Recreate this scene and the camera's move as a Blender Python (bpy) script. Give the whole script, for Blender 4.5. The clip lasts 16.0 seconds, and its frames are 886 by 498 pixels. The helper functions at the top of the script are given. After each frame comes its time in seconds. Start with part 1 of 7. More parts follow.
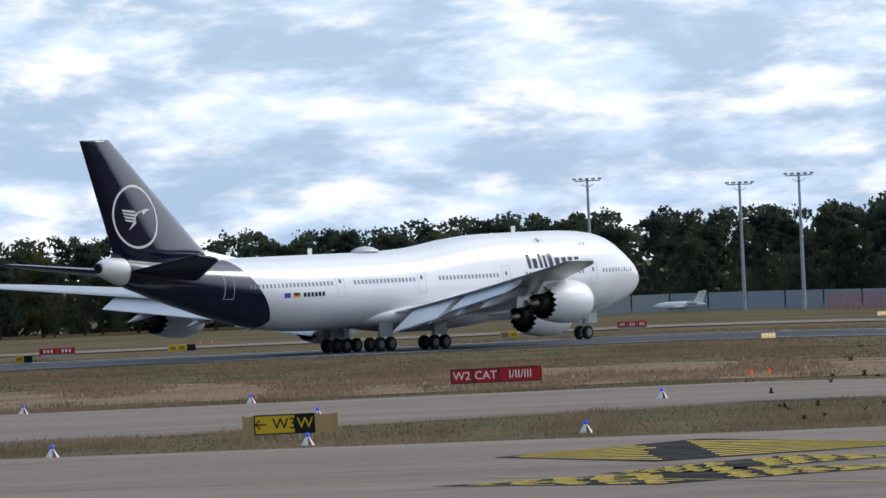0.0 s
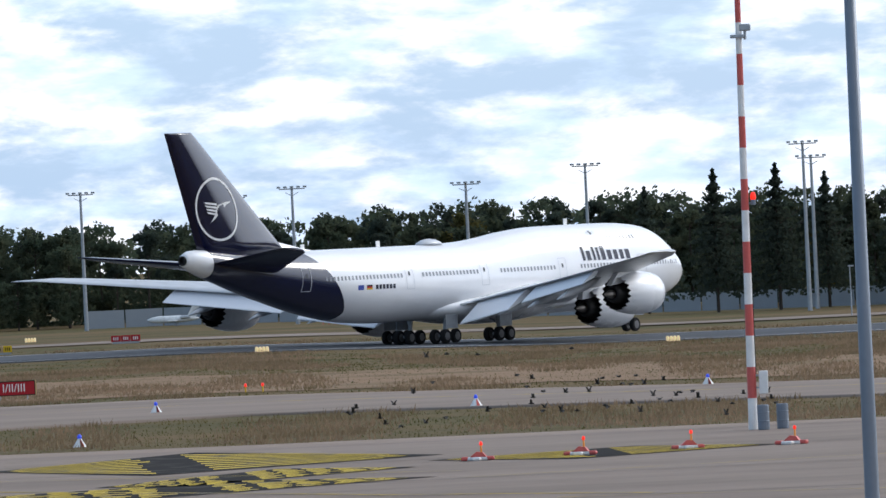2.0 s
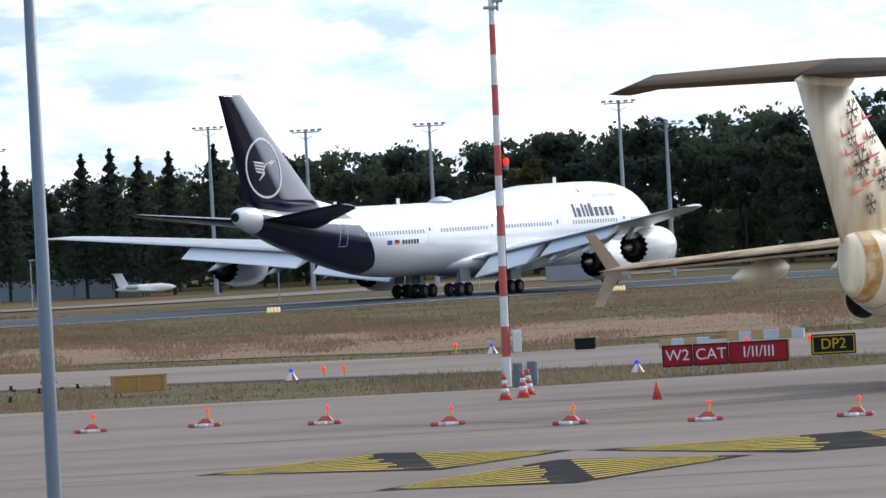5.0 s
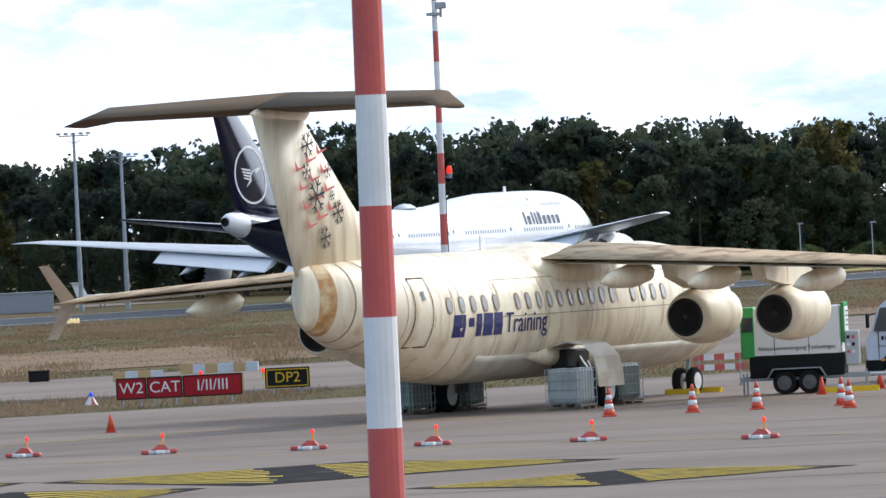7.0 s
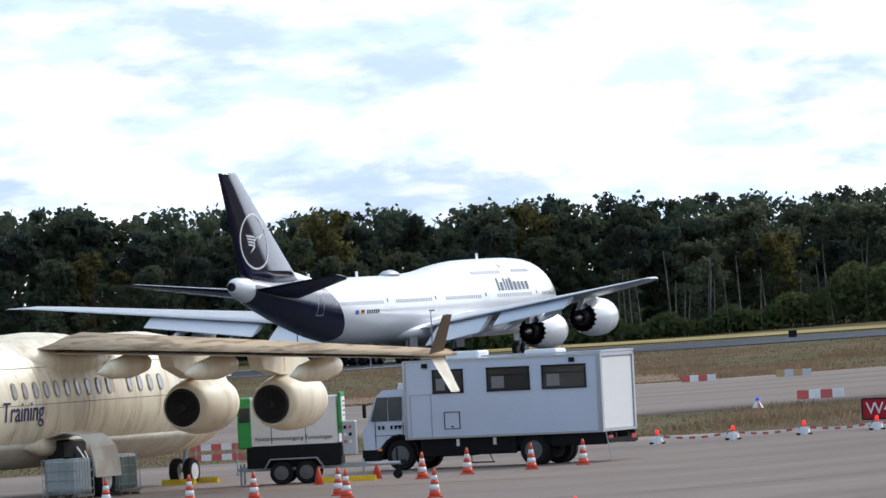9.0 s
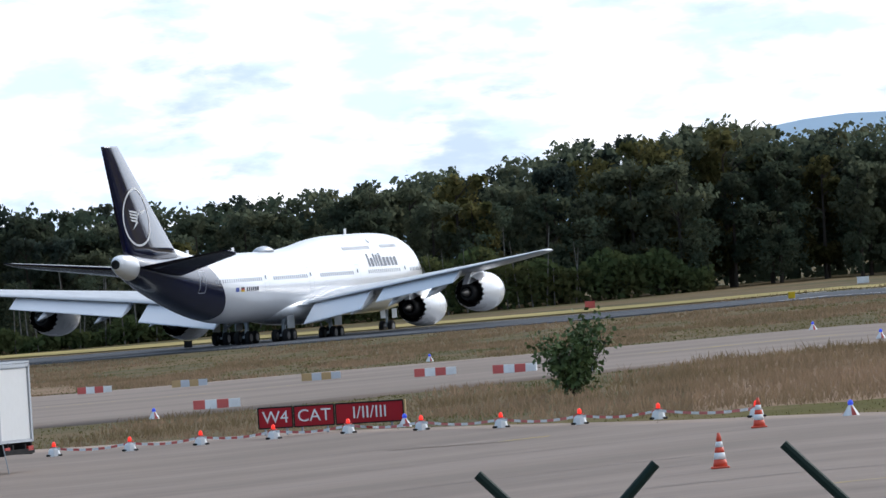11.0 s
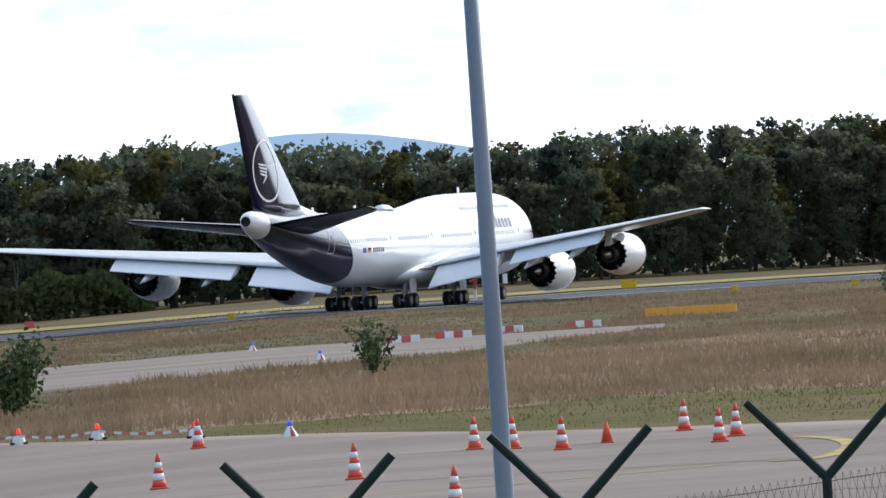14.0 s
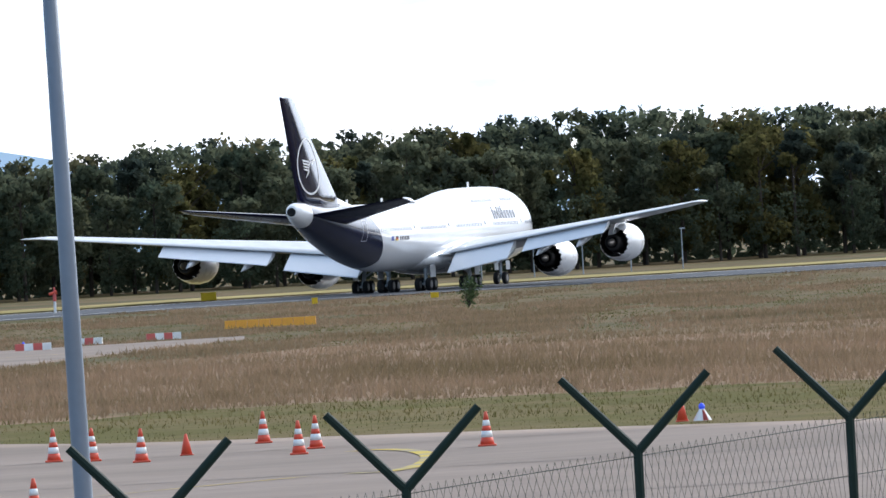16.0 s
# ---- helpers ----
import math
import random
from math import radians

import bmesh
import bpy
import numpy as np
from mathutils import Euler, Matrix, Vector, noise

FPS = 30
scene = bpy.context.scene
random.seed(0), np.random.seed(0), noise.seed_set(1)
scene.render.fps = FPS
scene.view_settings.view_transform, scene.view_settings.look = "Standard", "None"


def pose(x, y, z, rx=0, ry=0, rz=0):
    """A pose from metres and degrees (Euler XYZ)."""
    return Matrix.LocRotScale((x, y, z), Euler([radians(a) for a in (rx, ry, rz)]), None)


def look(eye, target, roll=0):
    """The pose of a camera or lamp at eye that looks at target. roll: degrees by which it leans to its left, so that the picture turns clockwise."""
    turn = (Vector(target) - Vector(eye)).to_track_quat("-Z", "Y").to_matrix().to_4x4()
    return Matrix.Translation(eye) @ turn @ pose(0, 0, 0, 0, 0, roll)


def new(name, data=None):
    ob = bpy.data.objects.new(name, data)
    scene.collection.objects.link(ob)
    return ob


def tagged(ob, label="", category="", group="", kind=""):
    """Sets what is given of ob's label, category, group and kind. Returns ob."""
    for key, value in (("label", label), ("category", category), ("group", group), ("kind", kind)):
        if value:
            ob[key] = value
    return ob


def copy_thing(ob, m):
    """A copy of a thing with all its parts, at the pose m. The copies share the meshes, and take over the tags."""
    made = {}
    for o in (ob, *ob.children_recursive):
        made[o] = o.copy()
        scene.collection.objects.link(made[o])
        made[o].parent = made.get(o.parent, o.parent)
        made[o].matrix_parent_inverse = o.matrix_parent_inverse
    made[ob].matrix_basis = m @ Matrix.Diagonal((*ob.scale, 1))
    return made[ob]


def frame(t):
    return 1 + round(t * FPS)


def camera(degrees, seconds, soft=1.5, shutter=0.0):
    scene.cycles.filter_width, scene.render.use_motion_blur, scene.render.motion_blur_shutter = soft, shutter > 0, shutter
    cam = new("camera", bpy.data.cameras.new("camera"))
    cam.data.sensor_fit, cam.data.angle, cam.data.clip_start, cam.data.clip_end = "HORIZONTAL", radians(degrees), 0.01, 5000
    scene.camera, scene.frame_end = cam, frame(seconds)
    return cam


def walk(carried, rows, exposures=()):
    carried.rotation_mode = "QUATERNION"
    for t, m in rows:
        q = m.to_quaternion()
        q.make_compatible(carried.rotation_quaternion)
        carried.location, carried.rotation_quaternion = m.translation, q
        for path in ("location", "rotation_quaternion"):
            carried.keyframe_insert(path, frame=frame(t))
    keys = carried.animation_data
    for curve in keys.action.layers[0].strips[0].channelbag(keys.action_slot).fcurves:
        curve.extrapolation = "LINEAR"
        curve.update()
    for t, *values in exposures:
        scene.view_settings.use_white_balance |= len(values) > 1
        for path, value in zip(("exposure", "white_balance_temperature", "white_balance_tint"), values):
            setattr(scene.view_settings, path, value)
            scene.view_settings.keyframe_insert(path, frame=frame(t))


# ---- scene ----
# The camera stands on a raised spot beside the apron fence and turns after the airliner.
EYE = (0.0, 0.0, 5.4)
cam = camera(5.281, 16.0, soft=1.5)


def aim(yaw, tilt, lean):
    """A pose at EYE: degrees clockwise from +Y, degrees up, degrees of lean."""
    y, p = radians(yaw), radians(tilt)
    way = Vector((math.sin(y) * math.cos(p), math.cos(y) * math.cos(p), math.sin(p)))
    return look(EYE, Vector(EYE) + 100 * way, -lean)


walk(cam, [(t, aim(a, b, c)) for t, a, b, c in (
    (0, -0.1956, 0.0177, 2.582),
    (0.5, 0.6610, 0.0421, 2.516),
    (1, 1.3248, 0.0264, 2.650),
    (1.5, 2.1769, -0.0060, 2.725),
    (2, 2.8265, -0.0398, 2.761),
    (2.5, 3.6144, -0.1219, 2.583),
    (3, 4.6329, -0.1800, 2.427),
    (3.5, 5.4449, -0.2022, 2.468),
    (4, 6.1530, -0.2265, 2.543),
    (4.2, 6.4589, -0.2490, 2.760),
    (6.3, 9.7990, -0.3173, 2.534),
    (6.5, 10.1325, -0.3092, 2.525),
    (7, 10.9626, -0.2882, 2.779),
    (7.5, 11.9014, -0.1153, 2.843),
    (8, 12.7259, 0.0098, 2.695),
    (8.5, 13.1349, 0.0802, 2.681),
    (9, 13.9857, 0.1038, 2.832),
    (9.5, 15.0751, 0.0759, 2.919),
    (10, 15.9046, 0.0561, 2.964),
    (10.2, 16.2836, 0.0399, 3.217),
    (12.3, 18.7901, -0.0731, 3.228),
    (12.5, 18.8877, -0.0720, 3.291),
    (13, 19.3683, -0.0789, 3.102),
    (13.5, 20.0989, -0.0851, 3.063),
    (14, 20.9353, -0.1067, 3.282),
    (14.5, 21.6282, -0.1238, 3.269),
    (15, 22.2174, -0.1512, 3.273),
    (15.5, 22.7717, -0.1583, 3.248),
    (16, 23.4419, -0.1747, 3.231),
)], exposures=[(0, -0.08), (0.6, 0.04), (2, 0.12), (4, 0.22), (7, 0.44), (8.5, 0.28), (9.5, 0.22), (12.5, 0.28), (13.5, 0.36), (14.5, 0.48), (16, 0.58)])

# ---- sky and sun ----
SUN_AZ, SUN_EL = radians(60), radians(33)
world = bpy.data.worlds.new("sky")
scene.world = world
world.use_nodes = True
wn, wl = world.node_tree.nodes, world.node_tree.links
wn.clear()
w_out = wn.new("ShaderNodeOutputWorld")
w_bg = wn.new("ShaderNodeBackground")
w_sky = wn.new("ShaderNodeTexSky")
w_sky.sky_type, w_sky.sun_disc = "NISHITA", False
w_sky.sun_elevation, w_sky.sun_rotation = SUN_EL, SUN_AZ
w_sky.air_density, w_sky.dust_density = 1.0, 1.2
w_bg.inputs["Strength"].default_value = 0.1
w_co = wn.new("ShaderNodeTexCoord")
w_map = wn.new("ShaderNodeMapping")
w_map.inputs["Scale"].default_value = (1.0, 1.0, 3.0)
wl.new(w_co.outputs["Generated"], w_map.inputs["Vector"])


def cloud_noise(size, detail, rough, low, high):
    a = wn.new("ShaderNodeTexNoise")
    a.inputs["Scale"].default_value, a.inputs["Detail"].default_value = size, detail
    a.inputs["Roughness"].default_value = rough
    a.inputs["Distortion"].default_value = 0.12
    r = wn.new("ShaderNodeMapRange")
    r.interpolation_type = "SMOOTHSTEP"
    r.inputs["From Min"].default_value, r.inputs["From Max"].default_value = low, high
    wl.new(w_map.outputs[0], a.inputs["Vector"])
    wl.new(a.outputs["Fac"], r.inputs["Value"])
    return a, r


c_big_noise, c_big = cloud_noise(52, 7, 0.58, 0.40, 0.60)
c_lit_noise, c_lit = cloud_noise(80, 6, 0.55, 0.36, 0.66)
w_tone = wn.new("ShaderNodeMix")
w_tone.data_type = "RGBA"
w_tone.inputs["A"].default_value, w_tone.inputs["B"].default_value = (7.2, 9.0, 11.8, 1), (12.2, 12.2, 12.5, 1)
wl.new(c_lit.outputs[0], w_tone.inputs["Factor"])
w_blue = wn.new("ShaderNodeMix")
w_blue.data_type = "RGBA"
w_blue.inputs["Factor"].default_value = 0.65
w_blue.inputs["B"].default_value = (5.0, 7.7, 11.6, 1)
wl.new(w_sky.outputs[0], w_blue.inputs["A"])
w_mix = wn.new("ShaderNodeMix")
w_mix.data_type = "RGBA"
wl.new(c_big.outputs[0], w_mix.inputs["Factor"])
wl.new(w_blue.outputs["Result"], w_mix.inputs["A"])
wl.new(w_tone.outputs["Result"], w_mix.inputs["B"])
w_sep = wn.new("ShaderNodeSeparateXYZ")
wl.new(w_co.outputs["Generated"], w_sep.inputs[0])
w_up = wn.new("ShaderNodeMapRange")
w_up.interpolation_type = "SMOOTHSTEP"
w_up.inputs["From Min"].default_value, w_up.inputs["From Max"].default_value = 0.06, 0.5
w_up.inputs["To Min"].default_value, w_up.inputs["To Max"].default_value = 1.0, 0.68
wl.new(w_sep.outputs["Z"], w_up.inputs["Value"])
w_dim = wn.new("ShaderNodeVectorMath")
w_dim.operation = "SCALE"
wl.new(w_mix.outputs["Result"], w_dim.inputs[0])
wl.new(w_up.outputs[0], w_dim.inputs["Scale"])
# the thin cloud glows round the sun
w_dot = wn.new("ShaderNodeVectorMath")
w_dot.operation = "DOT_PRODUCT"
w_dot.inputs[1].default_value = (math.sin(SUN_AZ) * math.cos(SUN_EL), math.cos(SUN_AZ) * math.cos(SUN_EL), math.sin(SUN_EL))
wl.new(w_co.outputs["Generated"], w_dot.inputs[0])
w_glow = wn.new("ShaderNodeMapRange")
w_glow.interpolation_type = "SMOOTHSTEP"
w_glow.inputs["From Min"].default_value, w_glow.inputs["From Max"].default_value = 0.76, 1.0
w_glow.inputs["To Min"].default_value, w_glow.inputs["To Max"].default_value = 1.0, 3.0
wl.new(w_dot.outputs["Value"], w_glow.inputs["Value"])
w_lit = wn.new("ShaderNodeVectorMath")
w_lit.operation = "SCALE"
wl.new(w_dim.outputs[0], w_lit.inputs[0])
wl.new(w_glow.outputs[0], w_lit.inputs["Scale"])
wl.new(w_lit.outputs[0], w_bg.inputs["Color"])
w_sunward = wn.new("ShaderNodeMath")
w_sunward.operation = "MULTIPLY_ADD"
w_sunward.inputs[1].default_value = 0.3
wl.new(w_sep.outputs["X"], w_sunward.inputs[0])
wl.new(c_big_noise.outputs["Fac"], w_sunward.inputs[2])
wl.new(w_sunward.outputs[0], c_big.inputs["Value"])
wl.new(w_bg.outputs[0], w_out.inputs[0])

sun = new("sun", bpy.data.lights.new("sun", "SUN"))
sun.data.energy, sun.data.angle, sun.data.color = 1.3, radians(14), (1.0, 0.95, 0.88)
sun.matrix_basis = look((0, 0, 0), (-math.sin(SUN_AZ) * math.cos(SUN_EL), -math.cos(SUN_AZ) * math.cos(SUN_EL), -math.sin(SUN_EL)))


# ---- materials ----
def material(name, color, rough=0.6, metal=0.0, vary=0.15, scale=4.0, fine=40.0, bump=0.0, second=None, amount=0.5,
             coat=0.0, spec=0.5, random_tint=0.0, emit=0.0, leafy=0.0, low=0.4, high=0.65, stretch=(1, 1, 1)):
    """A surface with variation at two scales; second: a colour of stains or wear that shows in patches."""
    m = bpy.data.materials.new(name)
    m.use_nodes = True
    n, l = m.node_tree.nodes, m.node_tree.links
    b = n["Principled BSDF"]
    b.inputs["Roughness"].default_value, b.inputs["Metallic"].default_value = rough, metal
    b.inputs["Coat Weight"].default_value, b.inputs["Specular IOR Level"].default_value = coat, spec
    co = n.new("ShaderNodeTexCoord")
    mp = n.new("ShaderNodeMapping")
    mp.inputs["Scale"].default_value = stretch
    l.new(co.outputs["Object"], mp.inputs["Vector"])
    big, small = n.new("ShaderNodeTexNoise"), n.new("ShaderNodeTexNoise")
    for t, s, d in ((big, scale, 4), (small, fine, 3)):
        t.inputs["Scale"].default_value, t.inputs["Detail"].default_value = s, d
        l.new(mp.outputs[0], t.inputs["Vector"])
    base = n.new("ShaderNodeRGB")
    base.outputs[0].default_value = (*color, 1)
    col = base.outputs[0]
    if second:
        r = n.new("ShaderNodeMapRange")
        r.inputs["From Min"].default_value, r.inputs["From Max"].default_value = low, high
        r.inputs["To Max"].default_value = amount
        l.new(big.outputs["Fac"], r.inputs["Value"])
        x = n.new("ShaderNodeMix")
        x.data_type = "RGBA"
        x.inputs["B"].default_value = (*second, 1)
        l.new(r.outputs[0], x.inputs["Factor"])
        l.new(col, x.inputs["A"])
        col = x.outputs["Result"]
    h = n.new("ShaderNodeHueSaturation")
    s = n.new("ShaderNodeMath")
    s.operation = "MULTIPLY_ADD"
    s.inputs[1].default_value, s.inputs[2].default_value = 2 * vary, 1 - vary
    l.new(small.outputs["Fac"], s.inputs[0])
    value = s.outputs[0]
    if random_tint:
        oi = n.new("ShaderNodeObjectInfo")
        k = n.new("ShaderNodeMath")
        k.operation = "MULTIPLY_ADD"
        k.inputs[1].default_value, k.inputs[2].default_value = random_tint, -random_tint / 2
        l.new(oi.outputs["Random"], k.inputs[0])
        k2 = n.new("ShaderNodeMath")
        l.new(value, k2.inputs[0])
        l.new(k.outputs[0], k2.inputs[1])
        value = k2.outputs[0]
    l.new(value, h.inputs["Value"])
    l.new(col, h.inputs["Color"])
    l.new(h.outputs[0], b.inputs["Base Color"])
    rr = n.new("ShaderNodeMath")
    rr.operation = "MULTIPLY_ADD"
    rr.inputs[1].default_value, rr.inputs[2].default_value = 0.2, max(rough - 0.1, 0.02)
    l.new(big.outputs["Fac"], rr.inputs[0])
    l.new(rr.outputs[0], b.inputs["Roughness"])
    if bump:
        bp = n.new("ShaderNodeBump")
        bp.inputs["Strength"].default_value, bp.inputs["Distance"].default_value = bump, 0.05
        l.new(small.outputs["Fac"], bp.inputs["Height"])
        l.new(bp.outputs[0], b.inputs["Normal"])
    if leafy:
        tr, mx = n.new("ShaderNodeBsdfTranslucent"), n.new("ShaderNodeMixShader")
        mx.inputs[0].default_value = leafy
        l.new(h.outputs[0], tr.inputs["Color"])
        l.new(b.outputs[0], mx.inputs[1])
        l.new(tr.outputs[0], mx.inputs[2])
        l.new(mx.outputs[0], n["Material Output"].inputs["Surface"])
    if emit:
        b.inputs["Emission Color"].default_value = (*color, 1)
        b.inputs["Emission Strength"].default_value = emit
    return m


M_GRASS = material("grass", (0.085, 0.072, 0.028), 0.95, spec=0.08, vary=0.35, scale=0.035, fine=0.9, second=(0.15, 0.10, 0.05), amount=0.9, low=0.38, high=0.6, bump=0.5)
M_DRY = material("dry_grass", (0.27, 0.185, 0.12), 0.95, leafy=0.5, spec=0.08, vary=0.3, scale=0.06, fine=2.0, second=(0.125, 0.098, 0.05), amount=0.8)
M_GREEN = material("green_grass", (0.085, 0.085, 0.028), 0.95, leafy=0.5, spec=0.08, vary=0.3, scale=0.06, fine=2.0, second=(0.17, 0.13, 0.055), amount=0.7)
M_CONC = material("concrete", (0.258, 0.203, 0.168), 0.85, spec=0.08, vary=0.14, scale=0.07, fine=1.1, second=(0.20, 0.158, 0.13), amount=0.85, bump=0.1, stretch=(0.6, 1.4, 1))
M_JOINT = material("joint_sealant", (0.19, 0.165, 0.145), 0.9, spec=0.08)
M_ASPH = material("asphalt", (0.085, 0.09, 0.10), 0.85, spec=0.08, vary=0.12, scale=0.03, fine=1.0, second=(0.06, 0.064, 0.072), amount=0.8)
M_WHITEPAINT = material("white_aircraft_paint", (0.82, 0.82, 0.83), 0.28, vary=0.03, scale=0.5, fine=6, coat=0.5, second=(0.74, 0.74, 0.75), amount=0.5)
M_GREYPAINT = material("grey_wing_paint", (0.50, 0.52, 0.55), 0.35, vary=0.06, scale=0.8, fine=8, second=(0.42, 0.43, 0.45), amount=0.6)
M_FLAP = material("flap_paint", (0.70, 0.72, 0.76), 0.35, vary=0.05, scale=0.8, fine=8)
M_NAVY = material("navy_paint", (0.004, 0.005, 0.026), 0.2, spec=0.22, vary=0.1, scale=0.5, fine=5, coat=0.0)
M_DARKMETAL = material("dark_engine_metal", (0.03, 0.028, 0.027), 0.5, 0.6, vary=0.3, scale=2, fine=20)
M_TI = material("titanium", (0.30, 0.27, 0.24), 0.4, 0.8, vary=0.3, scale=2, fine=12)
M_TYRE = material("tyre_rubber", (0.016, 0.016, 0.017), 0.9, spec=0.15, vary=0.2)
M_STEEL = material("galvanised_steel", (0.34, 0.37, 0.40), 0.5, 0.5, vary=0.1, scale=1.5, fine=12, second=(0.26, 0.28, 0.30))
M_GLASS = material("dark_glass", (0.02, 0.022, 0.026), 0.08, vary=0.05)
M_LEAF = material("foliage", (0.056, 0.076, 0.050), 0.95, leafy=0.5, spec=0.05, vary=0.22, scale=0.25, fine=1.2, second=(0.074, 0.078, 0.046), amount=0.8, random_tint=0.4)
# browning autumn leaves, also lightened for the sunlit end of the wood
M_LEAFWARM = material("sunlit_autumn_foliage", (0.10, 0.118, 0.076), 0.95, leafy=0.6, spec=0.05, vary=0.2, scale=0.06, fine=1.0, second=(0.125, 0.105, 0.05), amount=0.9, low=0.48, high=0.66)
M_LEAF2 = material("yellowing_foliage", (0.118, 0.105, 0.042), 0.95, leafy=0.6, spec=0.05, vary=0.25, scale=0.3, fine=1.2, second=(0.05, 0.056, 0.02), amount=0.9, random_tint=0.5)
M_PINE = material("pine_needles", (0.052, 0.070, 0.056), 0.95, leafy=0.5, spec=0.05, vary=0.22, scale=0.25, fine=1.2, second=(0.045, 0.045, 0.026), random_tint=0.4)
M_BARK = material("bark", (0.06, 0.05, 0.042), 0.95, spec=0.08, vary=0.4, scale=2, fine=9, bump=0.5)
M_RED = material("red_paint", (0.56, 0.095, 0.08), 0.55, vary=0.12, scale=2, fine=12, second=(0.46, 0.09, 0.08))
M_SIGNRED = material("red_sign_face", (0.36, 0.014, 0.022), 0.5, vary=0.08, spec=0.2)
M_WHITE = material("white_paint", (0.78, 0.78, 0.77), 0.55, vary=0.07, scale=2, fine=14, second=(0.62, 0.61, 0.59), amount=0.6)
M_YELLOW = material("yellow_paint", (0.66, 0.43, 0.03), 0.7, spec=0.1, vary=0.15, scale=1.5, fine=10)
M_BLACK = material("black_paint", (0.02, 0.02, 0.021), 0.8, spec=0.06, vary=0.2)
M_ORANGE = material("orange_plastic", (0.70, 0.075, 0.035), 0.5, vary=0.1, scale=3, fine=20, second=(0.55, 0.09, 0.04))
M_REDLAMP = material("red_lamp_glow", (0.9, 0.025, 0.01), 0.4, emit=0.8)
M_BLUELAMP = material("blue_lamp_glow", (0.03, 0.07, 0.6), 0.4, emit=0.4)
M_AMBER = material("amber_lamp", (0.75, 0.30, 0.05), 0.4, emit=0.06)


# ---- mesh helpers ----
def loft(rings, caps=True):
    """Verts and faces of a skin over closed rings of equal length."""
    v, f, k = [], [], len(rings[0])
    for r in rings:
        v += [tuple(q) for q in r]
    for i in range(len(rings) - 1):
        for j in range(k):
            a, b = i * k + j, i * k + (j + 1) % k
            f.append((a, b, b + k, a + k))
    if caps:
        f.append(tuple(range(k - 1, -1, -1)))
        f.append(tuple(range((len(rings) - 1) * k, len(rings) * k)))
    return v, f


def tube(p0, p1, r0, r1=None, n=10):
    p0, p1 = Vector(p0), Vector(p1)
    r1 = r0 if r1 is None else r1
    q = (p1 - p0).to_track_quat("Z", "Y")
    return loft([[p + q @ Vector((r * math.cos(2 * math.pi * k / n), r * math.sin(2 * math.pi * k / n), 0)) for k in range(n)]
                 for p, r in ((p0, r0), (p1, r1))])


def turned(profile, n=24, m=Matrix()):
    """A turned body: profile rows of (radius, along), about the local Z axis, placed by m."""
    return loft([[m @ Vector((r * math.cos(2 * math.pi * k / n), r * math.sin(2 * math.pi * k / n), s)) for k in range(n)] for r, s in profile])


def box(x, y, z, sx, sy, sz, bev=0.0, m=Matrix()):
    """A box about (x, y, z) with chamfered upright edges and rims."""
    b = min(bev, sx / 2.2, sy / 2.2, sz / 2.2)
    hx, hy, hz = sx / 2, sy / 2, sz / 2
    if not b:
        ring = [(-hx, -hy), (hx, -hy), (hx, hy), (-hx, hy)]
        return loft([[m @ Vector((x + p, y + q, z + s)) for p, q in ring] for s in (-hz, hz)])

    def octo(i):
        return [(-hx + b, -hy + i), (hx - b, -hy + i), (hx - i, -hy + b), (hx - i, hy - b), (hx - b, hy - i), (-hx + b, hy - i), (-hx + i, hy - b), (-hx + i, -hy + b)]
    return loft([[m @ Vector((x + p, y + q, z + s)) for p, q in octo(i)] for i, s in ((b * 0.9, -hz), (0, -hz + b), (0, hz - b), (b * 0.9, hz))])


def prism(outline, z0, z1, m=Matrix()):
    return loft([[m @ Vector((p[0], p[1], z)) for p in outline] for z in (z0, z1)])


def join(*shapes):
    v, f = [], []
    for a, b in shapes:
        k = len(v)
        v += a
        f += [tuple(i + k for i in q) for q in b]
    return v, f


def part(name, shape, mat, parent=None, label="", smooth=False):
    """Links verts and faces as one mesh object, under a thing or part where one is given."""
    me = bpy.data.meshes.new(name)
    me.from_pydata([tuple(q) for q in shape[0]], [], shape[1])
    for one in (mat if isinstance(mat, (list, tuple)) else [mat]):
        me.materials.append(one)
    if smooth:
        me.polygons.foreach_set("use_smooth", [True] * len(me.polygons))
    me.update()
    ob = new(name, me)
    ob.parent = parent
    if label:
        ob["label"] = label
    return ob


def share(name, ob, parent, m):
    """Another object on the mesh of ob."""
    o = new(name, ob.data)
    o.parent = parent
    o.matrix_basis = m
    return o


def thing(name, m, label, category, group="", kind=""):
    ob = new(name)
    ob.matrix_basis = m
    return tagged(ob, label, category, group, kind)


def lettering(text, size, mat, parent, m, name="lettering", thick=0.004):
    c = bpy.data.curves.new(name, "FONT")
    c.body, c.size, c.extrude, c.align_x, c.align_y = text, size, thick, "CENTER", "CENTER"
    t = new("tmp", c)
    me = bpy.data.meshes.new_from_object(t.evaluated_get(bpy.context.evaluated_depsgraph_get()))
    bpy.data.objects.remove(t)
    me.materials.clear()
    me.materials.append(mat)
    ob = new(name, me)
    ob.parent, ob.matrix_basis = parent, m
    return ob


# ---- the lie of the land ----
def ease(x):
    x = min(max(x, 0.0), 1.0)
    return x * x * (3 - 2 * x)


def along(x, xs, ys):
    return float(np.interp(x, xs, ys))


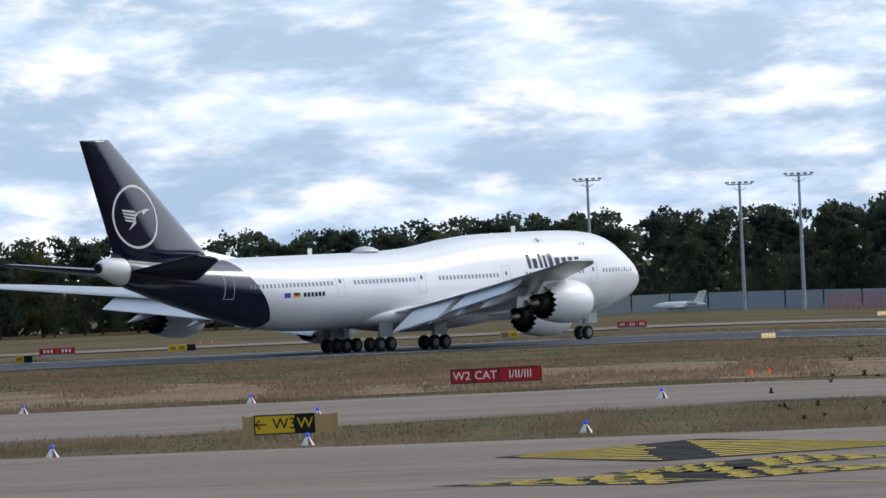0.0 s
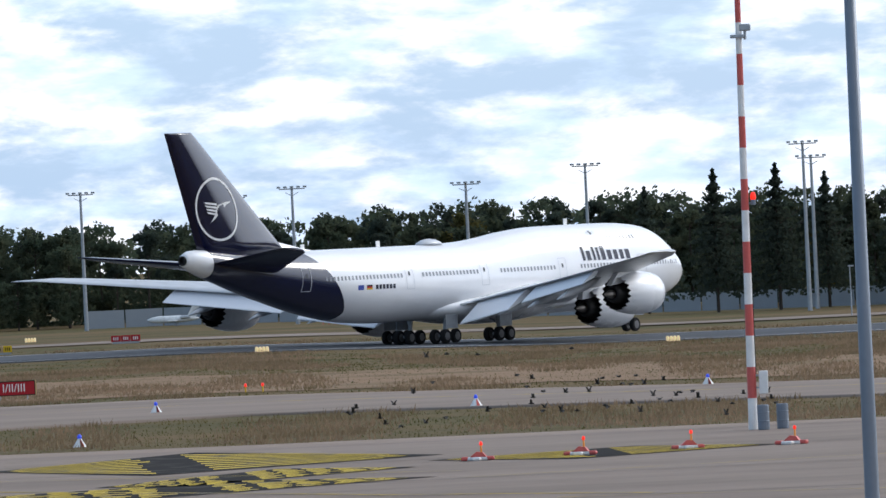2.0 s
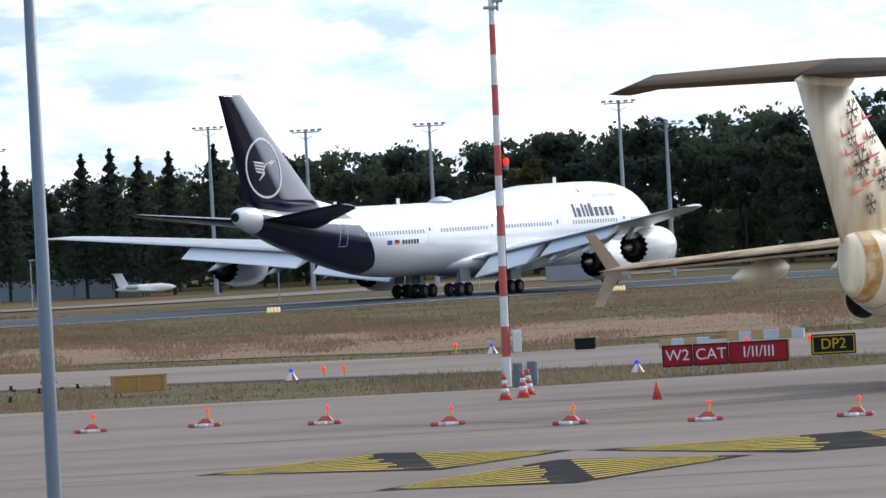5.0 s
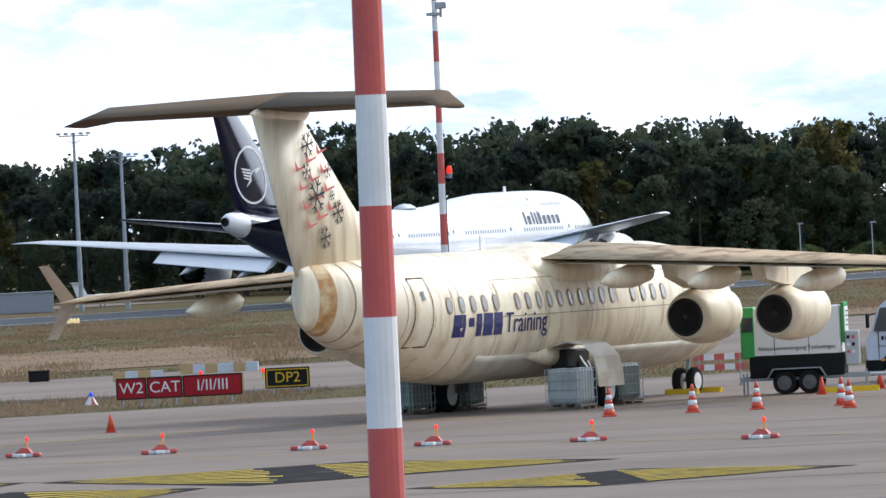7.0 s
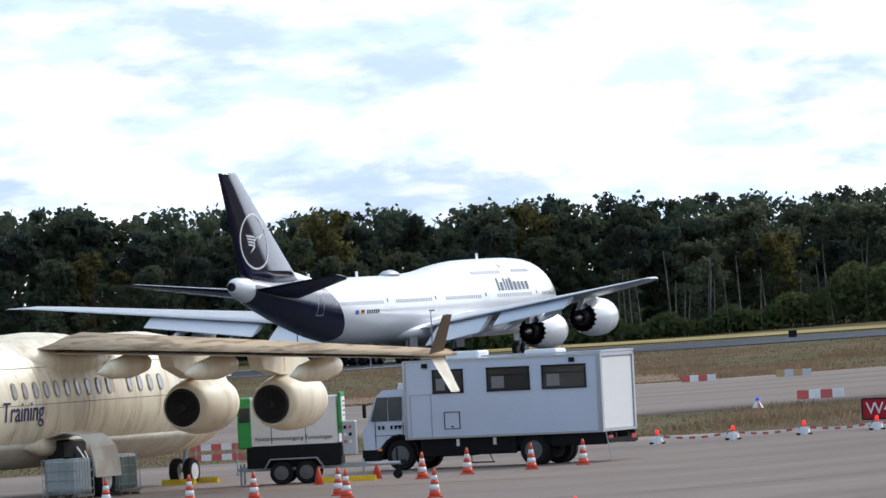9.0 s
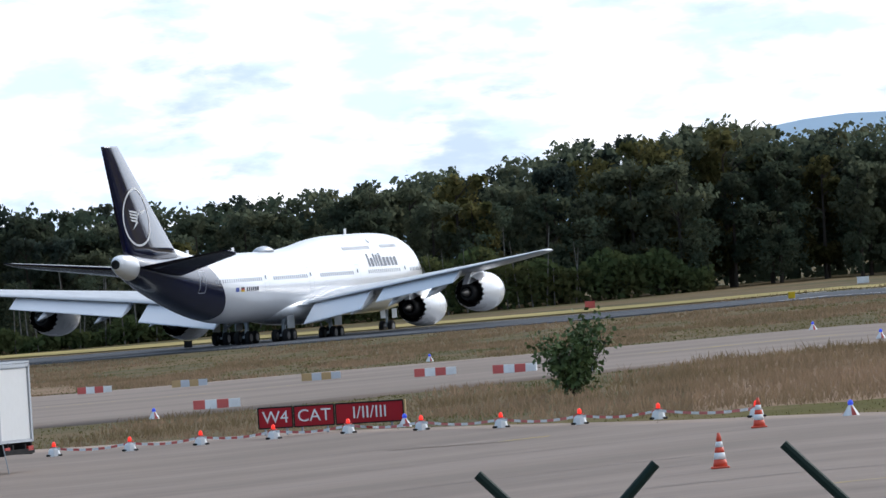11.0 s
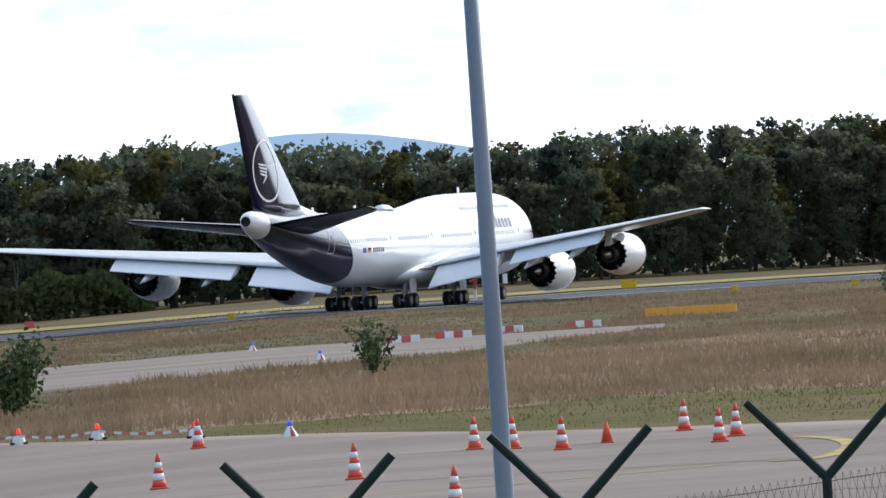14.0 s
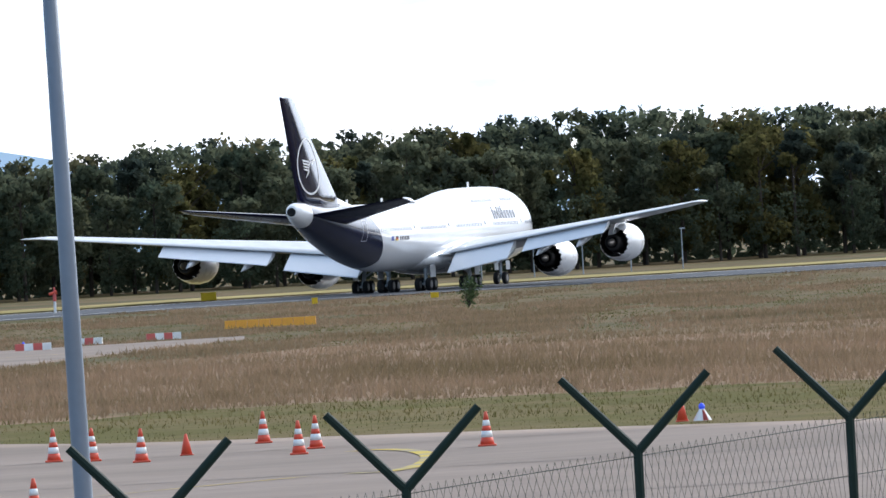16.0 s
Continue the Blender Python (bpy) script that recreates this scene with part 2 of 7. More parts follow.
def height(x, y):
    """Ground height: the apron lies highest, the runway a few metres lower."""
    d, a = math.hypot(x, y), math.atan2(x, y)
    near = -0.4 + 0.9 * ease((a - 0.25) / 0.11) * ease((2.4 - a) / 1.2) * ease((d - 15) / 60)
    far = along(a, (-0.02, 0.02, 0.032, 0.061, 0.08, 0.105, 0.17, 0.2, 0.225, 0.25, 0.265, 0.322, 0.334, 0.346, 0.38, 0.405),
                (-3.0, -3.0, -3.12, -3.72, -3.87, -3.95, -3.82, -3.98, -4.05, -3.72, -3.5, -2.0, -1.6, -1.12, -1.18, -1.4))
    far = -2.98 + (far + 2.98) * ease((2.4 - a) / 1.2)
    return near + (far - near) * ease((d - 300) / 550)


def spot(az, d, up=0.0):
    """A place on the ground: radians clockwise from +Y, and metres from the camera's foot."""
    x, y = d * math.sin(az), d * math.cos(az)
    return Vector((x, y, height(x, y) + up))


def stand(az, d, turn=0.0, up=0.0):
    """A pose on the ground whose +Y looks away from the camera; turn: degrees clockwise."""
    return Matrix.Translation(spot(az, d, up)) @ Matrix.Rotation(-az - radians(turn), 4, "Z")


AZS = [-3.14 + 0.12 * k for k in range(25)] + [-0.14 + 0.008 * k for k in range(85)] + [0.56 + 0.1 * k for k in range(26)]


def edge_apron(a):
    return along(a, (-0.05, 0.03, 0.14, 0.18, 0.26, 0.29, 0.33, 0.375, 0.42, 0.46), (298, 288, 284, 290, 309, 298, 255, 229, 219, 210))


def edge_taxi_near(a):
    return along(a, (-0.04, 0.03, 0.08, 0.14, 0.18, 0.26, 0.29, 0.33, 0.365, 0.395), (328, 346, 328, 311, 307, 356, 356, 368, 398, 500))


def edge_taxi_far(a):
    return along(a, (-0.04, 0.03, 0.08, 0.14, 0.18, 0.26, 0.29, 0.33, 0.375, 0.395), (408, 405, 370, 350, 368, 518, 505, 478, 484, 502))


def runway_middle(a):
    return along(a, (-0.06, -0.0127, 0.0169, 0.061, 0.09, 0.11, 0.1735, 0.2133, 0.2377, 0.25, 0.267, 0.322, 0.3465, 0.3707, 0.405, 0.46), (845, 838, 842, 840, 847, 861, 907, 924, 940, 945, 927, 871, 840, 867, 933, 950))


def strip(name, near, far, steps, up, mat, azs, thick=0.0):
    rows = []
    for a in azs:
        n, f = near(a), far(a)
        rows.append([spot(a, n + (f - n) * (k / steps) ** 1.0, up) for k in range(steps + 1)])
    v = [p for r in rows for p in r]
    k = steps + 1
    f = [(i * k + j, i * k + j + 1, (i + 1) * k + j + 1, (i + 1) * k + j) for i in range(len(azs) - 1) for j in range(steps)]
    if thick:
        o = len(v)
        for r in rows:
            v += [r[0] - Vector((0, 0, thick)), r[-1] - Vector((0, 0, thick))]
        for i in range(len(azs) - 1):
            f.append((o + 2 * i, i * k, (i + 1) * k, o + 2 * i + 2))
            f.append((i * k + steps, o + 2 * i + 1, o + 2 * i + 3, (i + 1) * k + steps))
    return tagged(part(name, (v, f), mat, smooth=True), kind="structure")


DIST = [0.0, 8, 20, 40, 80, 120] + list(range(180, 1000, 10)) + [1050, 1150, 1300, 1600, 2200, 3200, 4800]
gv = [spot(a, d, -0.06) for a in AZS for d in DIST]
gk = len(DIST)
gf = [(i * gk + j, i * gk + j + 1, ((i + 1) % len(AZS)) * gk + j + 1, ((i + 1) % len(AZS)) * gk + j) for i in range(len(AZS)) for j in range(gk - 1)]
tagged(part("ground", (gv, gf), M_GRASS, smooth=True), "dry autumn airfield grass, patchy brown and green", "ground", kind="structure")
VIEW = [-0.14 + 0.008 * k for k in range(85)]
tagged(strip("apron_pavement", lambda a: 30, edge_apron, 40, 0.0, M_CONC, VIEW, 0.3), "pale concrete apron with sealed slab joints", "apron")
tagged(strip("taxiway", edge_taxi_near, edge_taxi_far, 14, 0.0, M_CONC, [a for a in VIEW if a < 0.396], 0.3), "concrete taxiway between strips of dry grass", "taxiway")
tagged(strip("runway", lambda a: runway_middle(a) - 30, lambda a: runway_middle(a) + 34, 8, 0.0, M_ASPH, VIEW, 0.3), "grey asphalt runway", "runway")

M_TAN = material("tall_dried_grass", (0.25, 0.165, 0.105), 0.95, spec=0.05, vary=0.25, scale=0.09, fine=0.8, second=(0.14, 0.105, 0.055), amount=0.7, low=0.5, high=0.66, bump=0.4, stretch=(1, 0.6, 1))
M_VERGE = material("green_verge_grass", (0.095, 0.083, 0.02), 0.95, spec=0.05, vary=0.3, scale=0.12, fine=1.2, second=(0.14, 0.105, 0.045), amount=0.85, low=0.42, high=0.58, bump=0.4)


def ragged(a, reach):
    """Uneven run of a grass edge."""
    return reach * (math.sin(a * 131) + 0.7 * math.sin(a * 317 + 1) + 0.5 * math.sin(a * 733 + 2))


def verge_end(a):
    """Where the short green verge beside the apron ends."""
    return edge_apron(a) + along(a, (0.3, 0.345, 0.38, 0.46), (5, 14, 42, 46)) + ragged(a, 1.6)


def tan_end(a):
    """Where the tall dried grass beyond the verge ends."""
    return min(edge_apron(a) + along(a, (0.32, 0.36, 0.4), (90, 140, 185)), edge_taxi_near(a) - 5 if a < 0.39 else 999) + ragged(a, 3)


for near, far, mat, azs, label in (
        (verge_end, tan_end, M_TAN, [q for q in VIEW if q > 0.325], "tall tan dried grass"),
        (lambda a: edge_apron(a) + 0.6, verge_end, M_VERGE, [q for q in VIEW if q > 0.3], "short green verge"),
        (lambda a: edge_taxi_far(a) + 22 + ragged(a, 3), lambda a: edge_taxi_far(a) + 150 + ragged(a, 9), M_TAN, [q for q in VIEW if q < 0.27], "tall tan dried grass")):
    tagged(strip("grass_band", near, far, 8, -0.03, mat, azs), label + " on the airfield", "grass")

# ---- the four-engined airliner ----
# Its own space: x forward from a point 40 m behind the nose, y to its left, z up from the ground.
NOSE = 40.0


def livery(name):
    """White body paint with a dark blue tail whose edge sweeps back towards the crown."""
    m = material(name, (0.80, 0.80, 0.81), 0.2, vary=0.03, scale=0.4, fine=5, coat=0.3, spec=0.5, second=(0.75, 0.75, 0.76), amount=0.5)
    n, l = m.node_tree.nodes, m.node_tree.links
    b = n["Principled BSDF"]
    white = b.inputs["Base Color"].links[0].from_socket
    co, se = n.new("ShaderNodeTexCoord"), n.new("ShaderNodeSeparateXYZ")
    l.new(co.outputs["Object"], se.inputs[0])

    def calc(op, a, c):
        k = n.new("ShaderNodeMath")
        k.operation = op
        for i, q in enumerate((a, c)):
            if isinstance(q, (int, float)):
                k.inputs[i].default_value = q
            else:
                l.new(q, k.inputs[i])
        return k.outputs[0]
    up = calc("MAXIMUM", calc("SUBTRACT", se.outputs["Z"], 3.2), 0.0)
    edge = calc("ADD", se.outputs["X"], calc("MULTIPLY", up, 0.85))
    tail = calc("LESS_THAN", edge, -54.2 + NOSE)
    cone = calc("GREATER_THAN", se.outputs["X"], -71.3 + NOSE)
    x = n.new("ShaderNodeMix")
    x.data_type = "RGBA"
    x.inputs["B"].default_value = (0.004, 0.005, 0.028, 1)
    l.new(calc("MULTIPLY", tail, cone), x.inputs["Factor"])
    l.new(white, x.inputs["A"])
    l.new(x.outputs["Result"], b.inputs["Base Color"])
    return m


M_BODY = livery("airliner_body_paint")
M_FIN = material("glossy_navy_fin", (0.004, 0.005, 0.026), 0.1, vary=0.1, scale=0.5, fine=5, spec=0.5, coat=0.25)
BODY = [  # along, bottom, top, half width
    (0.0, 5.15, 5.3, 0.05), (-0.25, 4.7, 5.75, 0.5), (-0.8, 4.2, 6.35, 1.0), (-1.8, 3.65, 7.15, 1.6), (-3.2, 3.15, 8.0, 2.15), (-5.0, 2.75, 8.95, 2.65),
    (-6.5, 2.5, 9.45, 2.9), (-8.5, 2.3, 9.72, 3.08), (-11, 2.15, 9.85, 3.2), (-15, 2.1, 9.88, 3.25), (-24, 2.1, 9.8, 3.25), (-28, 2.1, 9.5, 3.25),
    (-31, 2.1, 9.12, 3.25), (-34, 2.1, 8.85, 3.25), (-38, 2.1, 8.7, 3.25), (-48, 2.1, 8.68, 3.25), (-52, 2.3, 8.68, 3.22), (-56, 2.85, 8.68, 3.08),
    (-60, 3.7, 8.68, 2.8), (-64, 4.7, 8.7, 2.4), (-67, 5.5, 8.8, 1.95), (-70, 6.35, 9.05, 1.45), (-72, 6.95, 9.15, 1.1), (-73.3, 7.4, 9.1, 0.8), (-74.0, 7.75, 8.85, 0.5)]


def body_at(x):
    xs = [-r[0] for r in BODY]
    return [along(-x, xs, [r[k] for r in BODY]) for k in (1, 2, 3)]


def body_side(x, z):
    """Half width of the body at a station and height."""
    zb, zt, w = body_at(x)
    zw = zb + min(3.1, (zt - zb) * 0.5)
    s = (z - zw) / ((zt - zw) if z > zw else (zw - zb))
    return w * math.sqrt(max(0.0, 1 - abs(s) ** 2.05))


def body_ring(x, zb, zt, w, n=36):
    zw = zb + min(3.1, (zt - zb) * 0.5)
    out = []
    for k in range(n):
        a = 2 * math.pi * k / n
        c, s = math.cos(a), math.sin(a)
        out.append((x + NOSE, w * c, zw + s * ((zt - zw) if s > 0 else (zw - zb))))
    return out


def smooth_rings():
    fine = []
    for i in range(len(BODY) - 1):
        steps = 3 if i < 8 else 4
        for k in range(steps):
            f = k / steps
            p0, p1, p2, p3 = BODY[max(i - 1, 0)], BODY[i], BODY[i + 1], BODY[min(i + 2, len(BODY) - 1)]
            fine.append([p1[j] + (p2[j] - p1[j]) * f if i in (0,) else 0.5 * (2 * p1[j] + (p2[j] - p0[j]) * f + (2 * p0[j] - 5 * p1[j] + 4 * p2[j] - p3[j]) * f * f
                         + (3 * p1[j] - p0[j] - 3 * p2[j] + p3[j]) * f ** 3) if j else p1[0] + (p2[0] - p1[0]) * f for j in range(4)])
    fine.append(BODY[-1])
    return [body_ring(*r) for r in fine]


def foil(rows, flip=1, tilt=0.0):
    """A wing skin: rows of (y, leading x, trailing x, z, thickness)."""
    rings = []
    for y, xl, xt, z, th in rows:
        c = xl - xt
        ring = []
        for u, h in ((0, 0), (0.03, 0.35), (0.12, 0.62), (0.3, 0.75), (0.55, 0.6), (0.8, 0.28), (1, 0.02), (1, -0.02), (0.75, -0.2), (0.5, -0.32), (0.25, -0.36), (0.08, -0.28), (0.02, -0.15)):
            ring.append((xl - u * c + NOSE, y * flip, z + h * th - tilt * (1 - u) * c))
        rings.append(ring)
    return loft(rings)


FIN_SECTION = ((0, 0), (0.02, 0.27), (0.08, 0.47), (0.2, 0.69), (0.34, 0.87), (0.48, 0.99), (0.54, 1.0), (0.6, 0.94), (0.8, 0.52), (1, 0.06))  # along the chord, half thickness


def upright_foil(rows):
    """A fin: rows of (z, leading x, trailing x, thickness)."""
    rings = []
    for z, xl, xt, th in rows:
        c = xl - xt
        rings.append([(xl - u * c + NOSE, s * th / 2, z) for u, s in FIN_SECTION] + [(xl - u * c + NOSE, -s * th / 2, z) for u, s in FIN_SECTION[:0:-1]])
    return loft(rings)


WING = [(2.0, -20.0, -37.0, 3.3, 1.9), (4.5, -22.6, -38.0, 3.6, 1.7), (12.0, -29.3, -41.0, 4.55, 1.15), (21.0, -37.2, -45.6, 5.65, 0.75), (31.0, -46.0, -51.2, 6.85, 0.42), (33.0, -48.5, -52.6, 7.1, 0.3), (34.4, -52.0, -54.2, 7.15, 0.12)]


def wing_edge(y):
    ys = [r[0] for r in WING]
    return [along(y, ys, [r[k] for r in WING]) for k in (1, 2, 3, 4)]


M_CABINPANE = material("grey_cabin_pane", (0.20, 0.21, 0.23), 0.15, vary=0.1)
M_WHEELRIM = material("dusty_wheel_rim", (0.11, 0.11, 0.115), 0.5, 0.2, vary=0.2, scale=3)


def wheel_set(parent, name, at, radius, width):
    x, y, z = at
    m = Matrix.Translation((x + NOSE, y, z)) @ Matrix.Rotation(radians(90), 4, "X")
    w = part(name, turned([(radius * 0.55, -width / 2), (radius * 0.9, -width / 2), (radius, -width * 0.3), (radius, width * 0.3), (radius * 0.9, width / 2), (radius * 0.55, width / 2)], 22, m), M_TYRE, parent, smooth=False)
    part("rim", turned([(0.05, -width * 0.56), (radius * 0.3, -width * 0.56), (radius * 0.5, -width * 0.52), (radius * 0.57, -width * 0.53), (radius * 0.57, width * 0.53), (radius * 0.5, width * 0.52), (radius * 0.3, width * 0.56), (0.05, width * 0.56)], 14, m), M_WHEELRIM, w, "bare metal rim")
    return w


def build_jumbo():
    root = thing("airliner", Matrix(), "white four-engined jumbo airliner with dark blue tail, rolling on the runway", "airliner")
    part("fuselage", loft(smooth_rings()), M_BODY, root, "white fuselage with dark blue tail end", True)
    part("exhaust_outlet", turned([(0.42, 0), (0.42, 0.12), (0.3, 0.12), (0.28, 0)], 16, Matrix.Translation((-74.05 + NOSE, 0, 8.3)) @ Matrix.Rotation(radians(-90), 4, "Y")), M_DARKMETAL, root)
    # belly fairing round the wing roots
    rings = []
    for k in range(17):
        u = k / 16
        s = math.sin(math.pi * min(max(u, 0.03), 0.97)) ** 0.55
        rings.append([(-19 - 25 * u + NOSE, 3.9 * s * math.cos(2 * math.pi * j / 24), 3.05 + 1.55 * s * math.sin(2 * math.pi * j / 24)) for j in range(24)])
    part("belly_fairing", loft(rings), M_WHITEPAINT, root, smooth=True)
    # tail
    part("tail_fin", upright_foil([(8.2 + 1.54 * k, -58.9 - 1.857 * k, -71.6 - 0.593 * k, 1.5 - 0.136 * k) for k in range(8)] + [(19.02, -71.95, -75.76, 0.54), (19.12, -72.1, -75.8, 0.3)]), M_FIN, root, "dark blue fin with a white ring emblem", True)
    part("fin_fillet", upright_foil([(8.3, -53.0, -62.0, 0.7), (8.8, -56.5, -62.5, 0.5), (9.6, -61.0, -63.5, 0.25)]), M_WHITEPAINT, root, smooth=True)
    for side in (1, -1):
        part("stabiliser", foil([(0.8, -62.3, -71.2, 7.9, 0.9), (2.0, -63.4, -71.6, 8.05, 0.8), (10.6, -70.9, -74.3, 9.0, 0.35), (11.1, -71.9, -74.6, 9.05, 0.12)], side, 0.13), M_NAVY, root, "dark blue tailplane half", True)
    # emblem: a ring and a stylised flying shape on both faces of the fin
    for side in (1, -1):
        def onfin(u, z, lift=0.0):
            f = (z - 8.2) / 10.8
            lead, trail, th = -58.9 - 13.0 * f, -71.6 - 4.15 * f, 1.5 - 0.95 * f
            w = along((lead - u) / (lead - trail), *zip(*FIN_SECTION))
            return (u + NOSE, side * (th / 2 * w + 0.03 + lift), z)
        cx, cz, rr = -69.5, 12.55, 2.72
        outer, inner = [], []
        for k in range(48):
            a = 2 * math.pi * k / 48
            outer.append(onfin(cx + rr * math.cos(a) - 0.12 * rr * math.sin(a), cz + rr * math.sin(a)))
            inner.append(onfin(cx + (rr - 0.2) * math.cos(a) - 0.12 * (rr - 0.2) * math.sin(a), cz + (rr - 0.2) * math.sin(a)))
        v = outer + inner
        part("emblem_ring", (v, [(k, (k + 1) % 48, 48 + (k + 1) % 48, 48 + k) for k in range(48)]), M_WHITE, root, "white ring")
        shapes = []
        for k in range(4):
            z0 = cz + 0.55 - 0.28 * k
            shapes.append(([onfin(cx - 1.75 + 0.12 * k, z0 + 0.1, 0.01), onfin(cx - 0.2, z0 - 0.05, 0.01), onfin(cx - 0.1, z0 - 0.25, 0.01), onfin(cx - 1.5 + 0.12 * k, z0 - 0.08, 0.01)], [(0, 1, 2, 3)]))
        shapes.append(([onfin(cx - 0.9, cz - 1.15, 0.01), onfin(cx - 0.3, cz - 0.75, 0.01), onfin(cx + 1.2, cz + 0.35, 0.01), onfin(cx + 1.9, cz + 0.6, 0.01), onfin(cx + 1.1, cz + 0.62, 0.01), onfin(cx - 0.1, cz + 0.3, 0.01), onfin(cx - 0.4, cz - 0.5, 0.01)], [(0, 1, 2, 3, 4, 5, 6)]))
        part("emblem", join(*shapes), M_WHITE, root, "white winged shape")
    # wings with flaps, fairings and engines
    for side in (1, -1):
        part("wing", foil(WING, side), M_GREYPAINT, root, "grey swept wing with raked tip", True)
        for y0, y1, ch, drop in ((4.6, 11.4, 4.4, 24), (13.0, 22.6, 3.2, 22)):
            rings = []
            for y in (y0, (y0 + y1) / 2, y1):
                xl, xt, z, th = wing_edge(y)
                c, s = math.cos(radians(drop)), math.sin(radians(drop))
                x0, z0, cc = xt + 1.3, z - 0.12, ch * (1 - 0.02 * (y - y0))
                prof = ((0, 0), (0.1, 0.1), (0.35, 0.13), (1, 0.0), (1, -0.03), (0.35, -0.12), (0.1, -0.1))
                rings.append([(x0 - cc * (u * c - h * s) + NOSE, side * y, z0 - cc * (u * s + h * c) + cc * 2 * h * c) for u, h in prof])
            part("flap", loft(rings), M_FLAP, root, "lowered white flap")
        for y in (6.6, 10.3, 15.0, 19.8):
            xl, xt, z, th = wing_edge(y)
            q = Matrix.Translation((xt + 2.6 + NOSE, side * y, z - 0.75)) @ Matrix.Rotation(radians(-90 - 14), 4, "Y")
            part("flap_fairing", turned([(0.03, -1.6), (0.3, -0.6), (0.42, 0.8), (0.38, 2.6), (0.22, 4.2), (0.03, 5.4)], 12, q), M_GREYPAINT, root, smooth=True)
        for y, xf, zc in ((12.2, -26.9, 2.5), (21.8, -36.3, 3.68)):
            at = Matrix.Translation((xf + NOSE, side * y, zc)) @ Matrix.Rotation(radians(-90), 4, "Y")
            teeth = 18
            n = teeth * 4
            prof = [(1.32, 0.25), (1.4, 0.05), (1.5, 0.0), (1.62, 0.12), (1.78, 0.8), (1.86, 1.8), (1.82, 3.1), (1.66, 4.2), (1.5, 4.9)]
            rings = [[at @ Vector((r * math.cos(2 * math.pi * k / n), r * math.sin(2 * math.pi * k / n), s)) for k in range(n)] for r, s in prof]

            def saw(k):
                return abs((k % 4) / 2 - 1)
            rings.append([at @ Vector(((1.44 - 0.05 * (1 - saw(k))) * math.cos(2 * math.pi * k / n), (1.44 - 0.05 * (1 - saw(k))) * math.sin(2 * math.pi * k / n), 5.0 + 0.42 * (1 - saw(k)))) for k in range(n)])
            nac = part("nacelle", loft(rings, False), M_WHITEPAINT, root, "white engine cowl with saw-toothed rear edge", True)
            part("intake_fan", turned([(0.02, 0.2), (0.35, 0.5), (1.3, 0.9), (1.3, 0.95), (0.02, 1.0)], 24, at), M_DARKMETAL, nac)
            # cowl lining in the same dark metal as the fan and core
            rings = [[at @ Vector((r * math.cos(2 * math.pi * k / n), r * math.sin(2 * math.pi * k / n), s)) for k in range(n)] for r, s in ((1.33, 1.2), (1.42, 4.0), (1.41, 4.95))]
            rings.append([at @ Vector((1.39 * math.cos(2 * math.pi * k / n), 1.39 * math.sin(2 * math.pi * k / n), 4.98 + 0.4 * (1 - saw(k)))) for k in range(n)])
            part("cowl_lining", loft(rings, False), M_DARKMETAL, nac, "dark cowl lining", True)
            part("core_cowl", turned([(1.0, 3.2), (0.98, 4.6), (0.78, 5.6), (0.62, 6.0), (0.56, 5.8)], 28, at), M_DARKMETAL, nac, "dark core nozzle", True)
            part("exhaust_cone", turned([(0.42, 5.2), (0.36, 6.1), (0.12, 6.9), (0.02, 7.0)], 16, at), M_TI, nac, "bare metal exhaust cone", True)
            xl, xt, zw, th = wing_edge(y)
            pyl = [[(xf - 1.4 + NOSE, side * y + s, zc + 1.7), (xf - 1.6 + NOSE, side * y + s, zc + 1.75), (xl - 0.6 + NOSE, side * y + s, zw + 0.25), (xl - 3.6 + NOSE, side * y + s, zw - 0.3), (xf - 6.3 + NOSE, side * y + s, zc + 0.75), (xf - 4.5 + NOSE, side * y + s, zc + 0.9)] for s in (-0.24, 0.24)]
            part("pylon", loft(pyl), M_WHITEPAINT, nac)
        part("wing_root_fillet", foil([(2.5, -19.0, -38.5, 3.3, 2.3), (4.0, -21.5, -38.0, 3.45, 1.8)], side), M_WHITEPAINT, root, smooth=True)
    # landing gear
    ng = part("nose_gear", join(tube((-8.0 + NOSE, 0, 0.6), (-7.7 + NOSE, 0, 2.7), 0.13), tube((-8.0 + NOSE, -0.5, 0.62), (-8.0 + NOSE, 0.5, 0.62), 0.08), box(-7.4 + NOSE, 0.6, 1.9, 1.3, 0.04, 0.9), box(-7.4 + NOSE, -0.6, 1.9, 1.3, 0.04, 0.9)), M_STEEL, root)
    for s in (-0.46, 0.46):
        wheel_set(ng, "nose_wheel", (-8.0, s, 0.62), 0.62, 0.42)
    for x, y in ((-36.2, -5.5), (-36.2, 5.5), (-39.3, -1.92), (-39.3, 1.92)):
        g = part("main_gear", join(tube((x + NOSE, y, 0.75), (x + 0.3 + NOSE, y * 0.95, 3.2), 0.2), tube((x - 0.85 + NOSE, y, 0.68), (x + 0.85 + NOSE, y, 0.68), 0.12),
                                   tube((x + NOSE, y, 1.5), (x + 0.2 + NOSE, y * 0.55 if abs(y) > 3 else y * 1.2, 2.9), 0.1), box(x + NOSE, y + (0.75 if y > 0 else -0.75), 1.9, 1.8, 0.05, 1.2)), M_STEEL, root)
        for dx in (-0.75, 0.75):
            for dy in (-0.56, 0.56):
                wheel_set(g, "main_wheel", (x + dx, y + dy, 0.63), 0.63, 0.46)
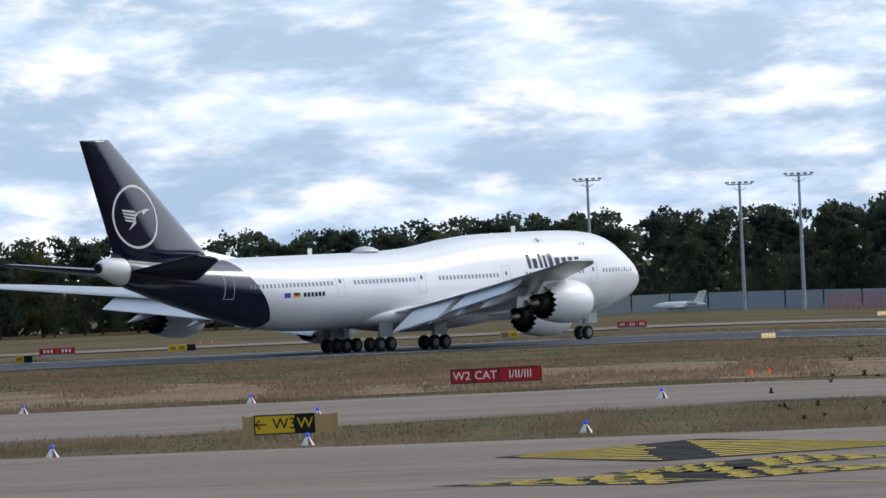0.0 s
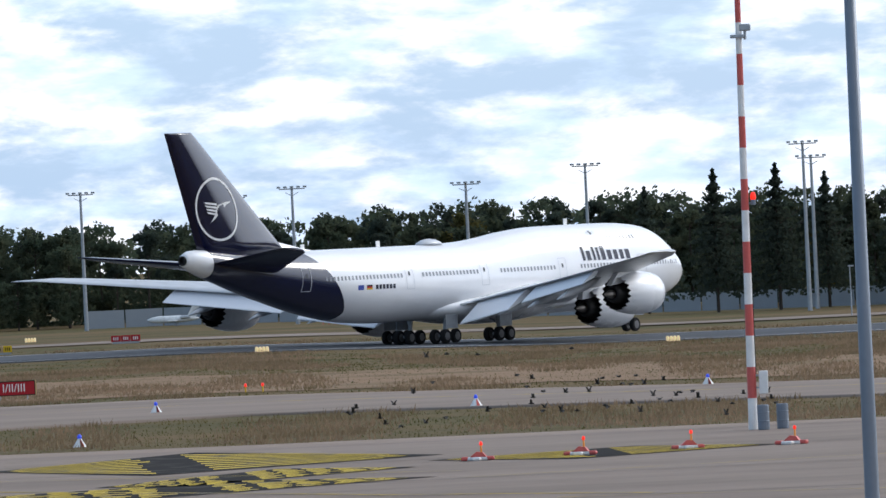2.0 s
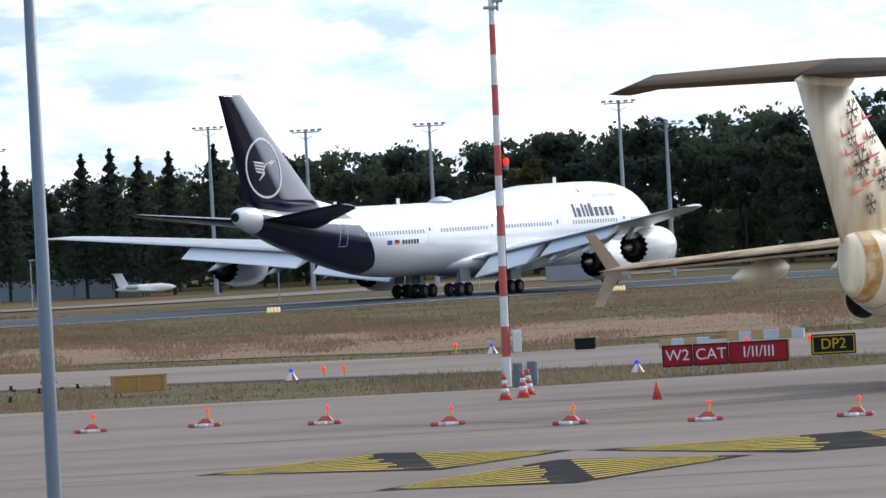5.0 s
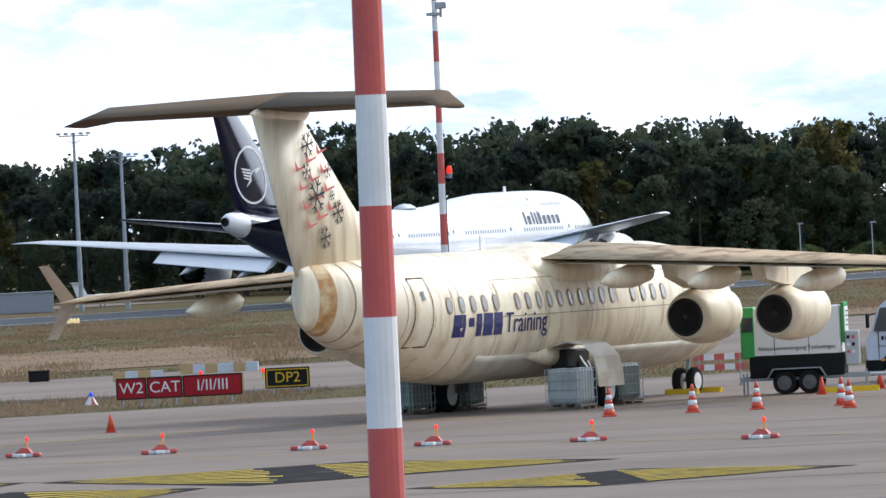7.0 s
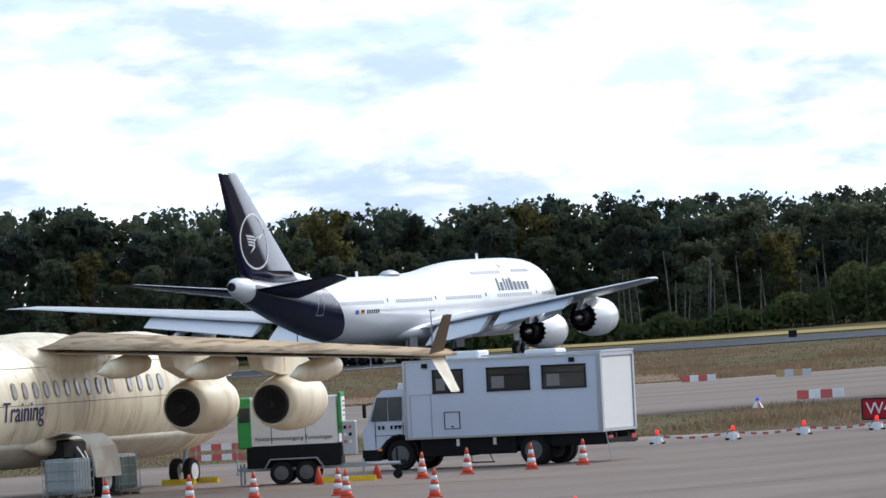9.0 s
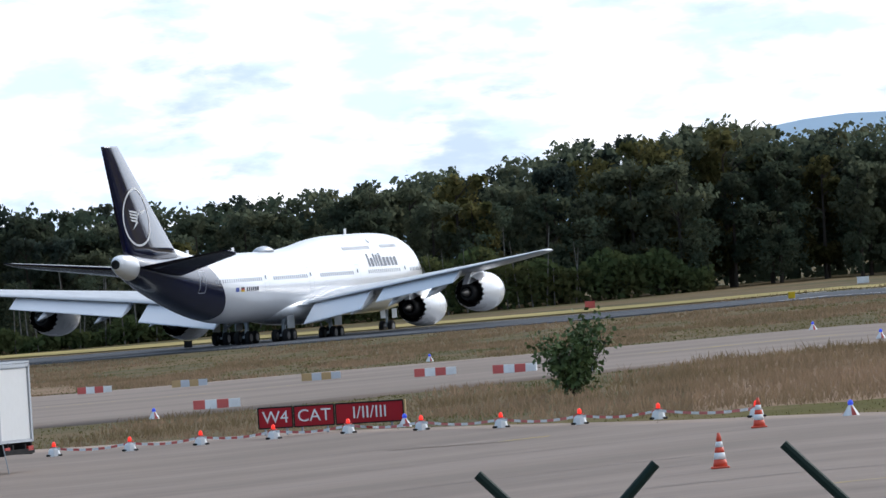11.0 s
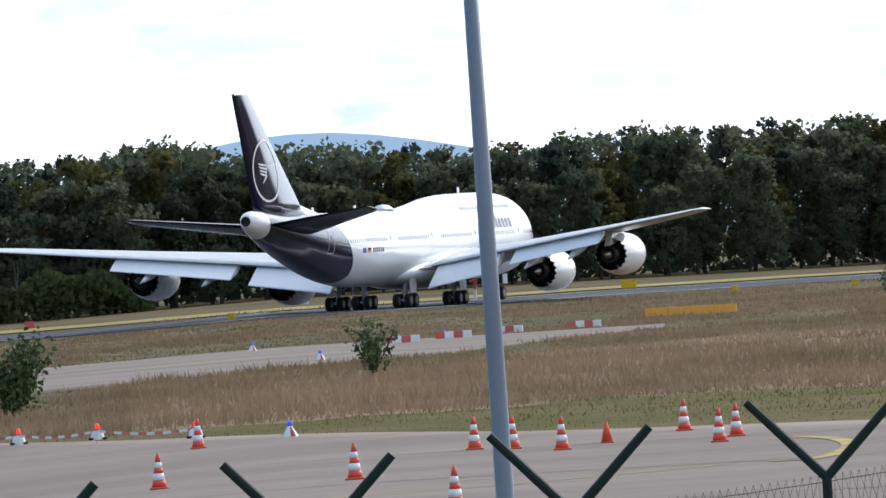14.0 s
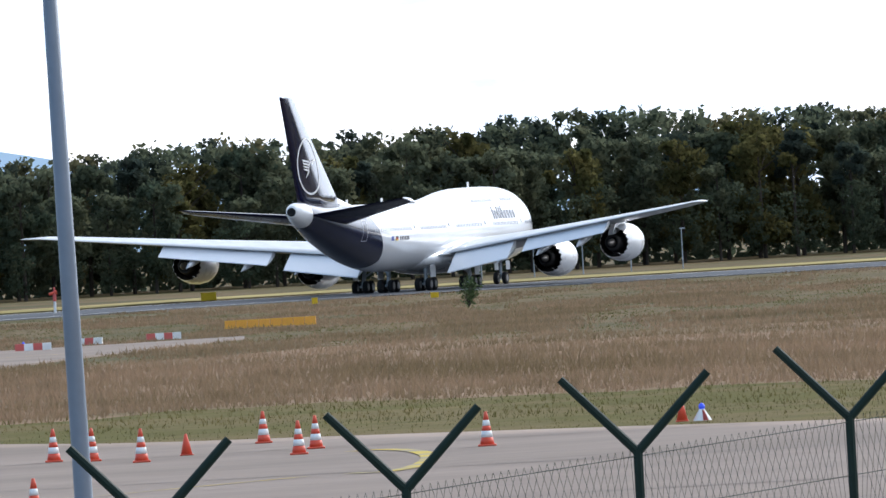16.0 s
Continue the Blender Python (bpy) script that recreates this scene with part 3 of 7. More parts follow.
    # windows, doors and markings on both sides
    for side in (-1, 1):
        def skin(x, z, lift=0.012):
            return (x + NOSE, side * (body_side(x, z) + lift), z)

        def patch(x0, x1, z0, z1, lift=0.012):
            nx = max(1, int(abs(x1 - x0) / 0.8))
            nz = max(1, int((z1 - z0) / 0.35))
            v = [skin(x0 + (x1 - x0) * i / nx, z0 + (z1 - z0) * j / nz, lift) for i in range(nx + 1) for j in range(nz + 1)]
            f = [(i * (nz + 1) + j, (i + 1) * (nz + 1) + j, (i + 1) * (nz + 1) + j + 1, i * (nz + 1) + j + 1) for i in range(nx) for j in range(nz)]
            return v, f
        rows = [(-3.4, -9.2, 5.95), (-11.6, -20.6, 5.95), (-23.9, -33.0, 5.95), (-35.6, -44.4, 5.95), (-46.9, -58.4, 5.95), (-10.2, -15.2, 8.35), (-17.4, -25.0, 8.3)]
        for x0, x1, z in rows:
            k = int((x0 - x1) / 0.508)
            for i in range(k):
                x = x0 - 0.508 * i
                part("window", patch(x, x - 0.25, z, z + 0.36), M_CABINPANE, root)
        for x, z in ((-9.6, 4.9), (-22.2, 4.9), (-34.1, 4.9), (-45.3, 4.9), (-59.7, 5.15), (-15.9, 7.7)):
            hgt = 2.0 if z < 7 else 1.4
            d = part("door", join(patch(x, x - 1.15, z, z + 0.05, 0.02), patch(x, x - 1.15, z + hgt, z + hgt + 0.05, 0.02), patch(x, x - 0.06, z, z + hgt, 0.02), patch(x - 1.09, x - 1.15, z, z + hgt, 0.02)), M_GREYPAINT, root, "door outlined in grey")
            part("door_window", patch(x - 0.45, x - 0.7, z + 1.2, z + 1.55, 0.02), M_GLASS, d)
        for x, w in ((-2.6, 0.55), (-3.3, 0.5), (-3.95, 0.45)):
            part("cockpit_window", patch(x, x - w, 7.55 + (-2.6 - x) * 0.42, 7.95 + (-2.6 - x) * 0.42, 0.02), M_GLASS, root)
        # the name as plain upright bars, the flags and the registration as bars
        bars, x = [], -19.4
        for k, (w, hgt) in enumerate(((0.5, 1.25), (0.75, 0.85), (0.45, 1.25), (0.45, 1.15), (0.75, 1.25), (0.8, 0.85), (0.75, 0.85), (0.7, 0.85), (0.8, 0.85))):
            bars.append(patch(x, x + w * 0.8, 6.6, 6.6 + hgt, 0.02))
            x += w * 0.98 + 0.22
        part("name_mark", join(*bars), M_NAVY, root, "dark blue bars in place of the airline's name")
        part("flag_mark", patch(-53.5, -52.7, 5.05, 5.47, 0.02), material("flag_blue", (0.02, 0.05, 0.30), 0.4), root)
        part("flag_mark", join(patch(-52.3, -51.5, 5.19, 5.33, 0.02)), M_SIGNRED, root)
        part("flag_mark", patch(-52.3, -51.5, 5.05, 5.19, 0.02), M_YELLOW, root)
        part("flag_mark", patch(-52.3, -51.5, 5.33, 5.47, 0.02), M_BLACK, root)
        part("registration_mark", join(*[patch(-51.0 + 0.5 * k, -50.65 + 0.5 * k, 5.07, 5.45, 0.02) for k in range(6)]), M_NAVY, root)
    part("antenna_dome", turned([(0.05, 0.55), (0.5, 0.45), (0.85, 0.2), (0.95, 0.0)], 16, Matrix.Translation((-38.5 + NOSE, 0, 8.65)) @ Matrix.Diagonal((1.9, 0.9, 1, 1))), M_GREYPAINT, root, smooth=True)
    for x, z in ((-17.5, 9.8), (-46, 8.6), (-57, 8.6)):
        part("blade_antenna", prism([(-0.3, -0.04), (0.25, -0.02), (0.25, 0.02), (-0.3, 0.04)], 0, 0.62, Matrix.Translation((x + NOSE, 0, z))), M_WHITE, root)
    return root


jumbo = build_jumbo()
JUMBO_ROWS = (  # seconds, radians from +Y, metres from the camera, heading
    (0, -0.0127, 836.5, 38.55), (0.5, 0.0020, 841.0, 38.57), (1, 0.0169, 842.6, 38.57), (1.5, 0.0320, 840.8, 38.57), (2, 0.0468, 839.6, 38.57),
    (2.5, 0.0610, 839.5, 38.56), (3, 0.0758, 841.5, 38.54), (3.5, 0.0897, 847.0, 38.5), (4, 0.1042, 856.0, 38.5), (4.2, 0.1103, 860.8, 38.5),
    (6.3, 0.1683, 903.8, 38.5), (6.5, 0.1735, 906.8, 38.5), (7, 0.1868, 913.5, 38.5), (7.5, 0.1999, 919.0, 38.5), (8, 0.2133, 924.5, 38.5),
    (8.5, 0.2255, 931.5, 38.52), (9, 0.2377, 941.0, 38.55), (9.5, 0.2497, 945.5, 38.6), (10, 0.2615, 933.5, 38.65), (10.2, 0.2671, 927.0, 38.7),
    (12.3, 0.3174, 878.5, 39.15), (12.5, 0.3221, 870.5, 39.18), (13, 0.3340, 848.0, 39.33), (13.5, 0.3465, 836.5, 39.5), (14, 0.3588, 846.0, 39.72),
    (14.5, 0.3707, 867.5, 39.94), (15, 0.3822, 889.9, 40.19), (15.5, 0.3935, 912.0, 40.46), (16, 0.4050, 934.6, 40.76))

# ---- the forest behind the airfield ----
rng = np.random.default_rng(7)


def leaf_cards(centres, sizes, grow=1.0):
    """Many small leaf-spray faces about the given centres."""
    n = len(centres)
    d = rng.normal(size=(n, 3))
    d /= np.linalg.norm(d, axis=1)[:, None]
    e = np.cross(d, rng.normal(size=(n, 3)))
    e /= np.linalg.norm(e, axis=1)[:, None]
    s = np.asarray(sizes)[:, None] * grow
    k = rng.uniform(0.35, 0.8, (n, 1))
    v = np.stack([centres - d * s, centres + e * s * k, centres + d * s * 0.9, centres - e * s * k], 1).reshape(-1, 3)
    f = np.arange(4 * n).reshape(-1, 4)
    return v.tolist(), f.tolist()


def crown(kind, tall, wide, count, grow=1.0):
    """Leaf sprays in lobes (broadleaf), layers (pine) or a spire (spruce)."""
    pts, size = [], []
    if kind == "spruce":
        for _ in range(count):
            u = rng.random() ** 0.7
            z = tall * (0.18 + 0.82 * (1 - u))
            layer = 0.55 + 0.45 * math.cos(z * 4.2)
            r = wide * u * layer * rng.uniform(0.3, 1)
            a = rng.uniform(0, 2 * math.pi)
            pts.append((r * math.cos(a), r * math.sin(a), z - 0.25 * r))
            size.append(rng.uniform(0.25, 0.55))
    else:
        low = 0.05 if kind == "broad" else 0.5
        lobes = []
        for _ in range(28 if kind == "broad" else 15):
            z = tall * rng.uniform(low + 0.1, 0.9)
            reach = wide * math.sqrt(max(0.05, 1 - ((z / tall - 0.55) / 0.5) ** 2)) * rng.uniform(0.35, 0.85)
            a = rng.uniform(0, 2 * math.pi)
            lobes.append((reach * math.cos(a), reach * math.sin(a), z, wide * rng.uniform(0.16, 0.4)))
        lobes.append((0, 0, tall * 0.88, wide * 0.3))
        for _ in range(count):
            x, y, z, r = lobes[rng.integers(len(lobes))]
            q = rng.normal(size=3)
            q *= r * rng.uniform(0.35, 1.12) / np.linalg.norm(q)
            pts.append((x + q[0], y + q[1], z + q[2] * 0.8))
            size.append(rng.uniform(0.22, 0.58))
    return leaf_cards(np.array(pts), size, grow)


def tree(kind, tall, wide, count, leaf, label):
    root = thing("tree", pose(0, 0, -500), label, "tree", "forest edge")
    lean = rng.uniform(-0.4, 0.4)
    shapes = [tube((0, 0, -0.5), (lean, 0, tall * 0.45), 0.28, 0.2, 7), tube((lean, 0, tall * 0.45), (lean * 1.3, 0, tall * 0.93), 0.2, 0.04, 6)]
    for k in range(6):
        z = tall * rng.uniform(0.4, 0.8)
        a = rng.uniform(0, 2 * math.pi)
        shapes.append(tube((lean, 0, z), (lean + wide * 0.6 * math.cos(a), wide * 0.6 * math.sin(a), z + tall * 0.13), 0.09, 0.03, 5))
    part("trunk", join(*shapes), M_BARK, root)
    part("crown", crown(kind, tall, wide, count), leaf, root)
    return root


FOREST = [tree("broad", 17, 4.6, 3000, M_LEAF, "dark green broadleaf tree at the forest edge"), tree("broad", 19, 5.2, 3300, M_LEAF, "dark green broadleaf tree at the forest edge"),
          tree("broad", 16, 5.0, 3000, M_LEAF2, "yellowing autumn broadleaf tree at the forest edge"), tree("pine", 20, 3.8, 1700, M_PINE, "tall dark pine with bare lower trunk"),
          tree("pine", 19, 3.4, 1600, M_PINE, "tall dark pine with bare lower trunk"), tree("spruce", 22, 8.5, 3200, M_PINE, "dark pointed spruce above the forest")]


MIXED = tree("broad", 18, 5.0, 3000, M_LEAFWARM, "broadleaf tree turning brown at the forest edge")


def tree_line(a):
    """Distance of the forest's front."""
    return along(a, (-0.1, 0.02, 0.12, 0.2, 0.27, 0.36, 0.43, 0.5), (1190, 1185, 1080, 1010, 1040, 1085, 1150, 1190))


def tree_top(a, d):
    """Height of a forest tree that stands at distance d."""
    rise = along(a, (-0.05, -0.028, -0.017, -0.006, 0.005, 0.016, 0.03, 0.049, 0.071, 0.093, 0.104, 0.115, 0.126, 0.137, 0.148, 0.159, 0.17, 0.181, 0.192, 0.203, 0.214, 0.225, 0.236, 0.26, 0.28, 0.291,
                     0.302, 0.313, 0.324, 0.335, 0.346, 0.357, 0.368, 0.379, 0.401, 0.412, 0.423, 0.434, 0.46),
                 (3.05, 3.1, 2.8, 3.7, 3.6, 3.35, 3.4, 4.1, 4.1, 3.8, 4, 5.4, 5.75, 5.2, 6.4, 7, 7.1, 8.6, 7.8, 8.3, 7.75, 7.2, 6.6, 6.8, 6, 6.3, 7.3, 8.8, 10.2, 11.1, 10.4, 10.1, 8.9, 9.8, 9.8, 10.3, 10.8, 10.2, 9.9))
    return (rise + 0.85) / 1000 * d + 5.4 - spot(a, d).z


# the front of the wood: single trees with trunk and crown, and shrubs that close its foot
a, used, late = -0.1, set(), []
TALL = (17, 19, 16, 20, 19, 18)


def settle(src, m, size):
    if src.name in used:
        copy_thing(src, m @ Matrix.Diagonal((size, size, size, 1)))
    else:
        used.add(src.name)
        late.append((src, m @ Matrix.Diagonal((size, size, size, 1))))


while a < 0.5:
    for row in (0, 1):
        d = tree_line(a) + 8 + row * 8 + rng.uniform(-2.5, 2.5)
        pick = int(rng.choice(6, p=(0.32, 0.22, 0.08, 0.22, 0.16, 0.0) if a < 0.27 else (0.16, 0.1, 0.2, 0.08, 0.06, 0.4)))
        size = tree_top(a, d) / TALL[pick] * (rng.uniform(0.6, 0.85) if row == 0 else rng.uniform(0.82, 0.98))
        settle(FOREST[pick] if pick < 5 else MIXED, Matrix.Translation(spot(a + rng.uniform(-0.0015, 0.0015), d, -0.2)) @ Matrix.Rotation(rng.uniform(0, 6.28), 4, "Z"), size)
    a += 0.0046
for az, tan, d in ((0.0777, 0.0064, 1075), (0.0842, 0.0067, 1072), (0.0893, 0.0056, 1078), (0.0973, 0.0064, 1070), (0.1003, 0.0068, 1066), (0.1032, 0.0059, 1070), (0.1064, 0.0062, 1062), (0.1111, 0.0067, 1060), (0.0705, 0.0049, 1090)):
    settle(FOREST[5], Matrix.Translation(spot(az, d, -0.2)), (tan * d + 5.4 - spot(az, d).z) / 22)
for src, m in late:
    src.matrix_basis = m

# the depth of the wood, past counting
SPRAYS = [np.array(crown(k, 1.0, w, n, 0.06)[0]) for k, w, n in (("broad", 0.27, 640), ("broad", 0.3, 640), ("pine", 0.2, 480), ("broad", 0.24, 640), ("pine", 0.18, 480))]


def wood(name, rows, low, high, mat, step, label, only=None, begin=-0.1, end=0.5):
    vs, a = [], begin
    while a < end:
        for row in rows:
            d = tree_line(a) + row + rng.uniform(-3, 3)
            b = a + rng.uniform(-0.0025, 0.0025)
            tall = tree_top(a, d) * rng.uniform(low, high)
            k = rng.integers(len(SPRAYS)) if only is None else only
            t = rng.uniform(0, 6.28)
            c, s = math.cos(t), math.sin(t)
            q = SPRAYS[k] * tall
            base = spot(b, d, -0.2)
            vs.append(np.stack([q[:, 0] * c - q[:, 1] * s + base.x, q[:, 0] * s + q[:, 1] * c + base.y, q[:, 2] + base.z], 1))
        a += step
    v = np.concatenate(vs)
    me = bpy.data.meshes.new(name)
    me.from_pydata(v.tolist(), [], np.arange(len(v)).reshape(-1, 4).tolist())
    me.materials.append(mat)
    return tagged(new(name, me), label, "trees", kind="stuff")


wood("forest", (25, 35, 48), 0.92, 1.04, M_LEAF, 0.0046, "dense dark green forest behind the airfield", end=0.295)
wood("mixed_forest", (25, 35, 48), 0.92, 1.04, M_LEAFWARM, 0.0046, "mixed green and browning forest behind the airfield", begin=0.295)
wood("forest_pines", (30,), 0.92, 1.06, M_PINE, 0.0062, "dark pine tops over the forest", 2)
wood("undergrowth", (3, 19), 0.3, 0.56, M_LEAF, 0.0032, "dark bushes along the forest's foot", 0)


# the shaded inside of the wood, leaf by leaf to its crown line
pts = []
for _ in range(60000):
    a = rng.uniform(-0.1, 0.5)
    d = tree_line(a) + rng.uniform(56, 74)
    base = spot(a, d, -0.2)
    pts.append((base.x, base.y, base.z + tree_top(a, d) * rng.uniform(0.0, 0.74 + 0.05 * math.sin(a * 900) + 0.05 * math.sin(a * 2300))))
v, f = leaf_cards(np.array(pts), rng.uniform(0.5, 1.1, len(pts)))
me = bpy.data.meshes.new("forest_depth")
me.from_pydata(v, [], f)
me.materials.append(M_LEAF)
tagged(new("forest_depth", me), "dark shaded inside of the dense forest", "trees", kind="stuff")


# unseen ring of trees round the airfield, added to darken the fin's reflection
ring = np.random.default_rng(19)
vs = []
for k in range(640):
    a = 0.5 + 2.1 * (k / 480) if k < 480 else -0.1 - 1.3 * (k - 480) / 160
    d = along(a, (-1.4, -0.1, 0.5, 0.9, 1.6, 2.6), (1000, 1190, 1190, 900, 620, 600)) + ring.uniform(-25, 25)
    q = np.array(SPRAYS[k % 5]).reshape(-1, 4, 3)[::6]
    mid = q.mean(1, keepdims=True)
    q = ((mid + (q - mid) * 3.2) * ring.uniform(19, 25)).reshape(-1, 3)
    base = spot(a + ring.uniform(-0.003, 0.003), d, -0.2)
    vs.append(q + np.array(base))
v = np.concatenate(vs)
me = bpy.data.meshes.new("forest_ring")
me.from_pydata(v.tolist(), [], np.arange(len(v)).reshape(-1, 4).tolist())
me.materials.append(M_LEAF)
tagged(new("forest_ring", me), "unseen dark green trees round the airfield, added for the fin's reflection", "trees", kind="stuff")


# a stretch of young birches and light shrubs before the wood
M_BIRCH = material("birch_bark", (0.20, 0.19, 0.17), 0.9, spec=0.1, vary=0.3, scale=3, fine=10, second=(0.08, 0.07, 0.06), amount=0.7)
M_YOUNG = material("light_green_foliage", (0.075, 0.105, 0.045), 0.95, leafy=0.5, spec=0.05, vary=0.22, scale=0.25, fine=1.2, second=(0.10, 0.10, 0.04), amount=0.8)
trunks, sprays = [], []
for _ in range(36):
    a = rng.uniform(0.262, 0.322)
    d = tree_line(a) + rng.uniform(-1.5, 1)
    p = spot(a, d, -0.2)
    lean = rng.uniform(-0.9, 0.9, 2)
    trunks.append(tube(p, p + Vector((lean[0], lean[1], rng.uniform(5, 9.5))), 0.1, 0.03, 5))
tagged(part("birch_trunks", join(*trunks), M_BIRCH, None), "slender pale birch trunks before the forest", "trees", kind="stuff")
for _ in range(16000):
    a = rng.uniform(0.225, 0.335)
    d = tree_line(a) + rng.uniform(-2, 4)
    p = spot(a, d)
    tall = 1.4 + 1.3 * math.sin(a * 500) ** 2 + 4.6 * ease((a - 0.27) / 0.02) * ease((0.34 - a) / 0.02) * (0.75 + 0.25 * math.sin(a * 310))
    sprays.append((p.x, p.y, p.z + tall * rng.random() ** 0.8))
v, f = leaf_cards(np.array(sprays), rng.uniform(0.25, 0.6, len(sprays)))
me = bpy.data.meshes.new("light_shrubs")
me.from_pydata(v, [], f)
me.materials.append(M_YOUNG)
tagged(new("light_shrubs", me), "light green shrubs along the forest's foot", "shrubs", kind="stuff")

# ---- the parked de-icing training jet ----
M_CREAM = material("weathered_cream_paint", (0.87, 0.76, 0.56), 0.45, vary=0.07, scale=1.1, fine=9, second=(0.46, 0.31, 0.15), amount=0.65, low=0.47, high=0.76, stretch=(2.2, 2.2, 0.35))
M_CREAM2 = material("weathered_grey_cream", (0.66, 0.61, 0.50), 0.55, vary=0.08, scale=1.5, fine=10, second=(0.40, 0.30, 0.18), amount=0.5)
M_FLAKED = material("flaked_wing_paint", (0.62, 0.44, 0.27), 0.75, spec=0.15, vary=0.12, scale=1.2, fine=10, second=(0.25, 0.17, 0.10), amount=0.8, low=0.48, high=0.6)
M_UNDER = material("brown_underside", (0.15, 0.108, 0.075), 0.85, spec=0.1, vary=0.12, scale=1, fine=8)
M_RUST = material("rust_stain", (0.46, 0.22, 0.06), 0.7, vary=0.2, scale=2.5, fine=8, second=(0.72, 0.55, 0.32), amount=0.95)
M_PANE = material("dull_cabin_pane", (0.38, 0.37, 0.35), 0.3, vary=0.25, scale=0.7)
M_SEAM = material("dirty_panel_seam", (0.30, 0.23, 0.15), 0.8, vary=0.2)
M_STREAK = material("brown_run_stain", (0.50, 0.36, 0.19), 0.7, vary=0.2, scale=3, fine=12)
M_SOOT = material("engine_soot", (0.016, 0.014, 0.013), 0.7, vary=0.3)
M_BLUETEXT = material("blue_lettering", (0.02, 0.025, 0.12), 0.5, vary=0.1)
TRAINER = [(0, 2.2, 2.35, 0.05), (-0.35, 1.8, 2.75, 0.45), (-1.2, 1.35, 3.3, 0.95), (-2.4, 1.05, 3.9, 1.4), (-4, 0.9, 4.28, 1.7), (-5.5, 0.87, 4.43, 1.78), (-12, 0.87, 4.43, 1.78), (-18.3, 0.87, 4.43, 1.78),
           (-20.3, 1.02, 4.43, 1.73), (-22.3, 1.5, 4.42, 1.55), (-24.0, 2.0, 4.38, 1.25), (-25.1, 2.3, 4.36, 0.85), (-26.0, 2.58, 4.32, 0.42), (-26.45, 2.8, 4.25, 0.14)]


def trainer_side(x, z):
    xs = [-r[0] for r in TRAINER]
    zb, zt, w = [along(-x, xs, [r[k] for r in TRAINER]) for k in (1, 2, 3)]
    c = (zb + zt) / 2
    return w * math.sqrt(max(0.0, 1 - ((z - c) / ((zt - zb) / 2)) ** 2))


def trainer_patch(x0, x1, z0, z1, side, lift=0.012):
    nz = max(1, int((z1 - z0) / 0.2))
    nx = max(1, int(abs(x1 - x0) / 0.6))
    v = [(x0 + (x1 - x0) * i / nx, side * (trainer_side(x0 + (x1 - x0) * i / nx, z0 + (z1 - z0) * j / nz) + lift), z0 + (z1 - z0) * j / nz) for i in range(nx + 1) for j in range(nz + 1)]
    return v, [(i * (nz + 1) + j, (i + 1) * (nz + 1) + j, (i + 1) * (nz + 1) + j + 1, i * (nz + 1) + j + 1) for i in range(nx) for j in range(nz)]


def trainer_oval(x, z, rx, rz, side, lift):
    ring = [(x + rx * math.copysign(abs(math.cos(a)) ** 0.8, math.cos(a)), z + rz * math.copysign(abs(math.sin(a)) ** 0.8, math.sin(a))) for a in [2 * math.pi * k / 14 for k in range(14)]]
    return [(p, side * (trainer_side(p, q) + lift), q) for p, q in ring], [tuple(range(14))]


def girth(x, width, lift, a0=0.0, a1=2.0, n=32):
    """A strip round the fuselage at x."""
    xs = [-r[0] for r in TRAINER]
    v = []
    for p in (x, x - width):
        zb, zt, w = [along(-p, xs, [r[k] for r in TRAINER]) for k in (1, 2, 3)]
        v += [(p, (w + lift) * math.cos(math.pi * (a0 + (a1 - a0) * k / n)), (zb + zt) / 2 + ((zt - zb) / 2 + lift) * math.sin(math.pi * (a0 + (a1 - a0) * k / n))) for k in range(n + 1)]
    return v, [(k, k + 1, n + 2 + k, n + 1 + k) for k in range(n)]


def skin_foil(rows, flip):
    rings = []
    for y, xl, xt, z, th in rows:
        c = xl - xt
        rings.append([(xl - u * c, y * flip, z + h * th) for u, h in ((0, 0), (0.03, 0.4), (0.15, 0.7), (0.35, 0.8), (0.7, 0.45), (1, 0.03), (1, -0.03), (0.6, -0.22), (0.2, -0.3), (0.03, -0.18))])
    return loft(rings)


def tyre(parent, name, x, y, z, r, w):
    m = Matrix.Translation((x, y, z)) @ Matrix.Rotation(radians(90), 4, "X")
    t = part(name, turned([(r * 0.6, -w / 2), (r * 0.9, -w / 2), (r, -w * 0.3), (r, w * 0.3), (r * 0.9, w / 2), (r * 0.6, w / 2)], 22, m), M_TYRE, parent)
    part("rim", turned([(0.04, -w * 0.62), (r * 0.2, -w * 0.6), (r * 0.5, -w * 0.53), (r * 0.62, -w * 0.54), (r * 0.62, w * 0.54), (r * 0.5, w * 0.53), (r * 0.2, w * 0.6), (0.04, w * 0.62)], 16, m), M_WHITE, t, "pale painted rim")
    return t


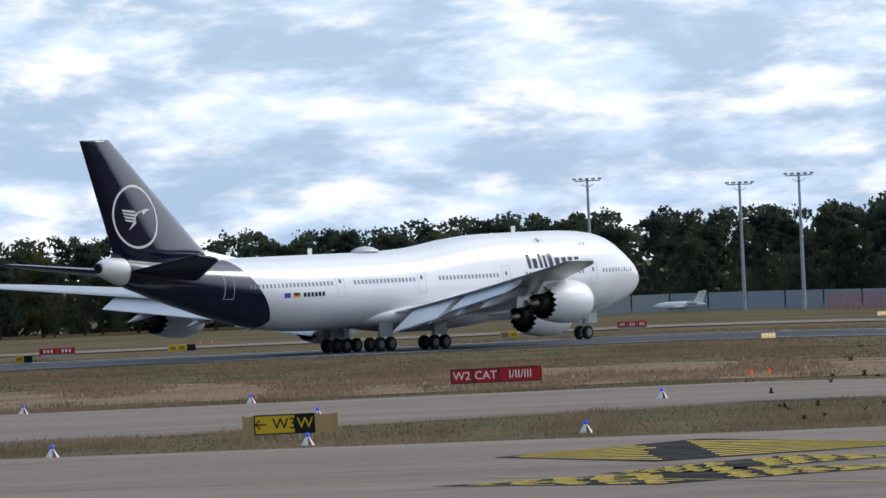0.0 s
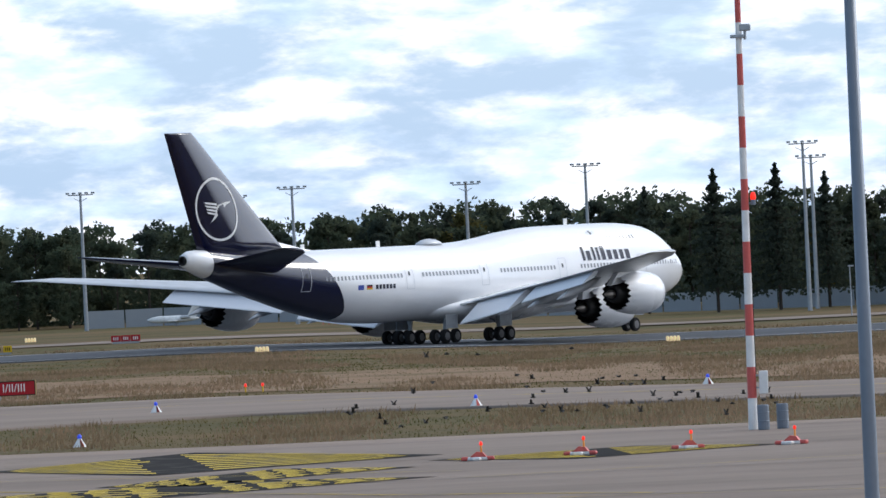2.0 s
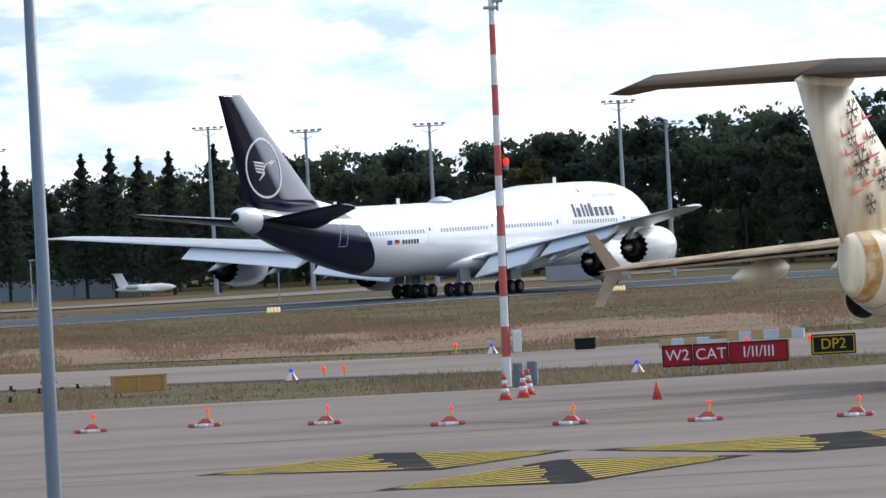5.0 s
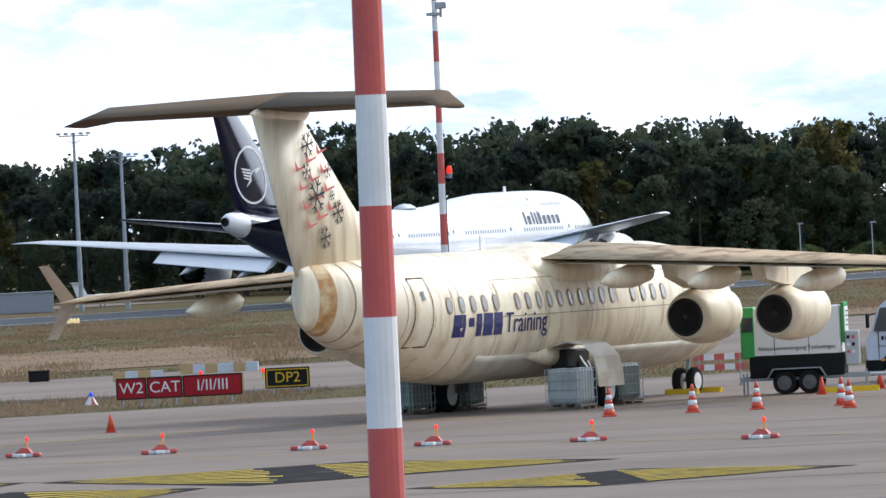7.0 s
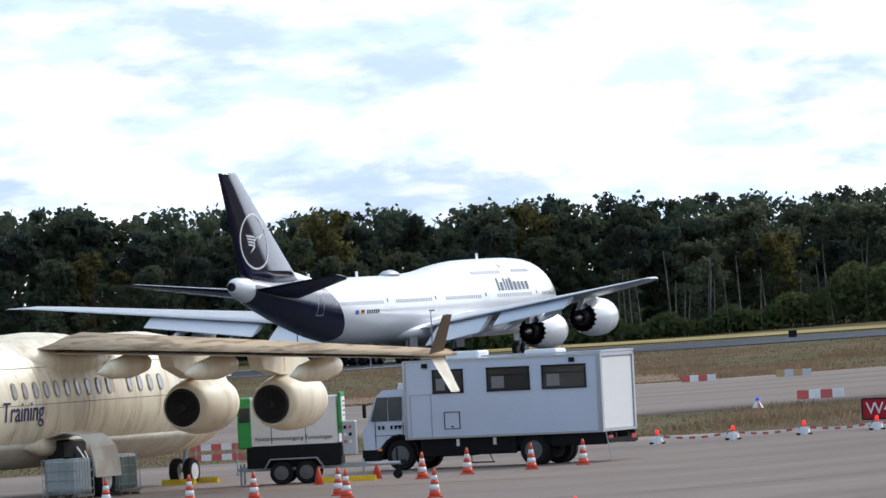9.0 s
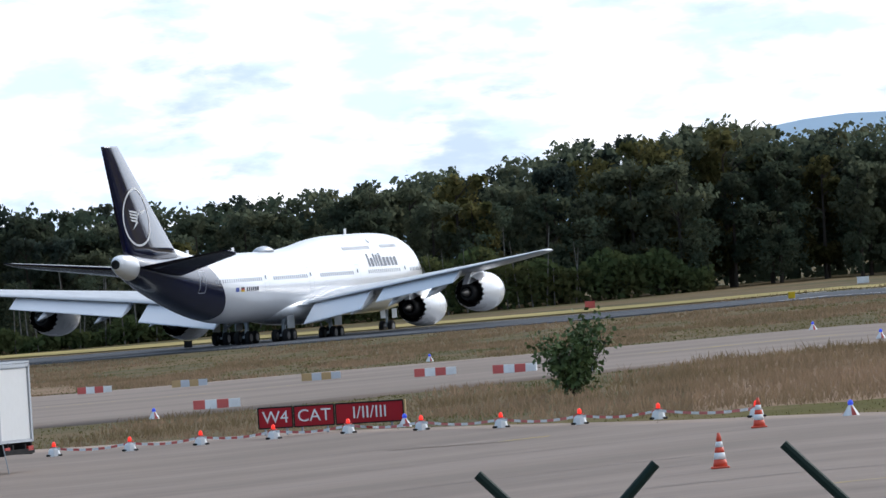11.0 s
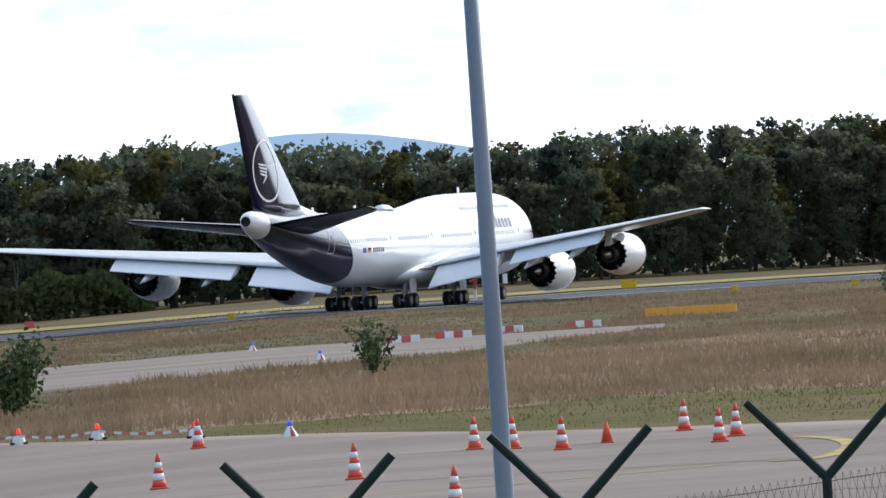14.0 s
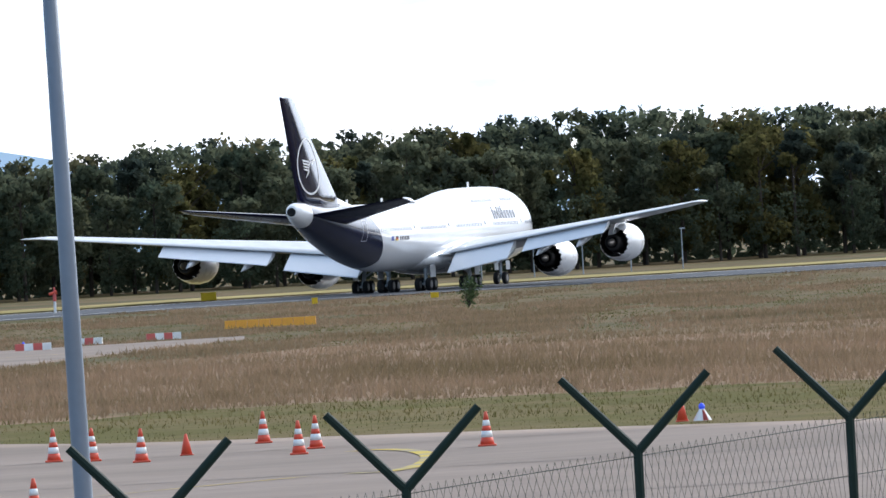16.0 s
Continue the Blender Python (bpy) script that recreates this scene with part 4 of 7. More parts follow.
def snowflake(cx, cz, r, side, th):
    shapes = []
    for k in range(3):
        a = math.pi * k / 3 + 0.2
        dx, dz = math.cos(a), math.sin(a)
        for s, w, c0, c1 in ((1, 0.07, -1, 1),):
            nx, nz = -dz * w * r, dx * w * r
            shapes.append(([(cx + dx * r * c0 + nx, th, cz + dz * r * c0 + nz), (cx + dx * r * c1 + nx, th, cz + dz * r * c1 + nz), (cx + dx * r * c1 - nx, th, cz + dz * r * c1 - nz), (cx + dx * r * c0 - nx, th, cz + dz * r * c0 - nz)], [(0, 1, 2, 3)]))
        for e in (-1, 1):
            for b in (-0.9, 0.9):
                px, pz = cx + dx * r * 0.6 * e, cz + dz * r * 0.6 * e
                a2 = a + b + (math.pi if e < 0 else 0)
                ex, ez = math.cos(a2) * r * 0.4, math.sin(a2) * r * 0.4
                w = 0.055 * r
                shapes.append(([(px - ez / r / 0.4 * w, th, pz + ex / r / 0.4 * w), (px + ex - ez / r / 0.4 * w, th, pz + ez + ex / r / 0.4 * w), (px + ex + ez / r / 0.4 * w, th, pz + ez - ex / r / 0.4 * w), (px + ez / r / 0.4 * w, th, pz - ex / r / 0.4 * w)], [(0, 1, 2, 3)]))
    return join(*shapes)


def build_trainer():
    m = Matrix.Translation((60.05, 268.24, -0.42)) @ Matrix.Rotation(radians(90 - 37.44), 4, "Z")
    root = thing("parked_jet", m, "stained cream four-engined T-tail jet parked on the apron", "airplane")
    rings = []
    for i in range(len(TRAINER) - 1):
        for f in (0, 0.33, 0.67):
            x, zb, zt, w = [TRAINER[i][k] + (TRAINER[i + 1][k] - TRAINER[i][k]) * f for k in range(4)]
            rings.append((x, zb, zt, w))
    rings.append(TRAINER[-1])
    body = loft([[(x, w * math.cos(2 * math.pi * k / 32), (zb + zt) / 2 + (zt - zb) / 2 * math.sin(2 * math.pi * k / 32)) for k in range(32)] for x, zb, zt, w in rings])
    part("fuselage", body, M_CREAM, root, "cream fuselage with brown streaks", True)
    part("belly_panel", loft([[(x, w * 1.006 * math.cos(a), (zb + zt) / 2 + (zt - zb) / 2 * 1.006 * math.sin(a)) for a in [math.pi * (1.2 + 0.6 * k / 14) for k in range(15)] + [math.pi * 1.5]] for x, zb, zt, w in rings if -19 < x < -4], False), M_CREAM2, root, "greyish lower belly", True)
    for x in (-3.2, -6.4, -9.4, -12.4, -15.3, -18.3, -20.3, -22.9):
        part("panel_seam", girth(x, 0.022, 0.008), M_SEAM, root)
    part("rust_patch", girth(-25.5, 0.5, 0.01), M_RUST, root, "rust-brown stain round the tail end")
    for x in (-24.1, -24.9):
        part("panel_seam", girth(x, 0.05, 0.009), M_SEAM, root)
    dirt = np.random.default_rng(31)
    for side in (1, -1):
        for k in range(34):
            x = -4.5 - 20 * dirt.random()
            top = dirt.choice((2.74, 3.5, 2.0)) + dirt.uniform(-0.06, 0.06)
            low = top - dirt.uniform(0.2, 0.75)
            wide = dirt.uniform(0.012, 0.04)
            if low > 1.2 and x > -22:
                part("run_stain", trainer_patch(x, x - wide, low, top, side, 0.006), M_STREAK, root)
        for z in (2.62, 3.62):
            part("panel_seam", trainer_patch(-5.5, -18.2, z, z + 0.018, side, 0.007), M_SEAM, root)
    # wing saddle, wings, tips
    sad = []
    for k in range(13):
        u = k / 12
        s = math.sin(math.pi * min(max(u, 0.04), 0.96)) ** 0.6
        sad.append([(-8.0 - 9.2 * u, 1.72 * s * math.cos(2 * math.pi * j / 20), 3.74 + 0.84 * s * math.sin(2 * math.pi * j / 20)) for j in range(20)])
    part("wing_saddle", loft(sad), M_CREAM, root, smooth=True)
    for side in (1, -1):
        part("wing", skin_foil([(1.0, -9.2, -14.4, 4.14, 0.46), (6.0, -10.9, -14.7, 3.88, 0.34), (13.1, -13.4, -15.4, 3.48, 0.19), (13.4, -13.8, -15.4, 3.46, 0.1)], side), M_FLAKED, root, "high wing with flaking paint", True)
        part("wing_underskin", skin_foil([(1.2, -9.6, -14.2, 3.99, 0.17), (12.7, -13.45, -15.3, 3.42, 0.06)], side), M_CREAM2, root, smooth=True)
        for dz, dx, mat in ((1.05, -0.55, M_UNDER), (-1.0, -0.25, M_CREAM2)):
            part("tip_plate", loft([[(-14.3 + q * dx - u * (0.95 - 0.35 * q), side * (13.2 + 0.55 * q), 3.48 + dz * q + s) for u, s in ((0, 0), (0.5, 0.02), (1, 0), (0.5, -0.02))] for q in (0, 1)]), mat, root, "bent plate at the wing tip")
        for y in (3.5, 6.1, 9.2):
            zt = 4.06 - (y - 1) * 0.055
            part("flap_fairing", turned([(0.03, 0), (0.26, 0.5), (0.34, 1.4), (0.24, 2.6), (0.03, 3.4)], 12, Matrix.Translation((-12.0, side * y, zt - 0.28)) @ Matrix.Rotation(radians(-94), 4, "Y")), M_CREAM, root, smooth=True)
        for y, xr in ((4.15, -11.5), (7.0, -11.9)):
            at = Matrix.Translation((xr + 3.1, side * y, 2.42)) @ Matrix.Rotation(radians(-92), 4, "Y") @ Matrix.Translation((0, 0, 0.72)) @ Matrix.Diagonal((0.93, 0.93, 0.77, 1))
            nac = part("nacelle", turned([(0.55, 0.2), (0.62, 0.03), (0.7, 0.05), (0.82, 0.5), (0.86, 1.2), (0.84, 2.0), (0.74, 2.7), (0.62, 3.1), (0.57, 3.1), (0.55, 2.4)], 28, at), M_CREAM, root, "cream engine pod", True)
            part("nozzle", turned([(0.56, 3.12), (0.5, 3.2), (0.46, 3.05), (0.44, 2.2), (0.02, 2.1)], 24, at), M_SOOT, nac, "sooty black nozzle", True)
            part("plug", turned([(0.26, 2.15), (0.24, 2.9), (0.05, 3.25), (0.01, 3.25)], 14, at), M_SOOT, nac, smooth=True)
            part("intake", turned([(0.54, 0.5), (0.02, 0.55)], 20, at), M_SOOT, nac)
            zt = 4.06 - (y - 1) * 0.055
            pyl = [[(xr + 2.9, side * y + s, 3.1), (xr + 2.6, side * y + s, 3.25), (xr + 1.6, side * y + s, zt + 0.05), (xr - 1.0, side * y + s, zt - 0.05), (xr - 0.8, side * y + s, zt - 0.45), (xr + 0.4, side * y + s, 3.1)] for s in (-0.2, 0.2)]
            part("pylon", loft(pyl), M_CREAM, nac)
            part("rust_streak", box(xr + 0.55, side * (y + 0.0), 3.36, 0.05, 0.41, 0.4), M_RUST, nac)
    # T-tail
    part("tail_fin", loft([[(xl - u * (xl - xt), s * th / 2, z) for u, s in ((0, 0), (0.06, 0.7), (0.3, 1), (0.7, 0.8), (1, 0.15), (1, -0.15), (0.7, -0.8), (0.3, -1), (0.06, -0.7))] for z, xl, xt, th in ((4.0, -20.9, -26.45, 0.62), (6.0, -23.4, -27.4, 0.55), (8.25, -26.0, -28.5, 0.46))]), M_CREAM, root, "cream fin with snowflakes and red swooshes", True)
    part("fin_cap", turned([(0.03, 0), (0.24, 0.5), (0.3, 1.4), (0.22, 2.6), (0.04, 3.3)], 12, Matrix.Translation((-25.3, 0, 8.3)) @ Matrix.Rotation(radians(-90), 4, "Y")), M_CREAM, root, smooth=True)
    for side in (1, -1):
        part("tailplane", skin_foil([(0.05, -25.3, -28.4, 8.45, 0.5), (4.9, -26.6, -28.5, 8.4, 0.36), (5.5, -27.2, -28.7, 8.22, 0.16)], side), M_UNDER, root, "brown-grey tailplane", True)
        part("rudder_gap", loft([[(xt + q, side * (th + 0.006), z) for q in (0, 0.035)] + [(xt + q, side * (th - 0.02), z) for q in (0.035, 0)] for z, xt, th in ((4.6, -25.1, 0.23), (7.7, -26.9, 0.2))]), M_SOOT, root)
        flakes = [(-26.1, 7.45, 0.36), (-26.2, 6.75, 0.26), (-25.7, 6.1, 0.48), (-25.0, 6.75, 0.22), (-24.5, 5.65, 0.34), (-25.3, 5.0, 0.32), (-24.8, 6.1, 0.15)]
        [part("snowflake_mark", snowflake(x, z, r, side, side * 0.305), M_SOOT, root, "dark snowflake") for x, z, r in flakes]
        marks = []
        for k in range(12):
            x, z = -26.75 + 0.62 * (k % 3) + 0.18 * (k // 3), 6.75 - 0.5 * (k // 3) + 0.22 * (k % 3)
            z = max(z, 4.75)
            marks.append(([(x, side * 0.3, z), (x + 0.5, side * 0.3, z + 0.12), (x + 0.54, side * 0.3, z + 0.17), (x + 0.1, side * 0.3, z + 0.09), (x - 0.08, side * 0.3, z + 0.3), (x - 0.06, side * 0.3, z + 0.05)], [(0, 1, 2, 3, 4, 5)]))
        for swoosh in marks:
            part("swoosh_mark", swoosh, M_RED, root, "red swoosh")
        # cabin windows, doors, name
        for k in range(21):
            if k in (4, 15):
                continue
            x = -7.6 - 0.66 * k
            if x < -21.2:
                continue
            w = part("window", trainer_oval(x - 0.14, 3.02, 0.125, 0.19, side, 0.02), M_PANE, root, "dull grey cabin window")
            part("window_frame", trainer_oval(x - 0.14, 3.02, 0.165, 0.235, side, 0.011), M_SEAM, w)
        for x in (-21.75, -5.2):
            d = part("door", join(*[trainer_patch(a, b, c, e, side, 0.02) for a, b, c, e in ((x, x - 0.9, 1.95, 1.99), (x, x - 0.9, 3.78, 3.82), (x, x - 0.04, 1.95, 3.8), (x - 0.86, x - 0.9, 1.95, 3.8))]), M_UNDER, root, "door outlined in brown")
            part("door_window", trainer_patch(x - 0.35, x - 0.52, 3.2, 3.45, side, 0.02), M_GLASS, d)
        for a, b in ((-1.5, -1.95), (-2.0, -2.5)):
            part("cockpit_window", trainer_patch(a, b, 2.95 + (a + 1.5) * -0.25, 3.3 + (a + 1.5) * -0.35, side, 0.02), M_GLASS, root)
        bars = []
        for k, (x, w) in enumerate(((-20.75, 0.62), (-19.95, 0.3), (-19.5, 0.3), (-19.1, 0.52), (-18.5, 0.5))):
            bars.append(trainer_patch(x, x + w, 2.16 if k != 1 else 2.42, 2.76 if k != 1 else 2.66, side, 0.015))
        part("name_mark", join(*bars), M_BLUETEXT, root, "dark blue bars in place of the school's name")
    t = lettering("Training", 0.78, M_BLUETEXT, root, Matrix.Translation((-16.55, -1.785, 2.44)) @ Matrix.Rotation(radians(90), 4, "X") @ Matrix.Rotation(radians(7), 4, "X"))
    t["label"] = "dark blue lettering"
    # gear
    for side in (1, -1):
        g = part("main_gear", join(tube((-13.55, side * 2.4, 0.5), (-13.3, side * 1.5, 1.6), 0.12), tube((-13.55, side * 2.1, 0.5), (-13.55, side * 2.7, 0.5), 0.08), tube((-12.6, side * 1.5, 1.5), (-13.5, side * 2.3, 0.7), 0.06)), M_STEEL, root)
        for dy in (-0.2, 0.2):
            tyre(g, "main_wheel", -13.55, side * (2.4 + dy), 0.5, 0.5, 0.28)
        bend = [[(-14.9 + dx, side * y, z) for dx in (0, 1.6)] + [(-14.9 + dx, side * (y + 0.05), z - 0.04) for dx in (1.6, 0)] for y, z in ((1.55, 1.72), (2.1, 1.85), (2.6, 1.75), (2.9, 1.45), (3.0, 1.0), (3.02, 0.62))]
        part("gear_door", loft(bend), M_CREAM2, root, "curved pale gear door", False)
        part("gear_pod", turned([(0.05, 0), (0.3, 0.8), (0.36, 2.2), (0.28, 3.6), (0.05, 4.6)], 14, Matrix.Translation((-11.2, side * 1.3, 1.5)) @ Matrix.Rotation(radians(-90), 4, "Y")), M_CREAM, root, smooth=True)
        part("wheel_well", box(-13.5, side * 1.55, 1.3, 1.5, 0.5, 0.62, 0.05), M_SOOT, root)
    ng = part("nose_gear", join(tube((-2.7, 0, 0.4), (-2.5, 0, 1.3), 0.07), tube((-2.7, -0.25, 0.4), (-2.7, 0.25, 0.4), 0.05)), M_STEEL, root)
    for dy in (-0.22, 0.22):
        tyre(ng, "nose_wheel", -2.7, dy, 0.38, 0.38, 0.22)
    for x in (-17.0, -16.4):
        part("drain_mast", tube((x, 0.2, 0.6), (x, 0.2, 0.95), 0.05), M_SOOT, root)
    part("blade_antenna", prism([(-0.15, -0.02), (0.15, -0.01), (0.15, 0.01), (-0.15, 0.02)], 0, 0.4, Matrix.Translation((-15.4, 0, 4.42))), M_WHITE, root)
    return root


trainer = build_trainer()
TR = trainer.matrix_basis.copy()


def tr_pose(x, y, z=0.0, rz=0.0):
    q = TR @ Vector((x, y, 0))
    return Matrix.Translation((q.x, q.y, height(q.x, q.y) + z)) @ Matrix.Rotation(radians(90 - 37.44 + rz), 4, "Z")


# ballast water tanks in wire cages under the wings
M_TANK = material("cloudy_plastic_tank", (0.40, 0.44, 0.42), 0.45, vary=0.1, scale=1.5, fine=8, second=(0.25, 0.29, 0.28), amount=0.6)
M_TANKG = material("greenish_plastic_tank", (0.20, 0.25, 0.20), 0.5, vary=0.1, scale=1.5, fine=8, second=(0.12, 0.15, 0.12), amount=0.6)
M_PALLET = material("weathered_pallet", (0.16, 0.13, 0.10), 0.9, vary=0.25)


def build_tank(mat, label, m):
    root = thing("water_tank", m, label, "water tank", "tanks under the parked jet")
    part("bottle", box(0, 0, 0.64, 1.12, 0.94, 0.96, 0.09), mat, root)
    part("cap", turned([(0.1, 1.11), (0.12, 1.15), (0.1, 1.18), (0.01, 1.18)], 12), M_BLACK, root)
    for x in (-0.5, 0, 0.5):
        part("pallet_runner", box(x, 0, 0.03, 0.12, 1.0, 0.06), M_PALLET, root)
    for y in (-0.41, 0, 0.41):
        part("pallet_board", box(0, y, 0.11, 1.2, 0.18, 0.06), M_PALLET, root)
    hoops = []
    for z in (0.3, 0.55, 0.8, 1.1):
        for s in (-1, 1):
            hoops += [tube((-0.6, s * 0.5, z), (0.6, s * 0.5, z), 0.012, n=5), tube((s * 0.6, -0.5, z), (s * 0.6, 0.5, z), 0.012, n=5)]
    for k in range(7):
        for s in (-1, 1):
            hoops.append(tube((-0.6 + 0.2 * k, s * 0.5, 0.12), (-0.6 + 0.2 * k, s * 0.5, 1.1), 0.012, n=5))
    for k in range(5):
        for s in (-1, 1):
            hoops.append(tube((s * 0.6, -0.4 + 0.2 * k, 0.12), (s * 0.6, -0.4 + 0.2 * k, 1.1), 0.012, n=5))
    tagged(part("cage", join(*hoops), M_STEEL, root, "wire cage"), kind="stuff")
    return root


build_tank(M_TANK, "cloudy grey plastic water tank in a wire cage on a pallet", tr_pose(-16.0, -2.75, 0, 4))
build_tank(M_TANKG, "greenish plastic water tank in a wire cage on a pallet", tr_pose(-12.0, -2.2, 0, -3))
build_tank(M_TANKG, "greenish plastic water tank in a wire cage on a pallet", tr_pose(-12.3, 2.4, 0, 5))
build_tank(M_TANKG, "greenish plastic water tank in a wire cage on a pallet", tr_pose(-15.2, 2.6, 0, -4))


# yellow wheel chocks
def build_chock(m):
    root = thing("wheel_chock", m, "yellow wheel chock on the concrete", "wheel chock", "chocks")
    part("wedge", loft([[(-0.13, y, 0), (0.13, y, 0), (0.05, y, 0.15), (-0.05, y, 0.15)] for y in (-0.5, 0.5)]), M_YELLOW, root)
    return root


chock = build_chock(tr_pose(-3.3, -0.1))
copy_thing(chock, tr_pose(-2.15, -0.3))

# ---- the box truck and the generator trailer ----
M_TRUCK = material("pale_blue_grey_paint", (0.58, 0.63, 0.73), 0.35, vary=0.03, scale=0.8, fine=6, second=(0.54, 0.585, 0.68), amount=0.5)
M_ROLLER = material("white_panel", (0.72, 0.72, 0.70), 0.5, vary=0.04, scale=0.8, fine=6)
M_CHASSIS = material("black_chassis", (0.012, 0.012, 0.013), 0.75, spec=0.15, vary=0.3)
M_ALU = material("brushed_aluminium", (0.45, 0.47, 0.49), 0.4, 0.8, vary=0.08, scale=2, fine=20)
M_GREEN_P = material("green_panel", (0.03, 0.33, 0.07), 0.45, vary=0.06)
M_CABWIN = material("cab_glass", (0.06, 0.075, 0.085), 0.06, vary=0.1)
M_TAIL = material("tail_lamp_red", (0.45, 0.02, 0.015), 0.3)


def place(x, y, heading):
    return Matrix.Translation((x, y, height(x, y))) @ Matrix.Rotation(radians(90 - heading), 4, "Z")


def build_truck(m):
    root = thing("box_truck", m, "pale blue-grey truck with a windowed box body, parked on the apron", "truck")
    body = part("box_body", join(box(-3.32, 0, 2.0, 6.06, 2.44, 2.2, 0.03)), M_TRUCK, root, "pale blue-grey box body")
    part("corner_trim", join(*[box(x, y, 2.0, 0.07, 0.07, 2.24) for x in (-0.29, -6.33) for y in (-1.22, 1.22)], *[box(-3.32, y, z, 6.1, 0.06, 0.06) for y in (-1.215, 1.215) for z in (0.9, 3.1)]), M_ALU, root)
    for x0, x1 in ((-1.2, -2.12), (-2.9, -4.2), (-4.62, -5.95)):
        w = part("window", box((x0 + x1) / 2, 1.225, 2.5, x0 - x1, 0.03, 0.62, 0.01), M_GLASS, root, "dark tinted window")
        part("window_frame", join(box((x0 + x1) / 2, 1.235, 2.83, x0 - x1 + 0.06, 0.04, 0.04), box((x0 + x1) / 2, 1.235, 2.18, x0 - x1 + 0.06, 0.04, 0.04), box(x0, 1.235, 2.5, 0.04, 0.04, 0.66), box(x1, 1.235, 2.5, 0.04, 0.04, 0.66), box((x0 + x1) / 2, 1.24, 2.62, x0 - x1, 0.03, 0.025)), M_BLACK, w)
        part("blind", box(x0 - 0.25 * (x0 - x1), 1.243, 2.42, 0.3 * (x0 - x1), 0.006, 0.34), material("grey_blind", (0.22, 0.21, 0.2), 0.8), w)
    part("side_door", join(box(-0.45, 1.226, 1.55, 0.02, 0.02, 1.2), box(-1.1, 1.226, 1.55, 0.02, 0.02, 1.2), box(-0.78, 1.226, 2.15, 0.65, 0.02, 0.02)), M_ALU, root)
    part("hatch", join(box(-1.5, 1.228, 1.38, 0.02, 0.02, 0.46), box(-1.98, 1.228, 1.38, 0.02, 0.02, 0.46), box(-1.74, 1.228, 1.62, 0.5, 0.02, 0.02), box(-1.74, 1.228, 1.14, 0.5, 0.02, 0.02), box(-1.74, 1.232, 1.2, 0.06, 0.02, 0.04)), M_CHASSIS, root)
    for x in (-0.95, -5.55):
        part("floodlight", box(x, 1.25, 2.97, 0.17, 0.06, 0.13, 0.01), M_CHASSIS, root)
    part("rear_door", join(box(-6.37, 0, 1.98, 0.06, 2.2, 2.05, 0.02)), M_ROLLER, root, "white rear panel")
    part("rear_frame", join(box(-6.4, 1.17, 2.0, 0.07, 0.12, 2.25), box(-6.4, -1.17, 2.0, 0.07, 0.12, 2.25), box(-6.4, 0, 3.08, 0.07, 2.4, 0.1), box(-6.4, 0, 0.92, 0.07, 2.4, 0.08)), M_ALU, root)
    part("roof_rail", box(-6.2, 0, 3.17, 0.5, 2.4, 0.05), M_ALU, root)
    for x, l, hgt in ((-1.85, 1.05, 0.24), (-4.3, 1.0, 0.2)):
        part("roof_unit", box(x, 0.2, 3.1 + hgt / 2, l, 0.8, hgt, 0.05), M_WHITE, root, "white roof air unit")
    part("roof_rack", join(*[tube((-2.8 - k, -0.9, 3.16), (-2.8 - k, 0.9, 3.16), 0.02, n=5) for k in range(4)], tube((-2.6, 0.9, 3.18), (-6, 0.9, 3.18), 0.02, n=5)), M_ALU, root)
    # cab
    prof = [(0.66, 0.62), (1.13, 0.62), (1.16, 1.2), (1.02, 1.35), (0.72, 2.15), (0.5, 2.32), (-0.22, 2.34), (-0.22, 1.0), (0.12, 1.0), (0.42, 0.88), (0.58, 0.72)]
    cab = part("cab", loft([[(x, y * (1 if z < 1.4 else 0.95), z) for x, z in prof] for y in (-1.1, -1.06, 1.06, 1.1)]), M_TRUCK, root, "pale blue-grey cab")
    part("windscreen", loft([[(1.02, y, 1.38), (0.73, y * 0.96, 2.13), (0.76, y * 0.96, 2.13), (1.05, y, 1.38)] for y in (-0.98, 0.98)]), M_CABWIN, cab)
    for s in (-1, 1):
        part("side_window", loft([[(0.88, s * y, 1.44), (0.66, s * y, 2.12), (0.36, s * y, 2.12), (0.36, s * y, 1.44)] for y in (1.0, 1.118)]), M_CABWIN, cab)
        part("side_window", loft([[(0.31, s * y, 1.44), (0.31, s * y, 2.12), (-0.1, s * y, 2.12), (-0.1, s * y, 1.44)] for y in (1.0, 1.118)]), M_CABWIN, cab)
        part("door_seam", join(box(-0.13, s * 1.1, 1.2, 0.015, 0.02, 0.36), box(0.75, s * 1.1, 1.05, 0.015, 0.02, 0.8), box(0.3, s * 1.1, 1.02, 0.9, 0.02, 0.015)), M_CHASSIS, cab)
        part("door_handle", box(-0.02, s * 1.11, 1.28, 0.16, 0.03, 0.04), M_CHASSIS, cab)
        part("mirror", join(box(0.98, s * 1.3, 1.75, 0.06, 0.16, 0.4, 0.02), tube((0.85, s * 1.08, 1.95), (0.97, s * 1.28, 1.9), 0.015, n=5)), M_CHASSIS, cab)
        part("headlight", box(1.16, s * 0.8, 0.85, 0.04, 0.3, 0.18, 0.02), M_WHITE, cab)
        part("indicator", box(0.62, s * 1.115, 0.62, 0.12, 0.02, 0.07), M_AMBER, cab)
        part("mudguard", loft([[(r * math.cos(a), s * y, 0.45 + r * math.sin(a)) for r, a in [(0.6, math.pi * k / 8) for k in range(9)] + [(0.53, math.pi * k / 8) for k in range(8, -1, -1)]] for y in (0.8, 1.1)]), M_CHASSIS, root)
        for k in (0, 1, 3, 4, 5):
            part("number_bar", box(0.62 - 0.13 * k, s * 1.106, 1.25, 0.07, 0.012, 0.11), M_CHASSIS, cab)
